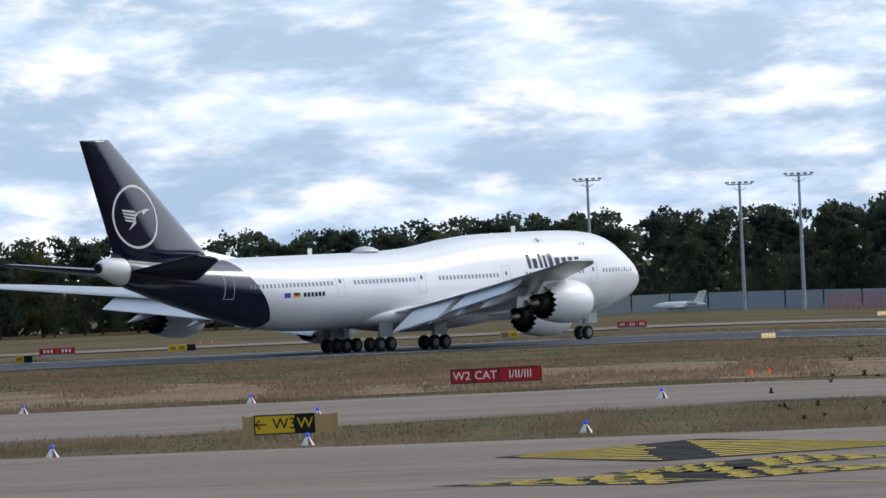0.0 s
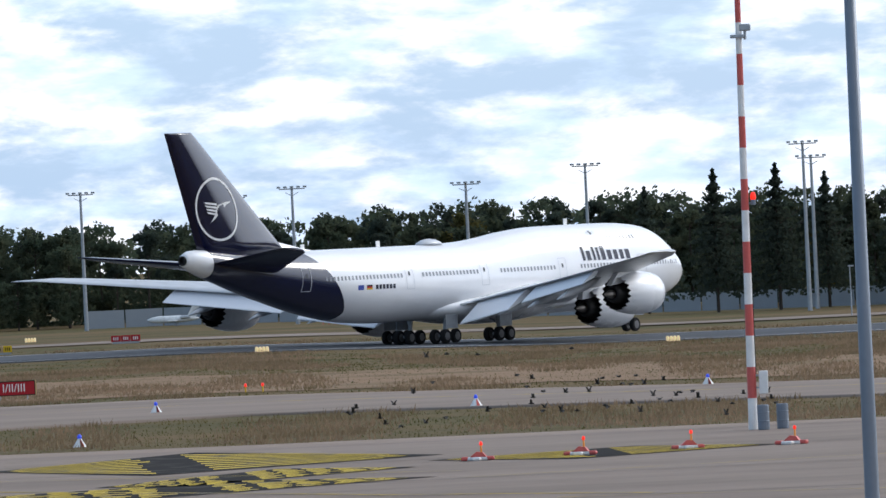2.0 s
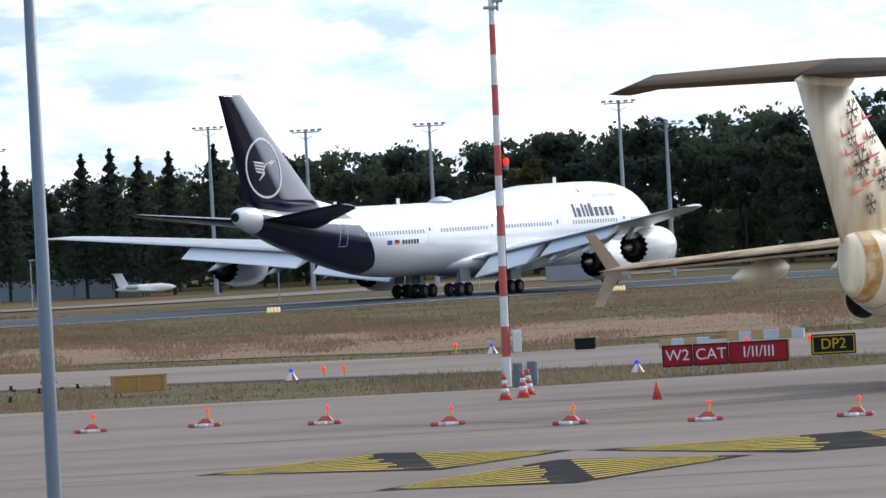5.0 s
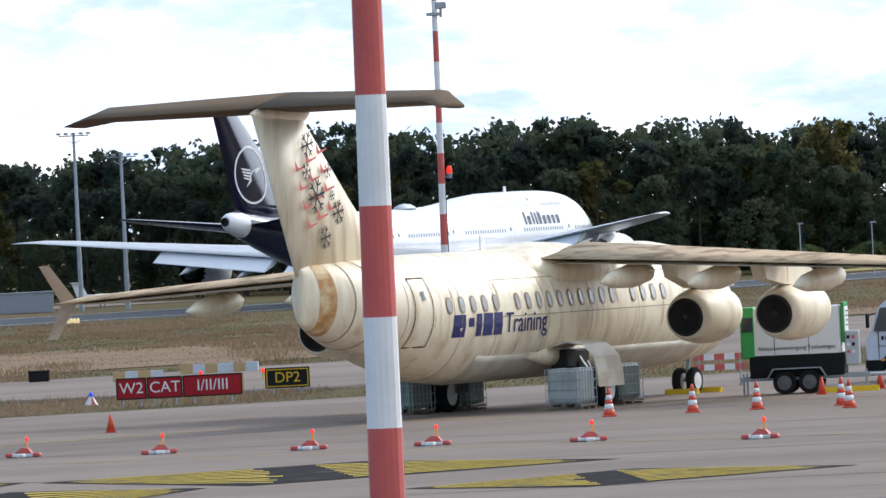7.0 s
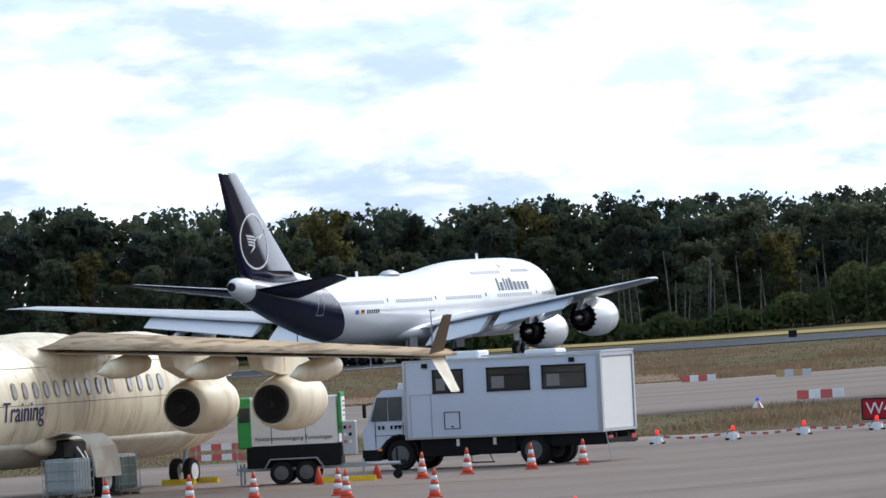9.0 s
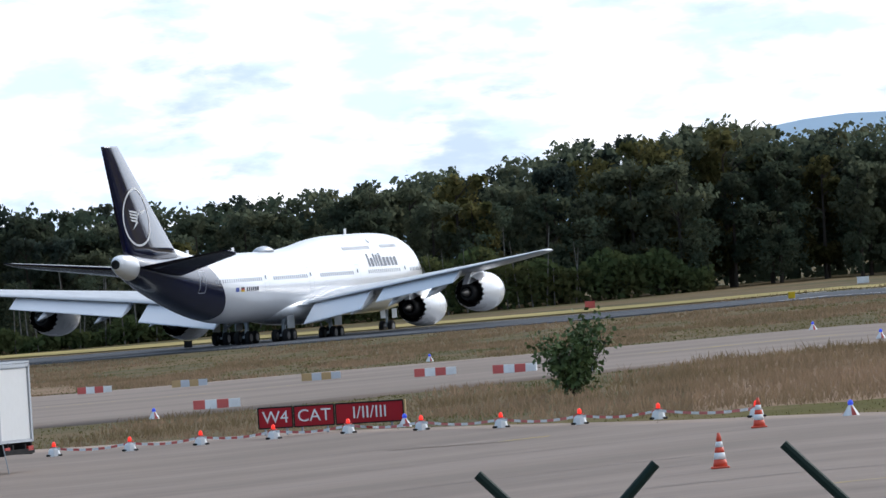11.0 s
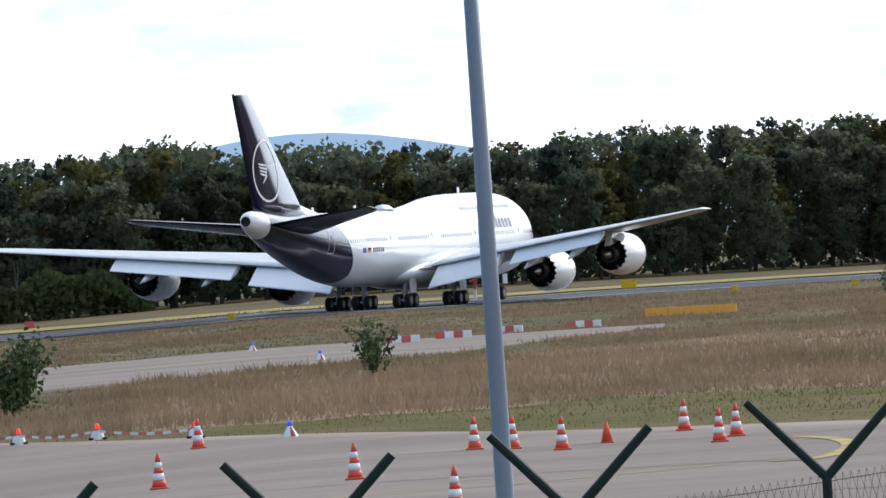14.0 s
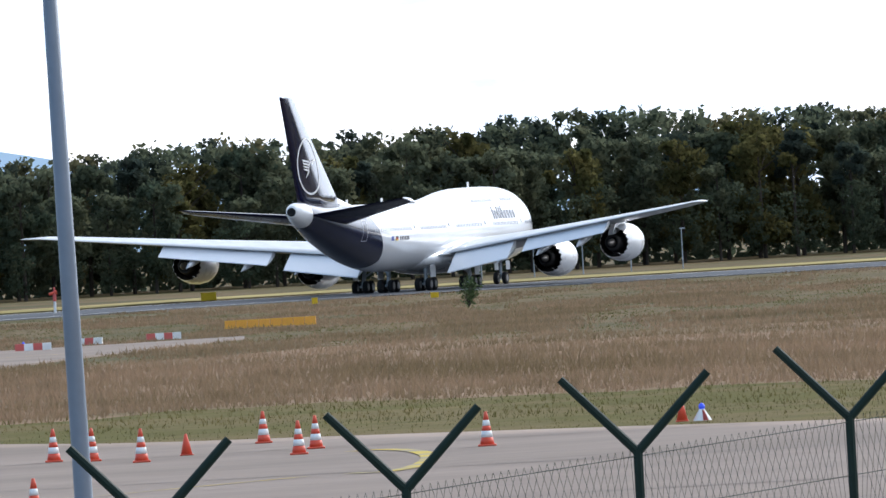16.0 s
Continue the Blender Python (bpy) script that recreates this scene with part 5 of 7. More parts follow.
    part("bumper", join(box(1.12, 0, 0.48, 0.2, 2.16, 0.36, 0.05), box(0.84, 1.02, 0.46, 0.44, 0.12, 0.32, 0.03), box(0.84, -1.02, 0.46, 0.44, 0.12, 0.32, 0.03)), M_CHASSIS, cab)
    part("wheel_arch", box(0.05, 0, 0.8, 1.0, 1.9, 0.36), M_CHASSIS, cab)
    part("side_skirt", join(box(-2.15, 1.06, 0.63, 3.0, 0.08, 0.52, 0.02), box(-5.6, 1.04, 0.7, 1.7, 0.1, 0.36, 0.02), box(-5.6, -1.04, 0.7, 1.7, 0.1, 0.36, 0.02), box(-2.15, -1.06, 0.63, 3.0, 0.08, 0.52, 0.02)), M_CHASSIS, root, "black side skirt")
    b = part("beacon", turned([(0.09, 0), (0.09, 0.05), (0.07, 0.07), (0.065, 0.16), (0.01, 0.18)], 12, Matrix.Translation((0.25, 0.3, 2.33))), M_WHITE, cab)
    part("frame", join(box(-2.8, 0.45, 0.72, 7.4, 0.09, 0.22), box(-2.8, -0.45, 0.72, 7.4, 0.09, 0.22), box(-1.6, 0.8, 0.6, 1.4, 0.5, 0.5, 0.05), box(-1.7, -0.8, 0.6, 1.6, 0.5, 0.5, 0.05), box(-3.1, 0.85, 0.68, 0.9, 0.4, 0.34, 0.03), box(-4.9, 0.7, 0.7, 2.6, 0.6, 0.24)), M_CHASSIS, root)
    part("side_guard", join(box(-2.7, 1.1, 0.72, 1.5, 0.04, 0.1), box(-2.7, 1.1, 0.48, 1.5, 0.04, 0.08)), M_CHASSIS, root)
    for x in (-1.85, -3.0):
        part("reflector", box(x, 1.13, 0.74, 0.09, 0.02, 0.2), M_WHITE, root)
    part("step", join(tube((-2.2, 1.0, 0.15), (-3.0, 1.2, 0.15), 0.02, n=5), tube((-2.2, 1.0, 0.15), (-2.2, 1.0, 0.6), 0.015, n=5), tube((-2.95, 1.15, 0.15), (-2.7, 1.0, 0.5), 0.015, n=5)), M_CHASSIS, root)
    part("rear_bar", join(box(-6.45, 0, 0.62, 0.1, 2.2, 0.14), box(-6.35, 0.7, 0.75, 0.2, 0.06, 0.3)), M_CHASSIS, root)
    for s in (-1, 1):
        part("tail_lamp", box(-6.47, s * 0.85, 0.7, 0.06, 0.36, 0.13), M_TAIL, root)
    part("support_leg", join(tube((-6.6, 1.1, 0.0), (-6.45, 1.1, 0.9), 0.015, n=5)), M_STEEL, root)
    for x, ys in ((0, (-0.95, 0.95)), (-4.2, (-1.0, -0.68, 0.68, 1.0))):
        for y in ys:
            w = tyre(root, "wheel", x, y, 0.44, 0.44, 0.26)
            w.children[0].data.materials[0] = M_WHEELRIM
    for x in (0, -4.2):
        part("axle", tube((x, -0.9, 0.44), (x, 0.9, 0.44), 0.07), M_CHASSIS, root)
    return root


truck = build_truck(place(65.92, 269.1, -52))


def build_trailer(m):
    root = thing("generator_trailer", m, "white and green generator on a twin-axle trailer", "trailer")
    part("enclosure", box(0, 0, 1.72, 2.5, 1.3, 1.35, 0.04), M_ROLLER, root, "white generator housing")
    part("base_tank", box(0, 0, 0.78, 2.62, 1.34, 0.62, 0.03), M_CHASSIS, root, "black lower housing")
    part("green_end", box(-1.33, 0, 1.72, 0.4, 1.34, 1.42, 0.04), M_GREEN_P, root, "green end panel")
    part("green_column", join(box(1.32, 0.62, 1.9, 0.08, 0.1, 1.1), box(1.32, -0.62, 1.9, 0.08, 0.1, 1.1), box(1.32, 0, 2.42, 0.08, 1.34, 0.1), box(1.32, 0, 1.5, 0.08, 1.34, 0.1)), M_GREEN_P, root)
    part("notice_board", box(1.36, 0, 1.95, 0.03, 1.14, 0.8), M_WHITE, root, "white notice")
    part("notice_bars", join(*[box(1.38, 0.1 - (k % 2) * 0.1, 2.22 - 0.13 * k, 0.012, 0.6, 0.03) for k in range(4)]), M_CHASSIS, root)
    part("control_window", box(-1.33, -0.68, 1.95, 0.3, 0.03, 0.4), M_GLASS, root)
    part("control_panel", box(1.55, -0.45, 1.2, 0.4, 0.4, 0.95, 0.03), M_ALU, root, "grey switch cabinet")
    for k in range(6):
        part("socket", box(1.45 + 0.14 * (k % 2), -0.665, 1.5 - 0.2 * (k // 2), 0.08, 0.03, 0.09), (M_BLUELAMP, M_RED, M_WHITE)[k % 3] if k % 3 else M_NAVY, root)
    part("firm_bars", join(*[box(0.55 - 0.13 * k, -0.655, 2.0, 0.09, 0.012, 0.09) for k in range(1, 9)]), M_CHASSIS, root)
    lettering("Notstromversorgung Tankanlagen", 0.155, M_CHASSIS, root, Matrix.Translation((0.02, -0.656, 1.27)) @ Matrix.Rotation(radians(90), 4, "X"))
    part("door_seams", join(*[box(x, -0.655, 1.72, 0.015, 0.01, 1.2) for x in (-0.6, 0.35)], box(0.3, -0.66, 1.75, 0.1, 0.02, 0.05)), M_CHASSIS, root)
    part("aerial", join(tube((0.65, -0.3, 2.4), (0.65, -0.3, 2.95), 0.03, n=6), tube((0.78, -0.2, 2.4), (0.8, -0.2, 2.75), 0.03, n=6)), M_WHITE, root)
    part("chassis", join(box(0.2, 0.5, 0.44, 3.6, 0.08, 0.12), box(0.2, -0.5, 0.44, 3.6, 0.08, 0.12), box(0, 0, 0.46, 0.1, 1.2, 0.1), tube((1.9, 0.45, 0.44), (2.9, 0, 0.44), 0.05), tube((1.9, -0.45, 0.44), (2.9, 0, 0.44), 0.05)), M_STEEL, root)
    for x in (-0.35, 0.35):
        for y in (-0.78, 0.78):
            w = tyre(root, "wheel", x, y, 0.32, 0.32, 0.2)
            w.children[0].data.materials[0] = M_WHEELRIM
    for s in (-1, 1):
        part("mudguard", join(loft([[(x, s * y, z) for x, z in ((-0.85, 0.42), (-0.66, 0.72), (0.66, 0.72), (0.85, 0.42), (0.82, 0.42), (0.64, 0.69), (-0.64, 0.69), (-0.82, 0.42))] for y in (0.66, 0.92)])), M_STEEL, root)
    for x, y in ((-1.5, -0.55), (-1.5, 0.55), (1.9, -0.5)):
        part("prop_stand", tube((x, y, 0), (x, y, 0.6), 0.03, n=6), M_STEEL, root)
    part("jockey_wheel", join(tube((2.8, 0.1, 0.15), (2.8, 0.1, 0.85), 0.03, n=6), turned([(0.03, -0.05), (0.13, -0.05), (0.13, 0.05), (0.03, 0.05)], 14, Matrix.Translation((2.8, 0.1, 0.13)) @ Matrix.Rotation(radians(90), 4, "X"))), M_CHASSIS, root)
    part("coupling", box(2.98, 0, 0.46, 0.2, 0.12, 0.12, 0.03), M_CHASSIS, root)
    return root


trailer = build_trailer(place(60.1, 259.3, 108))
copy_thing(chock, place(61.5, 257.9, 20))
copy_thing(chock, place(61.0, 258.0, 20))


# a striped barrier board behind the trailer
def build_board(m):
    root = thing("barrier_board", m, "red and white striped barrier board on the apron", "barrier")
    for z in (0.55, 0.85):
        for k in range(5):
            part("stripe", box(-0.6 + 0.3 * k, 0, z, 0.3, 0.04, 0.18), M_RED if k % 2 == 0 else M_WHITE, root)
    for x in (-0.6, 0.6):
        part("foot", join(tube((x, 0, 0), (x, 0, 0.95), 0.025, n=6), box(x, 0, 0.03, 0.1, 0.5, 0.06)), M_STEEL, root)
    return root


build_board(stand(0.2195, 281))

# ---- the airfield's small things ----
M_BEIGE = material("sun_bleached_board", (0.45, 0.30, 0.14), 0.8, vary=0.12, scale=2, fine=10)
M_BLUEGREY = material("blue_grey_steel", (0.17, 0.20, 0.24), 0.5, 0.3, vary=0.08, scale=2, fine=12)
M_DARKGREEN = material("dark_green_coated_steel", (0.010, 0.024, 0.019), 0.7, spec=0.2, vary=0.15, scale=4, fine=20)
M_WALL = material("pale_far_wall", (0.30, 0.32, 0.34), 0.8, vary=0.06, scale=0.1, fine=1)


def flat_patch(corners, up=0.012):
    v = [spot(a, d, up) for a, d in corners]
    return v, [tuple(range(len(v)))]


def ribbon(points, wide, up=0.012, steps=10):
    """A painted line over (azimuth, distance) points."""
    fine = []
    for (a0, d0), (a1, d1) in zip(points, points[1:]):
        fine += [(a0 + (a1 - a0) * k / steps, d0 + (d1 - d0) * k / steps) for k in range(steps)]
    fine.append(points[-1])
    p = [spot(a, d, up) for a, d in fine]
    v, f = [], []
    for i, q in enumerate(p):
        t = (p[min(i + 1, len(p) - 1)] - p[max(i - 1, 0)]).normalized()
        n = Vector((-t.y, t.x, 0)) * wide / 2
        v += [q - n, q + n]
    for i in range(len(p) - 1):
        f.append((2 * i, 2 * i + 1, 2 * i + 3, 2 * i + 2))
    return v, f


M_LINE = material("faded_yellow_line", (0.52, 0.38, 0.08), 0.9, spec=0.05, vary=0.2, scale=0.6, fine=5, second=(0.29, 0.26, 0.20), amount=0.9, low=0.42, high=0.6)
# slab joints of the apron and taxiway, tyre-dark lines
joints = []
for k in range(24):
    d = 168 + 7.5 * k
    seg = [(-0.08 + 0.02 * i, d) for i in range(29)]
    run = [q for q in seg if q[1] < edge_apron(q[0]) - 1]
    if len(run) > 1:
        joints.append(ribbon(run, 0.10 if k % 3 else 0.22, 0.006, 2))
tagged(part("apron_joint_lines", join(*joints), M_JOINT), "dark sealed joints between the concrete slabs", "joints", kind="stuff")
for name, pts, wide in (("apron_line", [(-0.06, 256), (0.0, 245), (0.042, 223), (0.07, 214)], 0.2), ("apron_line", [(-0.06, 268), (0.0, 256), (0.05, 243)], 0.12),
                        ("apron_line", [(0.05, 236), (0.095, 240), (0.14, 231)], 0.14), ("apron_line", [(0.06, 214), (0.095, 209), (0.14, 205)], 0.14), ("apron_line", [(0.144, 249), (0.18, 258), (0.2, 252)], 0.25),
                        ("apron_line", [(0.15, 228), (0.2, 224), (0.2325, 221)], 0.16), ("apron_line", [(0.30, 256), (0.311, 251.4), (0.317, 251.6)], 0.3), ("apron_line", [(0.345, 180), (0.371, 183), (0.394, 189)], 0.14),
                        ("taxi_line", [(-0.05, 372), (0.03, 380), (0.08, 352), (0.14, 333)], 0.3), ("taxi_line", [(0.25, 430), (0.29, 428), (0.33, 420), (0.37, 440)], 0.3)):
    tagged(part(name, ribbon(pts, wide), M_LINE), "faded yellow guide line painted on concrete", "marking", kind="structure")
arc = [(0.4 + 0.0062 * math.cos(t) + 0.0004, 198.5 + 9.5 * math.sin(t)) for t in [-1.9 + 0.2 * k for k in range(20)]]
tagged(part("apron_arc", ribbon(arc, 0.4, 0.014, 3), M_LINE), "yellow painted turning arc on the apron", "marking", kind="structure")
tagged(part("runway_edge_line", join(ribbon([(-0.1 + 0.02 * k, runway_middle(-0.1 + 0.02 * k) - 26) for k in range(30)], 0.9, 0.02, 3), ribbon([(-0.1 + 0.02 * k, runway_middle(-0.1 + 0.02 * k) + 29) for k in range(30)], 0.9, 0.02, 3)), M_WHITE), "white runway edge lines", "marking", kind="structure")
M_WORNBLACK = material("worn_black_paint", (0.035, 0.033, 0.032), 0.95, spec=0.02, vary=0.2, scale=0.9, fine=6, second=(0.2, 0.18, 0.16), amount=0.35, low=0.56, high=0.72)
M_WORNYELLOW = material("worn_yellow_paint", (0.62, 0.45, 0.09), 0.9, spec=0.05, vary=0.2, scale=1.1, fine=7, second=(0.25, 0.22, 0.18), amount=0.8, low=0.54, high=0.66)
# large painted signs on the apron: black fields with yellow strokes
rp = random.Random(5)


def painted_sign(tip0, tip1, high, low, lettered):
    """A black slanted field between two tips with a far and a near shoulder, hatched or lettered in yellow; corners as (azimuth, distance)."""
    root = thing("painted_sign", Matrix(), "worn black and yellow sign painted on the apron", "marking", "painted apron signs")
    part("black_field", flat_patch([tip0, high, tip1, low], 0.010), M_WORNBLACK, root)
    top, bottom = zip(tip0, high, tip1), zip(tip0, low, tip1)
    top, bottom = [tuple(q) for q in top], [tuple(q) for q in bottom]

    def at(a, f):
        d0, d1 = along(a, *bottom), along(a, *top)
        return a, d0 + (d1 - d0) * f
    a0, a1 = tip0[0], tip1[0]
    middle = (high[0] + low[0]) / 2
    for half, (p, q) in enumerate(((a0, middle), (middle, a1))):
        for k in range(9):
            f = (k + 0.8) / 9.6
            lead = 0.1 + 0.18 * abs(f - 0.45)
            b, e = (p + (q - p) * lead, q - (q - p) * (0.02 + 0.14 * f)) if half == 0 else (p + (q - p) * (0.16 - 0.14 * f), q - (q - p) * lead)
            if lettered:
                e = b + (e - b) * 0.16
                for j in range(5):
                    c = b + (e - b) * (1.25 * j + rp.uniform(0, 0.3))
                    g = min(c + (e - b) * rp.uniform(0.5, 1.2), q)
                    part("yellow_stroke", flat_patch([at(c, f - 0.045), at(g, f - 0.03), at(g, f + 0.022), at(c, f + 0.03)], 0.018), M_WORNYELLOW, root)
            else:
                e -= (e - b) * rp.uniform(0, 0.12)
                part("yellow_stroke", flat_patch([at(b, f - 0.022), at((b + e) / 2, f - 0.022), at(e, f - 0.022), at(e, f + 0.022), at((b + e) / 2, f + 0.022), at(b, f + 0.022)], 0.018), M_WORNYELLOW, root)


for corners in (((0.0008, 268), (0.0484, 262.5), (0.0225, 281), (0.0178, 254), False), ((0.0119, 243.5), (0.0455, 249.5), (0.031, 255), (0.022, 240.5), True),
                ((-0.0058, 238), (0.0477, 238.1), (0.026, 244), (0.018, 230), True), ((0.0466, 256), (0.0837, 256), (0.068, 262), (0.062, 250), False),
                ((0.1073, 208.5), (0.147, 213), (0.127, 219), (0.133, 203), False), ((0.1482, 212), (0.2088, 209), (0.182, 217), (0.170, 202), False),
                ((0.126, 191), (0.1656, 202), (0.145, 206), (0.147, 189), False), ((0.186, 194.5), (0.2335, 196), (0.21, 201), (0.205, 190), False)):
    painted_sign(*corners)


# ---- signs ----
def sign_panel(root, text, w, x, face, ink, hgt, size, m=None):
    p = part("panel", box(x, 0, 0.22 + hgt / 2, w, 0.16, hgt, 0.015), face, root)
    part("panel_frame", join(box(x, -0.085, 0.22, w, 0.02, 0.04), box(x, -0.085, 0.22 + hgt, w, 0.02, 0.04), box(x - w / 2, -0.085, 0.22 + hgt / 2, 0.04, 0.02, hgt), box(x + w / 2, -0.085, 0.22 + hgt / 2, 0.04, 0.02, hgt)), M_BLACK, p)
    lettering(text, size, ink, p, Matrix.Translation((x, -0.088, 0.22 + hgt / 2)) @ Matrix.Rotation(radians(90), 4, "X"))
    for s in (-0.32, 0.32):
        part("leg", tube((x + s * w, 0, 0), (x + s * w, 0, 0.24), 0.035, n=6), M_STEEL, root)


def red_sign(m, label, first, wide):
    root = thing("holding_sign", m, label, "airfield sign", "red holding signs")
    h = 0.62
    for text, w, x in ((first, 0.24, -0.38), ("CAT", 0.28, -0.115), ("I/II/III", 0.47, 0.265)):
        sign_panel(root, text, w * wide - 0.03, x * wide, M_SIGNRED, M_WHITE, h, 0.52 if wide > 4 else 0.48)
    part("end_cap", box(0.506 * wide, 0, 0.22 + h / 2, 0.06, 0.2, h + 0.06, 0.01), M_BEIGE, root)
    return root


red_sign(stand(0.0015, 434, -8), "red holding sign W2 CAT with white letters in dry grass", "W2", 4.15)
red_sign(stand(0.1632, 293, -4), "red holding sign W2 CAT with white letters on the grass strip", "W2", 3.85)
red_sign(stand(0.2944, 291, 6), "red holding sign W4 CAT with white letters on the grass strip", "W4", 4.45)
root = thing("direction_sign", stand(-0.0201, 308, 0), "yellow and black direction sign W3 in a wooden-ended frame", "airfield sign")
sign_panel(root, "\u2190 W3", 1.3, -0.5, M_YELLOW, M_BLACK, 0.6, 0.5)
sign_panel(root, "W", 0.6, 0.47, M_BLACK, M_YELLOW, 0.6, 0.5)
for x0, x1 in ((-1.54, -1.17), (0.8, 1.52)):
    part("end_board", box((x0 + x1) / 2, 0.02, 0.5, x1 - x0, 0.06, 0.6, 0.01), M_BEIGE, root, "bleached wooden board")
    for x in (x0 + 0.03, x1 - 0.03):
        part("post", box(x, -0.03, 0.42, 0.07, 0.07, 0.84), M_BEIGE, root)
root = thing("designator_sign", stand(0.1745, 300, 0), "black sign DP2 with yellow letters and frame", "airfield sign")
sign_panel(root, "DP2", 1.36, 0, M_BLACK, M_YELLOW, 0.6, 0.46)
part("border", join(box(0, -0.1, 0.26, 1.3, 0.02, 0.03), box(0, -0.1, 0.78, 1.3, 0.02, 0.03), box(-0.64, -0.1, 0.52, 0.03, 0.02, 0.52), box(0.64, -0.1, 0.52, 0.03, 0.02, 0.52)), M_YELLOW, root)
# the back of a sign: a yellow-brown crate
root = thing("sign_back", stand(0.1021, 305.5, 0), "yellow-brown back of an airfield sign with battens", "airfield sign")
part("board", box(0, 0, 0.33, 1.78, 0.5, 0.5, 0.02), material("ochre_board", (0.42, 0.24, 0.06), 0.7, vary=0.1), root)
for x in (-0.82, 0, 0.82):
    part("batten", box(x, -0.27, 0.3, 0.07, 0.05, 0.6), M_BEIGE, root)
part("top_rail", box(0, 0, 0.6, 1.84, 0.54, 0.05), M_BEIGE, root)


def far_sign(m, label, wide, mats, legs=True):
    root = thing("far_airfield_sign", m, label, "airfield sign", "far signs")
    n = len(mats)
    for k, mat in enumerate(mats):
        part("panel", box(-wide / 2 + wide * (k + 0.5) / n, 0, 0.5, wide / n - 0.04, 0.2, 0.6, 0.02), mat, root)
        part("mark_bars", join(*[box(-wide / 2 + wide * (k + 0.3 + 0.2 * j) / n, -0.11, 0.5, wide / n * 0.1, 0.02, 0.3) for j in range(3)]), M_WHITE if mat is M_SIGNRED else M_BLACK, root)
    part("leg", box(0, 0, 0.1, wide * 0.9, 0.1, 0.2), M_STEEL, root)
    return root


far_sign(stand(0.0159, 942), "small red airfield sign beyond the runway", 2.9, (M_SIGNRED, M_SIGNRED, M_SIGNRED))
far_sign(stand(0.0031, 886), "small yellow airfield sign beyond the runway", 1.7, (M_BEIGE, M_YELLOW))
far_sign(stand(-0.044, 930), "small red airfield sign beyond the runway", 3.5, (M_SIGNRED, M_SIGNRED))
far_sign(stand(-0.0475, 860), "small yellow airfield sign beside the runway", 1.6, (M_YELLOW, M_BLACK))
far_sign(stand(-0.031, 905), "small yellow airfield sign beyond the runway", 2.6, (M_YELLOW, M_YELLOW, M_BLACK))
far_sign(stand(0.1295, 905), "small yellow and black airfield sign beyond the runway", 1.6, (M_YELLOW, M_BLACK))


# ---- cones ----
def build_cone(m, label):
    root = thing("traffic_cone", m, label, "traffic cone", "cones on the apron")
    part("base", box(0, 0, 0.02, 0.4, 0.4, 0.045, 0.015), M_ORANGE, root)
    for r0, z0, r1, z1, mat in ((0.155, 0.04, 0.128, 0.19, M_ORANGE), (0.13, 0.19, 0.105, 0.33, M_WHITE), (0.105, 0.33, 0.085, 0.44, M_ORANGE), (0.087, 0.44, 0.065, 0.56, M_WHITE), (0.065, 0.56, 0.03, 0.74, M_ORANGE)):
        part("band", turned([(r0, z0), (r1, z1)], 16), mat, root, "white reflective band" if mat is M_WHITE else "", True)
    return root


CONES = ((0.2078, 249), (0.2165, 249), (0.2232, 249), (0.2320, 249), (0.2522, 269), (0.2408, 264), (0.2420, 242), (0.2576, 271), (0.2455, 267), (0.2328, 246),
         (0.3345, 200), (0.3388, 236), (0.3549, 194), (0.3675, 214), (0.3715, 212.5), (0.3766, 209), (0.3894, 221), (0.3930, 208), (0.3948, 212.6), (0.4126, 206), (0.3652, 170), (0.1401, 268), (0.1420, 270), (0.1426, 273))
cone = build_cone(stand(*CONES[0]), "orange and white traffic cone on the concrete")
for az, d in CONES[1:]:
    copy_thing(cone, stand(az, d))


def build_small_cone(m):
    root = thing("traffic_cone", m, "small plain red cone on the concrete", "traffic cone", "cones on the apron")
    part("base", box(0, 0, 0.015, 0.3, 0.3, 0.03, 0.01), M_ORANGE, root)
    part("body", turned([(0.13, 0.03), (0.03, 0.47), (0.01, 0.48)], 14), M_ORANGE, root, smooth=True)
    return root


small = build_small_cone(stand(0.1559, 258.6))
for az, d in ((0.3813, 213.1), (0.2300, 263), (0.2361, 267), (0.4330, 219), (0.2085, 281)):
    copy_thing(small, stand(az, d))


# ---- closure lamps on the apron ----
def build_lamp(m):
    root = thing("closure_lamp", m, "red-lit closure lamp on a red and white base", "warning lamp", "closure lamps on the apron")
    part("base", join(box(0, 0, 0.05, 0.86, 0.22, 0.1, 0.03), box(0, 0, 0.05, 0.22, 0.8, 0.1, 0.03)), M_WHITE, root, "worn white base")
    for x in (-0.34, 0.34):
        part("red_end", box(x, 0, 0.06, 0.2, 0.24, 0.105, 0.03), M_RED, root)
    part("hump", loft([[(-0.2, y, 0.1), (0.24, y, 0.1), (0.14, y, 0.22), (-0.02, y, 0.24)] for y in (-0.1, 0.1)]), M_RED, root)
    part("stem", tube((0.1, 0, 0.2), (0.1, 0, 0.4), 0.03, 0.025, 8), M_AMBER, root, "amber stem")
    part("lens", turned([(0.035, 0.4), (0.045, 0.43), (0.04, 0.48), (0.012, 0.51)], 10, Matrix.Translation((0.1, 0, 0))), M_REDLAMP, root, "glowing red lens")
    return root


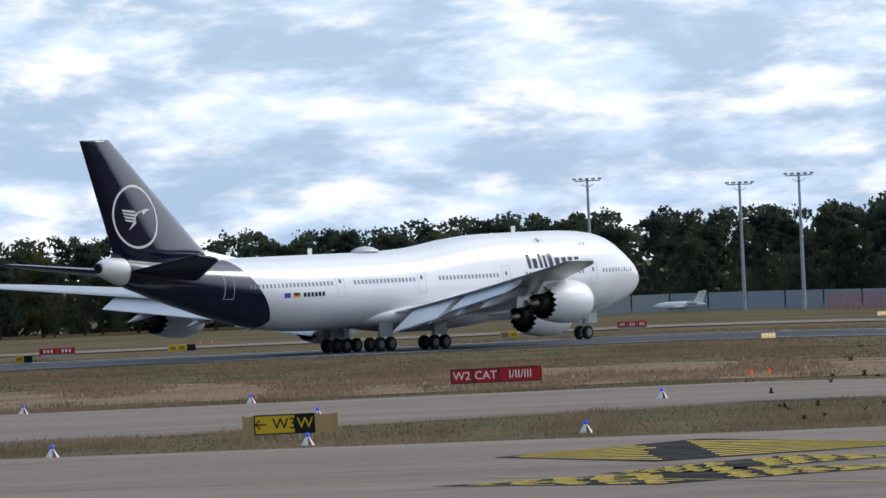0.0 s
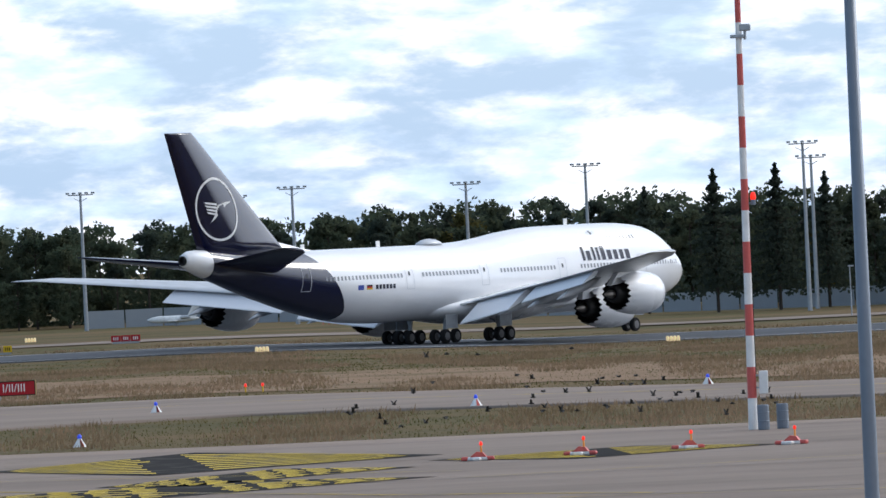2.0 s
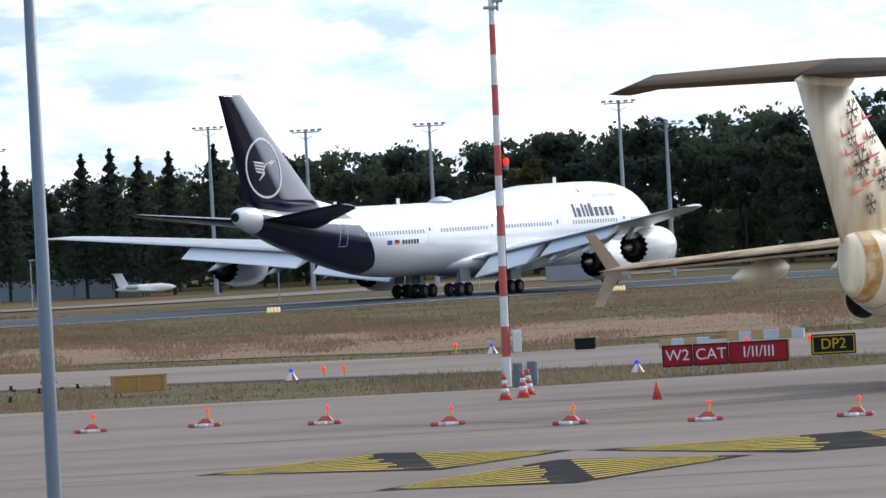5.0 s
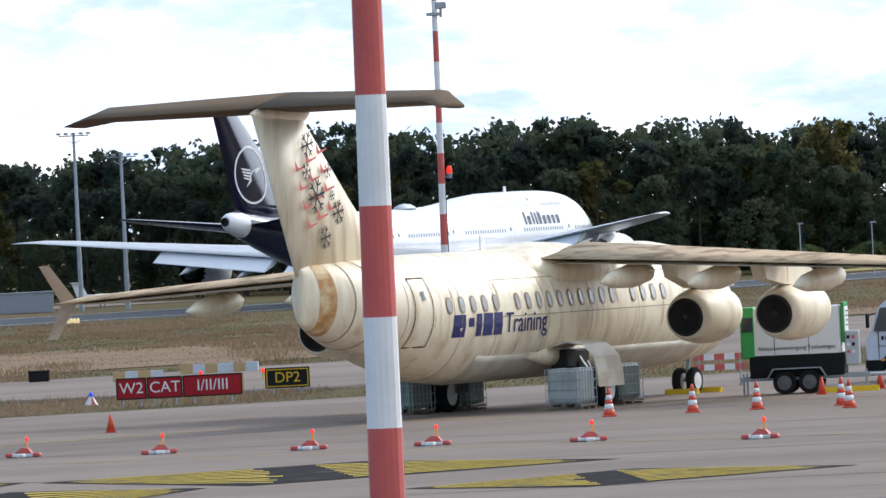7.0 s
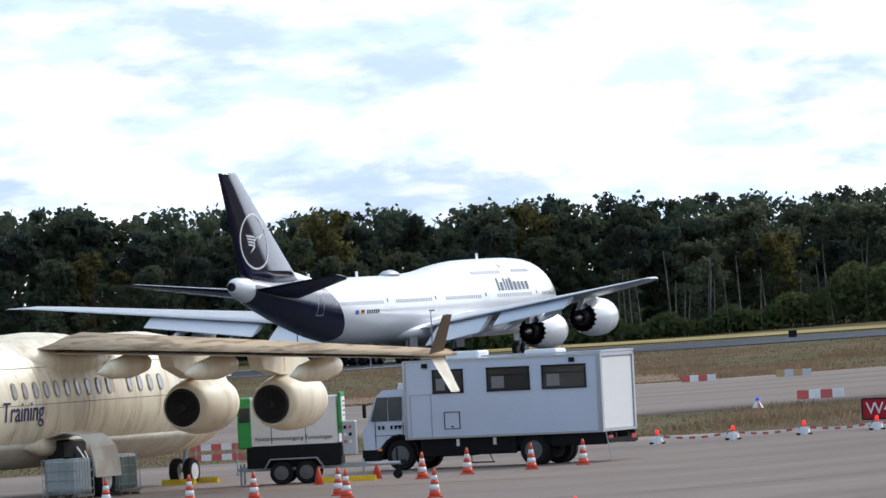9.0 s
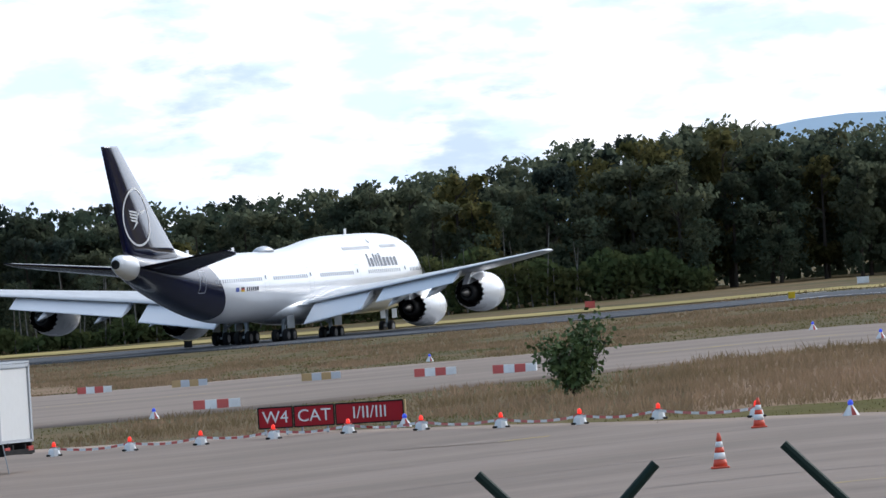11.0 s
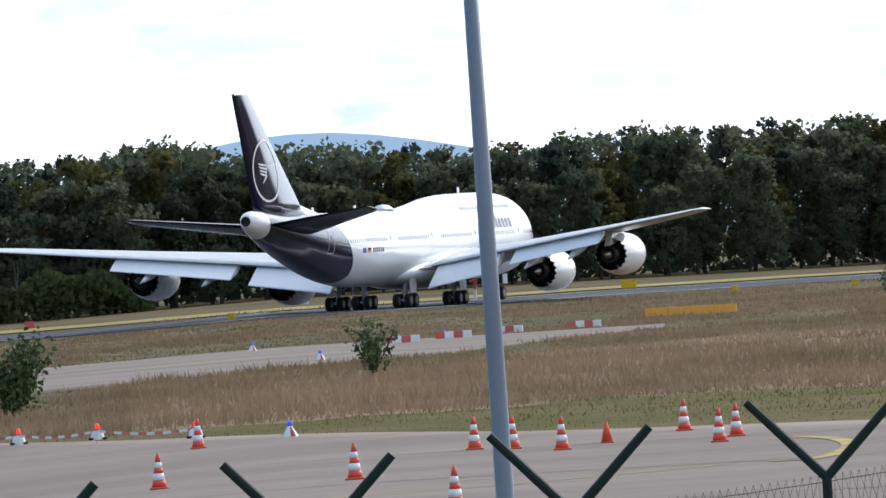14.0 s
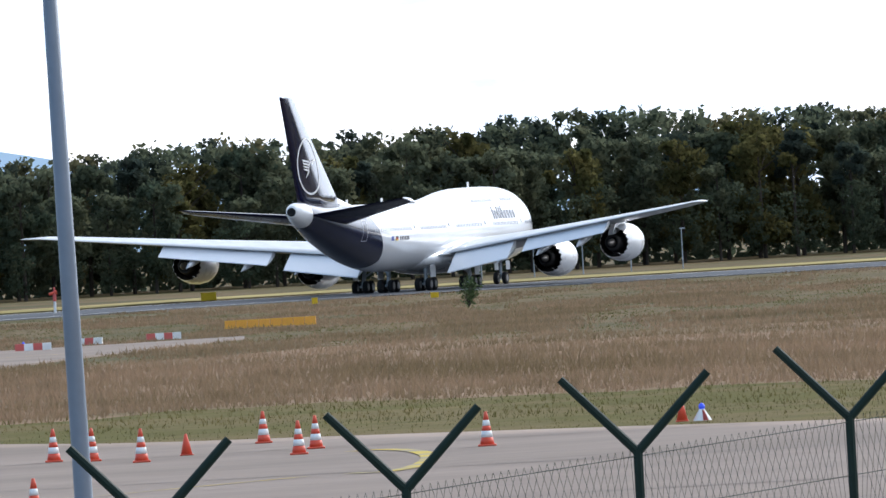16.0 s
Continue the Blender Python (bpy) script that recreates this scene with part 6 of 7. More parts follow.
LAMPS = ((0.0519, 253.4), (0.0626, 254), (0.0738, 255.5), (0.0846, 255), (0.0968, 255), (0.1087, 254.5), (0.1212, 250), (0.1340, 242), (0.1467, 236), (0.1608, 232.7), (0.1764, 229.6), (0.1893, 228), (0.2055, 225), (0.2234, 220), (0.2420, 217), (0.2561, 215))
lamp = build_lamp(stand(*LAMPS[0], turn=6))
for k, (az, d) in enumerate(LAMPS[1:]):
    copy_thing(lamp, stand(az, d, turn=(12, -8, 15, -4, 9)[k % 5]))
cable = [(az + (0.004 if k % 2 else -0.003), d + (0.9 if k % 2 else -0.5)) for k, (az, d) in enumerate(LAMPS)]
tagged(part("lamp_cable", ribbon([(0.046, 253)] + [q for pair in zip(LAMPS, cable) for q in pair], 0.05, 0.02, 6), M_BLACK), "black cable lying between the closure lamps", "cable")


def build_beacon(m):
    root = thing("barrier_beacon", m, "red-lit beacon on a small white stand", "warning lamp", "beacons along the taped barrier")
    part("stand", turned([(0.2, 0), (0.16, 0.2), (0.08, 0.26), (0.07, 0.3)], 8), M_WHITE, root, "white cone stand")
    part("foot", box(0, 0, 0.03, 0.5, 0.3, 0.06, 0.02), M_BLACK, root)
    part("lens", turned([(0.055, 0.3), (0.06, 0.34), (0.05, 0.41), (0.015, 0.44)], 12), M_REDLAMP, root, "glowing red lens")
    part("collar", turned([(0.12, 0.27), (0.12, 0.3)], 10), M_RED, root)
    return root


BEACONS = ((0.2654, 294), (0.2733, 292), (0.2807, 291), (0.2883, 289), (0.2961, 286), (0.3037, 279), (0.3120, 270), (0.3202, 263), (0.3284, 259), (0.3386, 249))
beacon = build_beacon(stand(*BEACONS[0]))
for az, d in BEACONS[1:]:
    copy_thing(beacon, stand(az, d))
for (a0, d0), (a1, d1) in zip(BEACONS, BEACONS[1:]):
    root = thing("barrier_tape", Matrix(), "red and white striped barrier tape near the ground", "barrier tape", "barrier tapes")
    for k in range(12):
        p, q = spot(a0 + (a1 - a0) * k / 12, d0 + (d1 - d0) * k / 12, 0.2 - 0.1 * math.sin(math.pi * k / 12)), spot(a0 + (a1 - a0) * (k + 1) / 12, d0 + (d1 - d0) * (k + 1) / 12, 0.2 - 0.1 * math.sin(math.pi * (k + 1) / 12))
        part("stripe", ([p, q, q + Vector((0, 0, 0.07)), p + Vector((0, 0, 0.07)), p + Vector((0, 0.004, 0)), q + Vector((0, 0.004, 0)), q + Vector((0, 0.004, 0.07)), p + Vector((0, 0.004, 0.07))], [(0, 1, 2, 3), (7, 6, 5, 4), (3, 2, 6, 7)]), M_RED if k % 2 else M_WHITE, root)


# ---- taxiway lights, runway lights ----
def build_edge_light(m):
    root = thing("taxiway_light", m, "blue-topped taxiway light on a red and white cone", "airfield light", "taxiway lights")
    part("skirt", turned([(0.22, 0), (0.06, 0.26)], 12), M_WHITE, root)
    for k in range(3):
        a = 2.1 * k + 0.9
        part("red_stripe", loft([[(r * math.cos(a + e), r * math.sin(a + e), z) for e in (-0.3, 0.3)] for r, z in ((0.226, 0.005), (0.068, 0.25))], False), M_RED, root)
    part("lens", turned([(0.06, 0.26), (0.075, 0.32), (0.05, 0.38), (0.01, 0.4)], 10), M_BLUELAMP, root, "blue lens")
    return root


LIGHTS = ((-0.0450, 297), (-0.0184, 298), (0.0106, 298), (-0.0172, 352), (0.0187, 363), (-0.0241, 408), (-0.0478, 407), (0.0520, 341), (0.0762, 371), (0.1180, 316), (0.3484, 241), (0.4351, 219), (0.3020, 287), (0.1540, 298), (0.1390, 352), (0.276, 352), (0.322, 372), (0.305, 505), (0.345, 470), (0.365, 480), (0.352, 400))
light = build_edge_light(stand(*LIGHTS[0]))
for az, d in LIGHTS[1:]:
    copy_thing(light, stand(az, d))


def build_red_light(m):
    root = thing("guard_light", m, "small red-orange guard light on a short stem", "airfield light", "guard lights")
    part("stem", tube((0, 0, 0), (0, 0, 0.26), 0.03, n=6), M_YELLOW, root)
    part("lens", turned([(0.05, 0.24), (0.065, 0.3), (0.05, 0.37), (0.01, 0.39)], 10), M_REDLAMP, root, "glowing lens")
    return root


red = build_red_light(stand(0.0281, 419))
for az, d in ((0.0299, 419), (0.1214, 317), (0.1235, 317), (0.1352, 358), (0.1415, 356), (-0.0291, 990), (-0.0279, 990), (0.172, 330), (0.1655, 331)):
    copy_thing(red, stand(az, d))


M_PALE = material("pale_lamp_glass", (0.85, 0.66, 0.36), 0.4, emit=0.35)


def build_precision(m):
    root = thing("runway_light_bar", m, "row of four pale runway marker lights", "airfield light", "runway light bars")
    for k in range(4):
        part("lamp", turned([(0.13, 0), (0.14, 0.3), (0.1, 0.42), (0.02, 0.45)], 8, Matrix.Translation((-0.45 + 0.3 * k, 0, 0))), M_PALE, root)
    return root


pl = build_precision(stand(0.0300, 806))
for az, d in ((0.0728, 800), (0.1165, 830), (0.1525, 850), (0.006, 1010), (0.042, 1010)):
    copy_thing(pl, stand(az, d))
for n, (az, d, h, w, mat) in enumerate(((0.3845, 940, 0.75, 1.5, M_YELLOW), (0.3955, 836, 0.5, 0.5, M_YELLOW), (0.343, 838, 0.5, 0.6, M_YELLOW), (0.408, 845, 0.4, 0.7, M_YELLOW), (0.3505, 960, 0.6, 1.2, M_WHITE), (0.28, 930, 0.6, 0.8, M_BLACK), (0.322, 960, 0.7, 1.0, M_RED), (0.415, 1020, 0.7, 0.4, M_WHITE))):
    root = thing("airfield_box", stand(az, d), "small painted equipment box beside the runway", "equipment box", "equipment boxes")
    part("housing", box(0, 0, h / 2, w, 0.5, h, 0.04), mat, root)
    part("lid", box(0, 0, h + 0.03, w + 0.06, 0.56, 0.06, 0.01), mat, root)


# ---- barrier blocks ----
def build_block(m, faded):
    root = thing("barrier_block", m, "faded grey-pink barrier block on the taxiway" if faded else "red and white barrier block on the taxiway", "barrier", "barrier blocks")
    for k in range(4):
        mat = (M_GREYPAINT if k % 2 else M_BEIGE) if faded else (M_WHITE if k % 2 else M_RED)
        part("segment", loft([[(-0.9 + 0.45 * k + e, -0.2, 0), (-0.9 + 0.45 * k + e, 0.2, 0), (-0.9 + 0.45 * k + e, 0.16, 0.34), (-0.9 + 0.45 * k + e, -0.16, 0.34)] for e in (0.0, 0.445)]), mat, root)
    return root


BLOCKS = ((0.2700, 500, 0), (0.2826, 366, 0), (0.2799, 484, 1), (0.2936, 445, 1), (0.3055, 410, 0), (0.3138, 392, 0), (0.3605, 462, 0), (0.3660, 474, 0), (0.3714, 492, 0), (0.3796, 500, 0), (0.166, 352, 1), (0.169, 352, 1), (0.186, 358, 1), (0.159, 341, 1))
blk = [build_block(stand(*BLOCKS[0][:2]), False), build_block(stand(*BLOCKS[2][:2]), True)]
for k, (az, d, f) in enumerate(BLOCKS):
    if k not in (0, 2):
        copy_thing(blk[f], stand(az, d, turn=(k % 3 - 1) * 6))
M_BARRIER = material("orange_yellow_plastic", (0.75, 0.33, 0.03), 0.6, vary=0.15, scale=1.5, fine=8)
root = thing("yellow_barrier", stand(0.3908, 568, 4), "long yellow barrier of joined plastic sections on the grass", "barrier")
for k in range(8):
    part("section", loft([[(-2.72 + 0.68 * k + e, -0.25, 0), (-2.72 + 0.68 * k + e, 0.25, 0), (-2.72 + 0.68 * k + e, 0.14, 0.5), (-2.72 + 0.68 * k + e, -0.14, 0.5)] for e in (0.0, 0.64)]), M_BARRIER, root)
root = thing("site_box", stand(0.1487, 345, 0), "black equipment box on the taxiway edge", "equipment box")
part("case", box(0, 0, 0.25, 0.75, 0.5, 0.36, 0.03), M_BLACK, root)
part("lid", box(0, 0, 0.45, 0.8, 0.55, 0.05, 0.01), M_BLACK, root)


# ---- masts ----
def build_striped(m, label, tall, r, band, start_white, lean, extras):
    root = thing("striped_mast", m @ Matrix.Rotation(radians(lean), 4, "Y"), label, "mast", "striped masts")
    n = int(tall / band)
    for k in range(n):
        z0, z1 = k * band, (k + 1) * band
        f0, f1 = 1 - 0.45 * z0 / tall, 1 - 0.45 * z1 / tall
        part("band", tube((0, 0, z0), (0, 0, z1), r * f0, r * f1, 16), M_WHITE if (k % 2 == 0) == start_white else M_RED, root, smooth=False)
    if extras:
        part("cabinet", box(0.34, 0, 1.35, 0.26, 0.3, 0.66, 0.02), M_WHITE, root, "white cabinet")
        part("bracket", join(box(0.16, 0, 1.2, 0.12, 0.05, 0.05), box(0.16, 0, 1.55, 0.12, 0.05, 0.05)), M_STEEL, root)
        lampn = part("obstacle_light", join(tube((0.08, 0, 6.5), (0.3, 0, 6.5), 0.03, n=6), tube((0.24, 0, 6.45), (0.24, 0, 6.6), 0.07, n=8)), M_BLUEGREY, root)
        part("lens", turned([(0.075, 0), (0.085, 0.1), (0.06, 0.2), (0.01, 0.22)], 10, Matrix.Translation((0.24, 0, 6.6))), M_REDLAMP, lampn, "glowing red lens")
        part("camera_head", join(box(0.18, 0, 11.55, 0.34, 0.2, 0.2, 0.03), box(-0.05, 0, 11.3, 0.4, 0.3, 0.1, 0.02), tube((0.18, 0, 11.2), (0.18, 0, 11.5), 0.04, n=6)), M_STEEL, root)
        part("conduit", tube((0.13, -0.02, 1.6), (0.1, -0.02, 6.3), 0.018, n=5), M_BLACK, root)
    return root


build_striped(stand(0.0807, 276), "red and white striped camera mast at the apron's edge", 14.4, 0.135, 0.9, True, 0.6, True)
build_striped(stand(0.1404, 286), "red and white striped camera mast at the apron's edge", 14.4, 0.135, 0.9, True, 0.6, True)
build_striped(stand(0.1914, 283), "red and white striped camera mast behind the parked jet", 14.4, 0.125, 0.9, True, 0.35, True)
near = spot(0.1838, 50)
build_striped(Matrix.Translation(near) @ Matrix.Rotation(-0.1838, 4, "Z"), "close red and white striped pole", 9.2, 0.118, 0.579, True, 0.35, False)


def build_barrel(m):
    root = thing("barrel", m, "blue-grey metal barrel beside the mast", "barrel", "barrels by the masts")
    part("drum", turned([(0.16, 0), (0.17, 0.03), (0.17, 0.68), (0.16, 0.72), (0.01, 0.72)], 16), M_BLUEGREY, root)
    for z in (0.25, 0.5):
        part("rib", turned([(0.17, z - 0.02), (0.18, z), (0.17, z + 0.02)], 16), M_BLUEGREY, root)
    return root


bar = build_barrel(stand(0.0818, 275))
for az, d in ((0.0838, 275.5), (0.1416, 285), (0.1431, 286.5)):
    copy_thing(bar, stand(az, d))


def lamp_post(az, d, lean, r, label):
    root = thing("lamp_post", stand(az, d) @ Matrix.Rotation(radians(lean), 4, "Y"), label, "lamp post", "near lamp posts")
    part("column", loft([[(r * f * math.cos(2 * math.pi * k / 14), r * f * math.sin(2 * math.pi * k / 14), z) for k in range(14)] for f, z in ((1.35, 0), (1.3, 1.2), (1.1, 1.25), (1, 4), (0.72, 9))]), M_BLUEGREY, root, "tapered grey column", True)
    part("door", box(0, -r * 1.32, 0.8, 0.1, 0.02, 0.4), M_STEEL, root)
    part("arm", tube((0, 0, 8.9), (0.9, 0, 9.2), 0.035, n=8), M_BLUEGREY, root)
    part("lantern", box(1.2, 0, 9.22, 0.7, 0.26, 0.12, 0.05), M_BLUEGREY, root)


lamp_post(0.0926, 85, 0.15, 0.064, "slim blue-grey lamp post close to the camera")
lamp_post(0.3707, 85, -0.65, 0.078, "slim blue-grey lamp post close to the camera")


def build_floodmast(tall, arms, label):
    root = thing("floodlight_mast", pose(0, 0, 0), label, "light mast", "far floodlight masts")
    part("pole", tube((0, 0, 0), (0, 0, tall), 0.26, 0.14, 8), M_STEEL, root)
    part("crossbar", join(tube((-arms, 0, tall - 0.1), (arms, 0, tall - 0.1), 0.07, n=6), tube((-arms * 0.5, 0, tall - 0.5), (0, 0, tall - 0.9), 0.04, n=5), tube((arms * 0.5, 0, tall - 0.5), (0, 0, tall - 0.9), 0.04, n=5)), M_STEEL, root)
    for k in range(5):
        part("floodlight", box(-arms + arms * k / 2, -0.15, tall + 0.12, 0.42, 0.4, 0.22, 0.04), M_STEEL, root)
    return root


MASTS = ((0.0119, 1130, 16.1), (0.0277, 1120, 14.9), (0.0339, 1100, 15.6), (0.0520, 1060, 15.3), (0.0645, 1060, 16.9), (0.0872, 1040, 18.2), (0.1107, 1030, 17.8), (0.1208, 1010, 16.8), (0.1337, 1000, 16.7), (0.1535, 960, 17.6), (0.1583, 950, 15.2), (0.088, 1062, 16.8))
for k, (az, d, h) in enumerate(MASTS):
    fm = build_floodmast(h, 1.5, "tall grey floodlight mast before the forest")
    fm.matrix_basis = stand(az, d, turn=(8, -12, 4)[k % 3])
for az, d, h in ((0.1295, 930, 5.2), (0.138, 930, 5.4), (0.1172, 930, 5.2), (0.0915, 960, 5), (0.2285, 930, 5.5), (0.236, 935, 5.2), (0.2425, 935, 5), (0.253, 960, 4.6), (0.256, 960, 4.6), (0.413, 1050, 4.5), (0.4185, 1050, 4.4), (0.4236, 1050, 4.4), (0.4286, 1050, 4.5), (0.434, 1050, 4.4)):
    root = thing("small_light_pole", stand(az, d), "short grey light pole beyond the runway", "light pole", "short light poles")
    part("pole", tube((0, 0, 0), (0, 0, h), 0.07, 0.05, 6), M_STEEL, root)
    part("head", box(0.1, 0, h, 0.6, 0.25, 0.14, 0.03), M_STEEL, root)

# wind indicator
root = thing("wind_indicator", stand(0.3685, 880), "orange and white wind indicator on a short post", "wind indicator")
part("post", tube((0, 0, 0), (0, 0, 1.1), 0.12, n=8), M_WHITE, root)
part("body", tube((0, 0, 1.1), (0, 0, 2.0), 0.16, n=8), M_RED, root)
part("sleeve", tube((-0.5, 0, 1.75), (0.25, 0, 1.95), 0.12, 0.2, 8), M_ORANGE, root)
part("top_lamp", tube((0, 0, 2.0), (0, 0, 2.4), 0.09, n=8), M_RED, root)

# ---- far wall, small parked jets, red fence ----
root = thing("perimeter_wall", Matrix(), "long pale grey wall before the forest", "wall", kind="structure")
for k in range(44):
    az = -0.06 + 0.004 * k
    if 0.1 < az:
        break
    if az < 0.012:
        continue
    p, q = spot(az, tree_line(az) - 22), spot(az + 0.00385, tree_line(az + 0.004) - 22)
    part("wall_panel", loft([[p + Vector((0, s, -0.1)), q + Vector((0, s, -0.1)), q + Vector((0, s, 2.1)), p + Vector((0, s, 2.1))] for s in (0, 0.2)]), M_WALL, root)


def small_jet(m):
    root = thing("small_jet", m, "small white T-tail business jet parked far off", "airplane", "small jets")
    part("fuselage", turned([(0.05, 0), (0.6, 1.2), (0.85, 3), (0.85, 8), (0.45, 11.5), (0.1, 12.5)], 12, Matrix.Translation((6, 0, 1.7)) @ Matrix.Rotation(radians(-90), 4, "Y")), M_WHITE, root, smooth=True)
    part("fin", loft([[(-3.6 - z * 0.55, s, 2.2 + z), (-5.9 - z * 0.35, s, 2.2 + z)] + [(-5.9 - z * 0.35, s + 0.1, 2.2 + z), (-3.6 - z * 0.55, s + 0.1, 2.2 + z)] for z, s in ((0, -0.05), (2.6, -0.05))]), M_WHITE, root)
    part("tailplane", box(-6.0, 0, 4.8, 1.1, 4.6, 0.12, 0.03), M_WHITE, root)
    part("wing", box(-0.5, 0, 1.3, 2.2, 13, 0.2, 0.05), M_WHITE, root)
    for s in (-1, 1):
        part("engine", turned([(0.3, 0), (0.42, 0.5), (0.4, 1.8), (0.25, 2.4)], 10, Matrix.Translation((-2.2, s * 1.3, 2.1)) @ Matrix.Rotation(radians(-90), 4, "Y")), M_GREYPAINT, root)
        part("leg", tube((-1, s * 1.5, 0), (-1, s * 1.5, 1.2), 0.12, n=6), M_STEEL, root)
    return root


jet = small_jet(stand(0.0208, 1140, 8) @ Matrix.Rotation(radians(180), 4, "Z") @ Matrix.Diagonal((0.5, 0.5, 0.5, 1)))
for az, d, turn in ((0.1035, 1050, -15), (0.1562, 985, -15)):
    copy_thing(jet, stand(az, d, turn) @ Matrix.Diagonal((1.1, 1.1, 1.1, 1)))
root = thing("site_hut", stand(0.1478, 965), "pale grey flat container hut far off", "hut")
part("hut_body", box(0, 0, 1.0, 5.4, 2.4, 2.0, 0.05), M_WALL, root)
part("hut_roof", box(0, 0, 2.05, 5.6, 2.6, 0.12, 0.02), M_STEEL, root)
root = thing("red_fence", Matrix(), "rusty red lattice fence beyond the runway", "fence")
for k in range(14):
    az = 0.0365 + 0.0006 * k
    part("upright", tube(spot(az, 1080), spot(az, 1080, 2.0), 0.05, n=5), M_RED, root)
for z in (0.3, 0.7, 1.1, 1.5, 1.9):
    part("rail", tube(spot(0.0365, 1080, z), spot(0.0443, 1080, z), 0.04, n=5), M_RED, root)
far_taxi = [(-0.1 + 0.02 * k, runway_middle(-0.1 + 0.02 * k) + 120) for k in range(14)]
tagged(part("far_taxiway", ribbon(far_taxi, 26, 0.03, 4), M_CONC, smooth=True), "pale concrete taxiway beyond the runway", "taxiway", kind="structure")
# the pale colour stands for sun falling on the grass beyond the runway
tagged(strip("straw_strip", lambda a: runway_middle(a) + 52, lambda a: runway_middle(a) + 88, 3, 0.03, material("sunlit_far_grass", (0.40, 0.31, 0.13), 0.95, spec=0.05, vary=0.25, scale=0.05, fine=0.6, second=(0.22, 0.19, 0.07), amount=0.8), [q for q in VIEW if q > 0.22]), "grass beyond the runway, its sunlit look put into the pale colour", "grass")
# distant hills
hv = []
for k in range(41):
    az = 0.26 + 0.0045 * k
    tan = 0.0035 + 0.0071 * math.exp(-((az - 0.352) / 0.032) ** 2) + 0.0004 * math.sin(az * 130)
    for t in (-0.01, tan):
        hv.append((4300 * math.sin(az), 4300 * math.cos(az), 5.4 + 4300 * t))
# the haze is put into the pale blue colour and a slight emission
M_HILL = material("haze_tinted_hill", (0.36, 0.50, 0.66), 1.0, vary=0.05, scale=0.003, fine=0.03, emit=0.42)
tagged(part("backdrop_hills", (hv, [(2 * k, 2 * k + 2, 2 * k + 3, 2 * k + 1) for k in range(40)]), M_HILL), "pale blue wooded hill range, haze put into its colour", "hills", kind="structure")

# ---- bushes ----
def bush(m, tall, wide, count, mat, label):
    root = thing("bush", m, label, "bush", "bushes on the airfield")
    pts, size, stems = [], [], []
    for k in range(16):
        a, u = rng.uniform(0, 6.28), rng.uniform(0.2, 1)
        tip = Vector((wide / 2 * u * math.cos(a), wide / 2 * u * math.sin(a), tall * rng.uniform(0.55, 1)))
        stems.append(tube((0, 0, 0), tip, 0.03, 0.008, 5))
        for j in range(count // 16):
            f = rng.uniform(0.25, 1.05)
            q = tip * f + Vector(rng.normal(size=3)) * 0.16 * wide / 2
            pts.append((q.x, q.y, max(q.z, 0.05)))
            size.append(rng.uniform(0.05, 0.14))
    part("branches", join(*stems), M_BARK, root)
    part("foliage", leaf_cards(np.array(pts), size), mat, root)


M_BUSH = material("fresh_green_leaves", (0.085, 0.125, 0.035), 0.8, vary=0.35, scale=1.5, fine=8, second=(0.035, 0.06, 0.02), amount=0.8)
bush(stand(0.3199, 310), 2.5, 2.5, 2600, M_BUSH, "leafy green bush on the dry grass strip")
bush(stand(0.3575, 338), 1.9, 2.0, 700, M_BUSH, "thin light green bush on the dry grass strip")
bush(stand(0.4115, 700), 2.2, 2.4, 700, M_BUSH, "thin light green bush in tall grass")

# ---- perimeter fence: posts with forked heads, wires and mesh ----
root = thing("perimeter_fence", Matrix(), "dark green wire fence with forked post heads close to the camera", "fence")
heads, feet = [], []
for az, d, drop in ((0.3185, 57, 0.0335), (0.35, 60, 0.0318), (0.3774, 63.5, 0.0299), (0.4039, 66.5, 0.02756), (0.4282, 69, 0.02498), (0.4504, 72, 0.02268), (0.471, 75, 0.0206)):
    top = 5.4 - d * drop
    foot = spot(az, d)
    head = Vector((foot.x, foot.y, top))
    side = Vector((math.cos(az), -math.sin(az), 0))
    post = part("post", tube(foot, head, 0.036, n=8), M_DARKGREEN, root)
    tips = []
    for s in (-1, 1):
        tip = head + side * s * 0.53 + Vector((0, 0, 0.53))
        part("arm", tube(head - Vector((0, 0, 0.02)), tip, 0.034, 0.03, 8), M_DARKGREEN, post)
        tips.append(tip)
    heads.append((head, tips))
    feet.append(foot)
for (h0, t0), (h1, t1), f0, f1 in zip(heads, heads[1:], feet, feet[1:]):
    for s in (0.0, 0.4, 0.9):
        part("top_wire", tube(h0 - Vector((0, 0, 0.05 + s)), h1 - Vector((0, 0, 0.05 + s)), 0.003, n=4), M_DARKGREEN, root)
    mesh = []
    n = 30
    for k in range(n):
        p, q = h0.lerp(h1, k / n), h0.lerp(h1, min(1, (k + 8) / n))
        mesh.append(tube(p, q - Vector((0, 0, 1.6)), 0.0016, n=3))
        p, q = h0.lerp(h1, k / n), h0.lerp(h1, max(0, (k - 8) / n))
        mesh.append(tube(p, q - Vector((0, 0, 1.6)), 0.0016, n=3))
    tagged(part("wire_mesh", join(*mesh), M_DARKGREEN, root), kind="stuff")


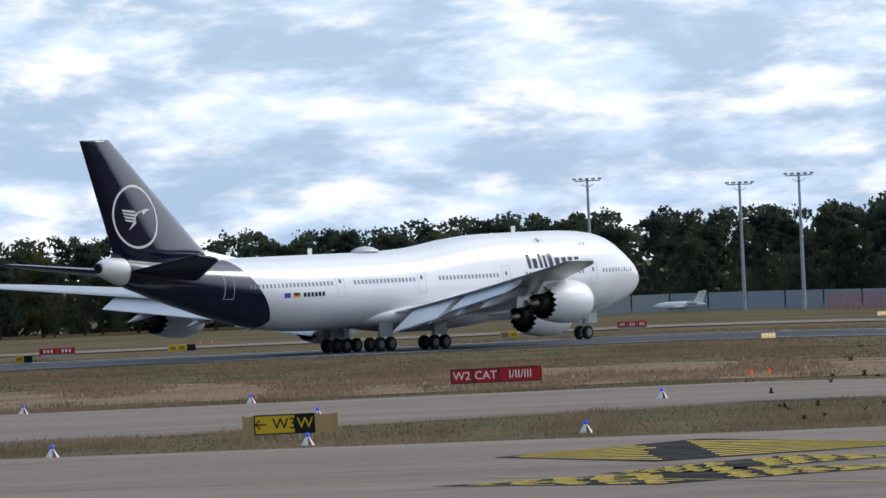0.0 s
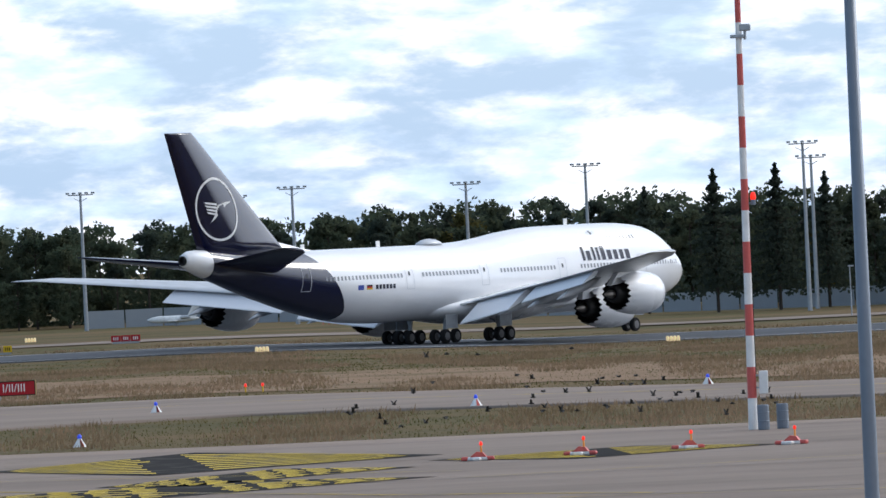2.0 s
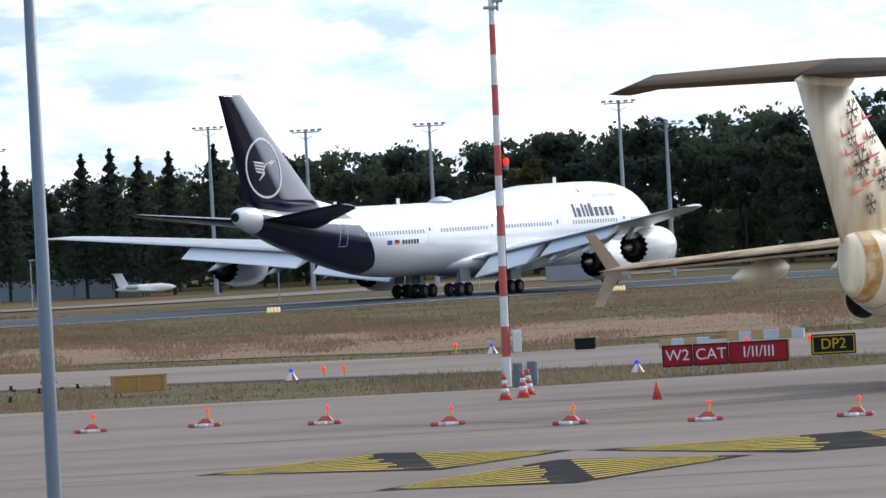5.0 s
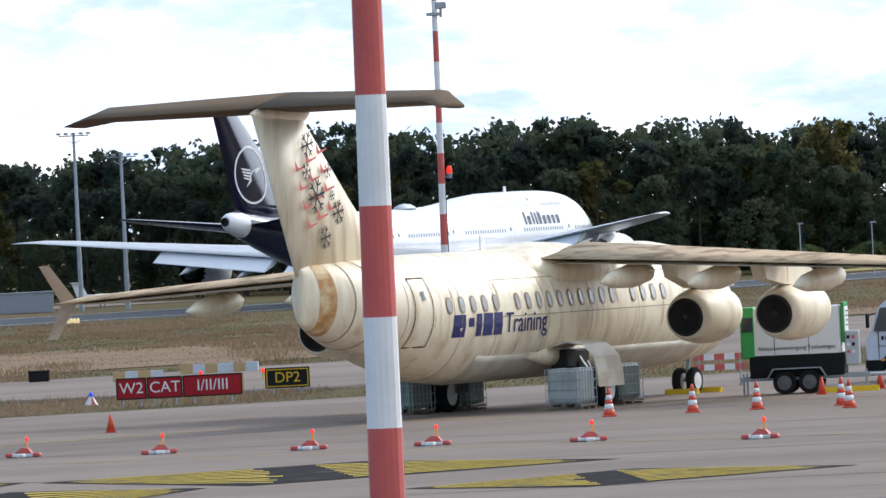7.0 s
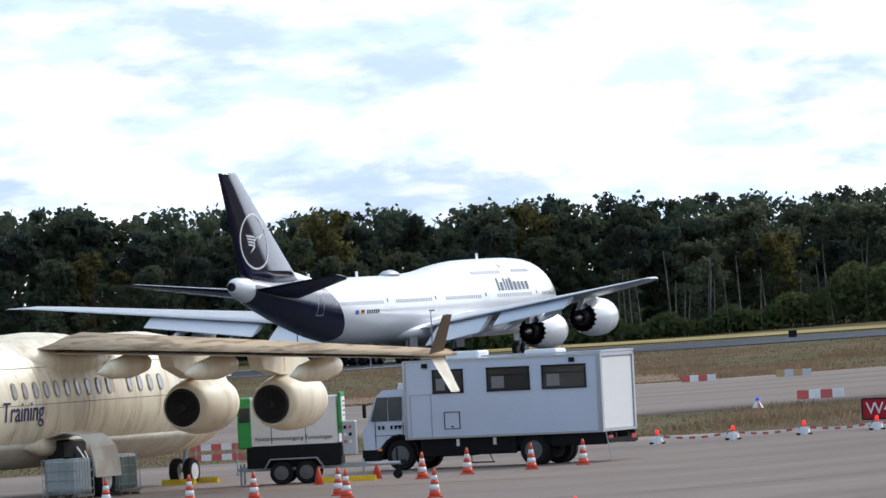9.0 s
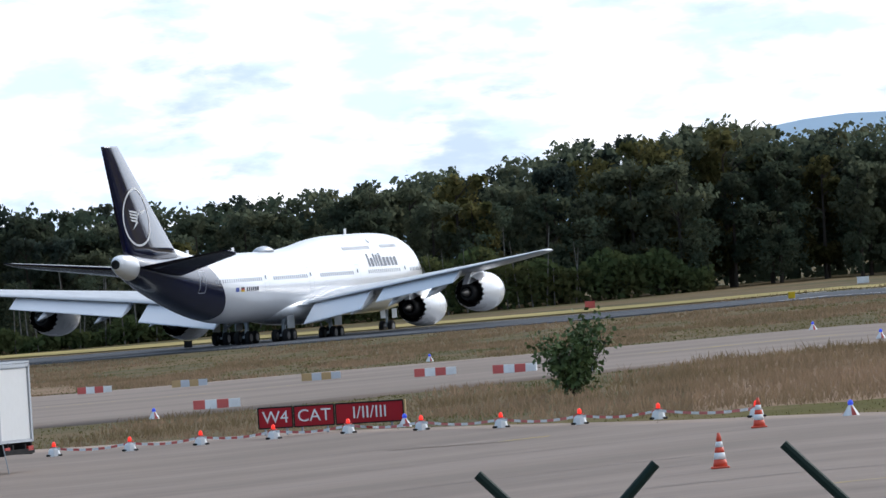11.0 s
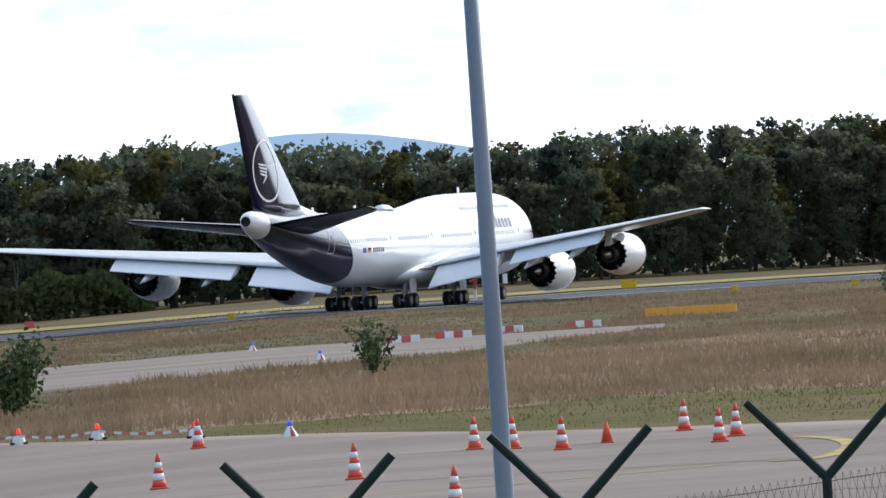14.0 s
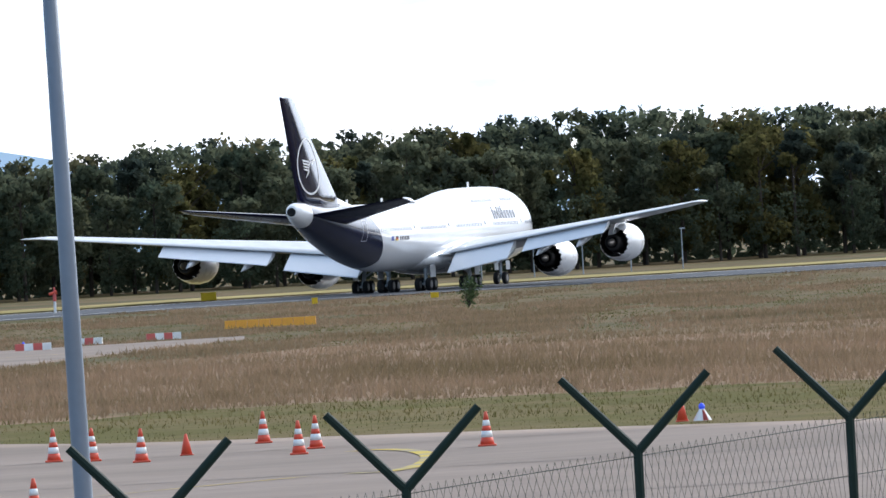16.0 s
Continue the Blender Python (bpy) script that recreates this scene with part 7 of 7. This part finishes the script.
# ---- grass tufts ----
def tufts(name, mat, count, seed, pick, label, low, high):
    g = np.random.default_rng(seed)
    v, f, n = [], [], 0
    while n < count:
        az = g.uniform(-0.07, 0.475)
        d = 205 + 700 * g.random() ** 1.7
        if not pick(az, d, g):
            continue
        p = spot(az, d, -0.08)
        h = g.uniform(low, high) * (1 + 0.7 * ease((az - 0.29) / 0.05) * (d < edge_apron(az) + 130) * (d > edge_apron(az) + 14))
        for b in range(5):
            o = Vector((g.normal() * 0.5, g.normal() * 0.5, 0))
            w = g.uniform(0.012, 0.04) * (d / 300)
            lean = Vector((g.normal() * 0.35, g.normal() * 0.35, 1)) * h * g.uniform(0.5, 1.1)
            t = g.uniform(0, 6.28)
            e = Vector((math.cos(t) * w, math.sin(t) * w, 0))
            k = len(v)
            v += [p + o - e, p + o + e, p + o + lean]
            f.append((k, k + 1, k + 2))
        n += 1
    ob = part(name, (v, f), mat)
    return tagged(ob, label, "grass", kind="stuff")


def on_grass(a, d):
    if edge_apron(a) + 0.4 < d < (edge_taxi_near(a) - 0.4 if a < 0.395 else 2000):
        return abs(d - runway_middle(a)) > 38
    return d > edge_taxi_far(a) + 0.4 and abs(d - runway_middle(a)) > 38


def dry(a, d, g):
    if a > 0.325 and verge_end(a) < d < tan_end(a):
        return on_grass(a, d)
    patch = noise.noise(Vector((a * 90, d * 0.012, 0.3)))
    return on_grass(a, d) and patch > -0.05 and d > verge_end(a)


def lush(a, d, g):
    if a > 0.325 and verge_end(a) < d < tan_end(a):
        return False
    patch = noise.noise(Vector((a * 90, d * 0.012, 0.3)))
    return on_grass(a, d) and (patch < 0.05 or d < verge_end(a))


tufts("dry_grass_tufts", M_DRY, 62000, 3, dry, "tall tan dried grass on the airfield", 0.14, 0.34)
tufts("green_grass_tufts", M_GREEN, 26000, 4, lush, "short green-brown grass on the airfield", 0.05, 0.13)


# ---- birds over the grass strip ----
def build_bird(k):
    root = thing("bird", Matrix(), "small dark bird flying low over the grass", "bird", "flock of birds")
    part("body", turned([(0.004, -0.09), (0.02, -0.04), (0.03, 0.02), (0.02, 0.07), (0.004, 0.1)], 6, Matrix.Rotation(radians(90), 4, "Y")), M_SOOT, root)
    up = (0.12, -0.06, 0.05, 0.16)[k % 4]
    for s in (-1, 1):
        part("wing", ([(0.04, s * 0.015, 0.01), (-0.04, s * 0.015, 0.01), (-0.03, s * 0.13, up), (0.01, s * 0.16, up), (0.035, s * 0.08, up * 0.7)], [(0, 1, 2, 3, 4)]), M_SOOT, root)
    return root


BIRDS = [build_bird(0), build_bird(1), build_bird(2), build_bird(3)]
for k in range(56):
    BIRDS.append(copy_thing(BIRDS[k % 4], Matrix()))


def motions():
    """Everything that moves."""
    rows = []
    for t, az, d, head in JUMBO_ROWS:
        x, y = d * math.sin(az), d * math.cos(az)
        rows.append((t, Matrix.Translation((x, y, height(x, y))) @ Matrix.Rotation(radians(90 - head), 4, "Z")))
    walk(jumbo, rows)
    # the flock lifts off the grass strip and drifts along it
    g = random.Random(11)
    for bird in BIRDS:
        u, w = g.random(), g.gauss(0, 1)
        az, d = 0.030 + 0.046 * u, 292 + 14 * g.random() + 6 * w
        lift, heading = 0.2 + 2.4 * g.random() ** 1.5 * math.sin(3.14 * min(u + 0.1, 1)), g.uniform(-40, 40)
        drift, sway = 0.0032 + 0.0014 * g.random(), g.uniform(0, 6.28)
        walk(bird, [(t, Matrix.Translation(spot(az + drift * t, d + 1.5 * t / 4, lift * (0.75 + 0.25 * math.sin(sway + 1.3 * t)) + 0.2)) @ Matrix.Rotation(radians(heading + 10 * math.sin(sway + t)), 4, "Z")) for t in (0, 1, 2, 3, 4, 5, 7, 10, 13, 16)])


motions()
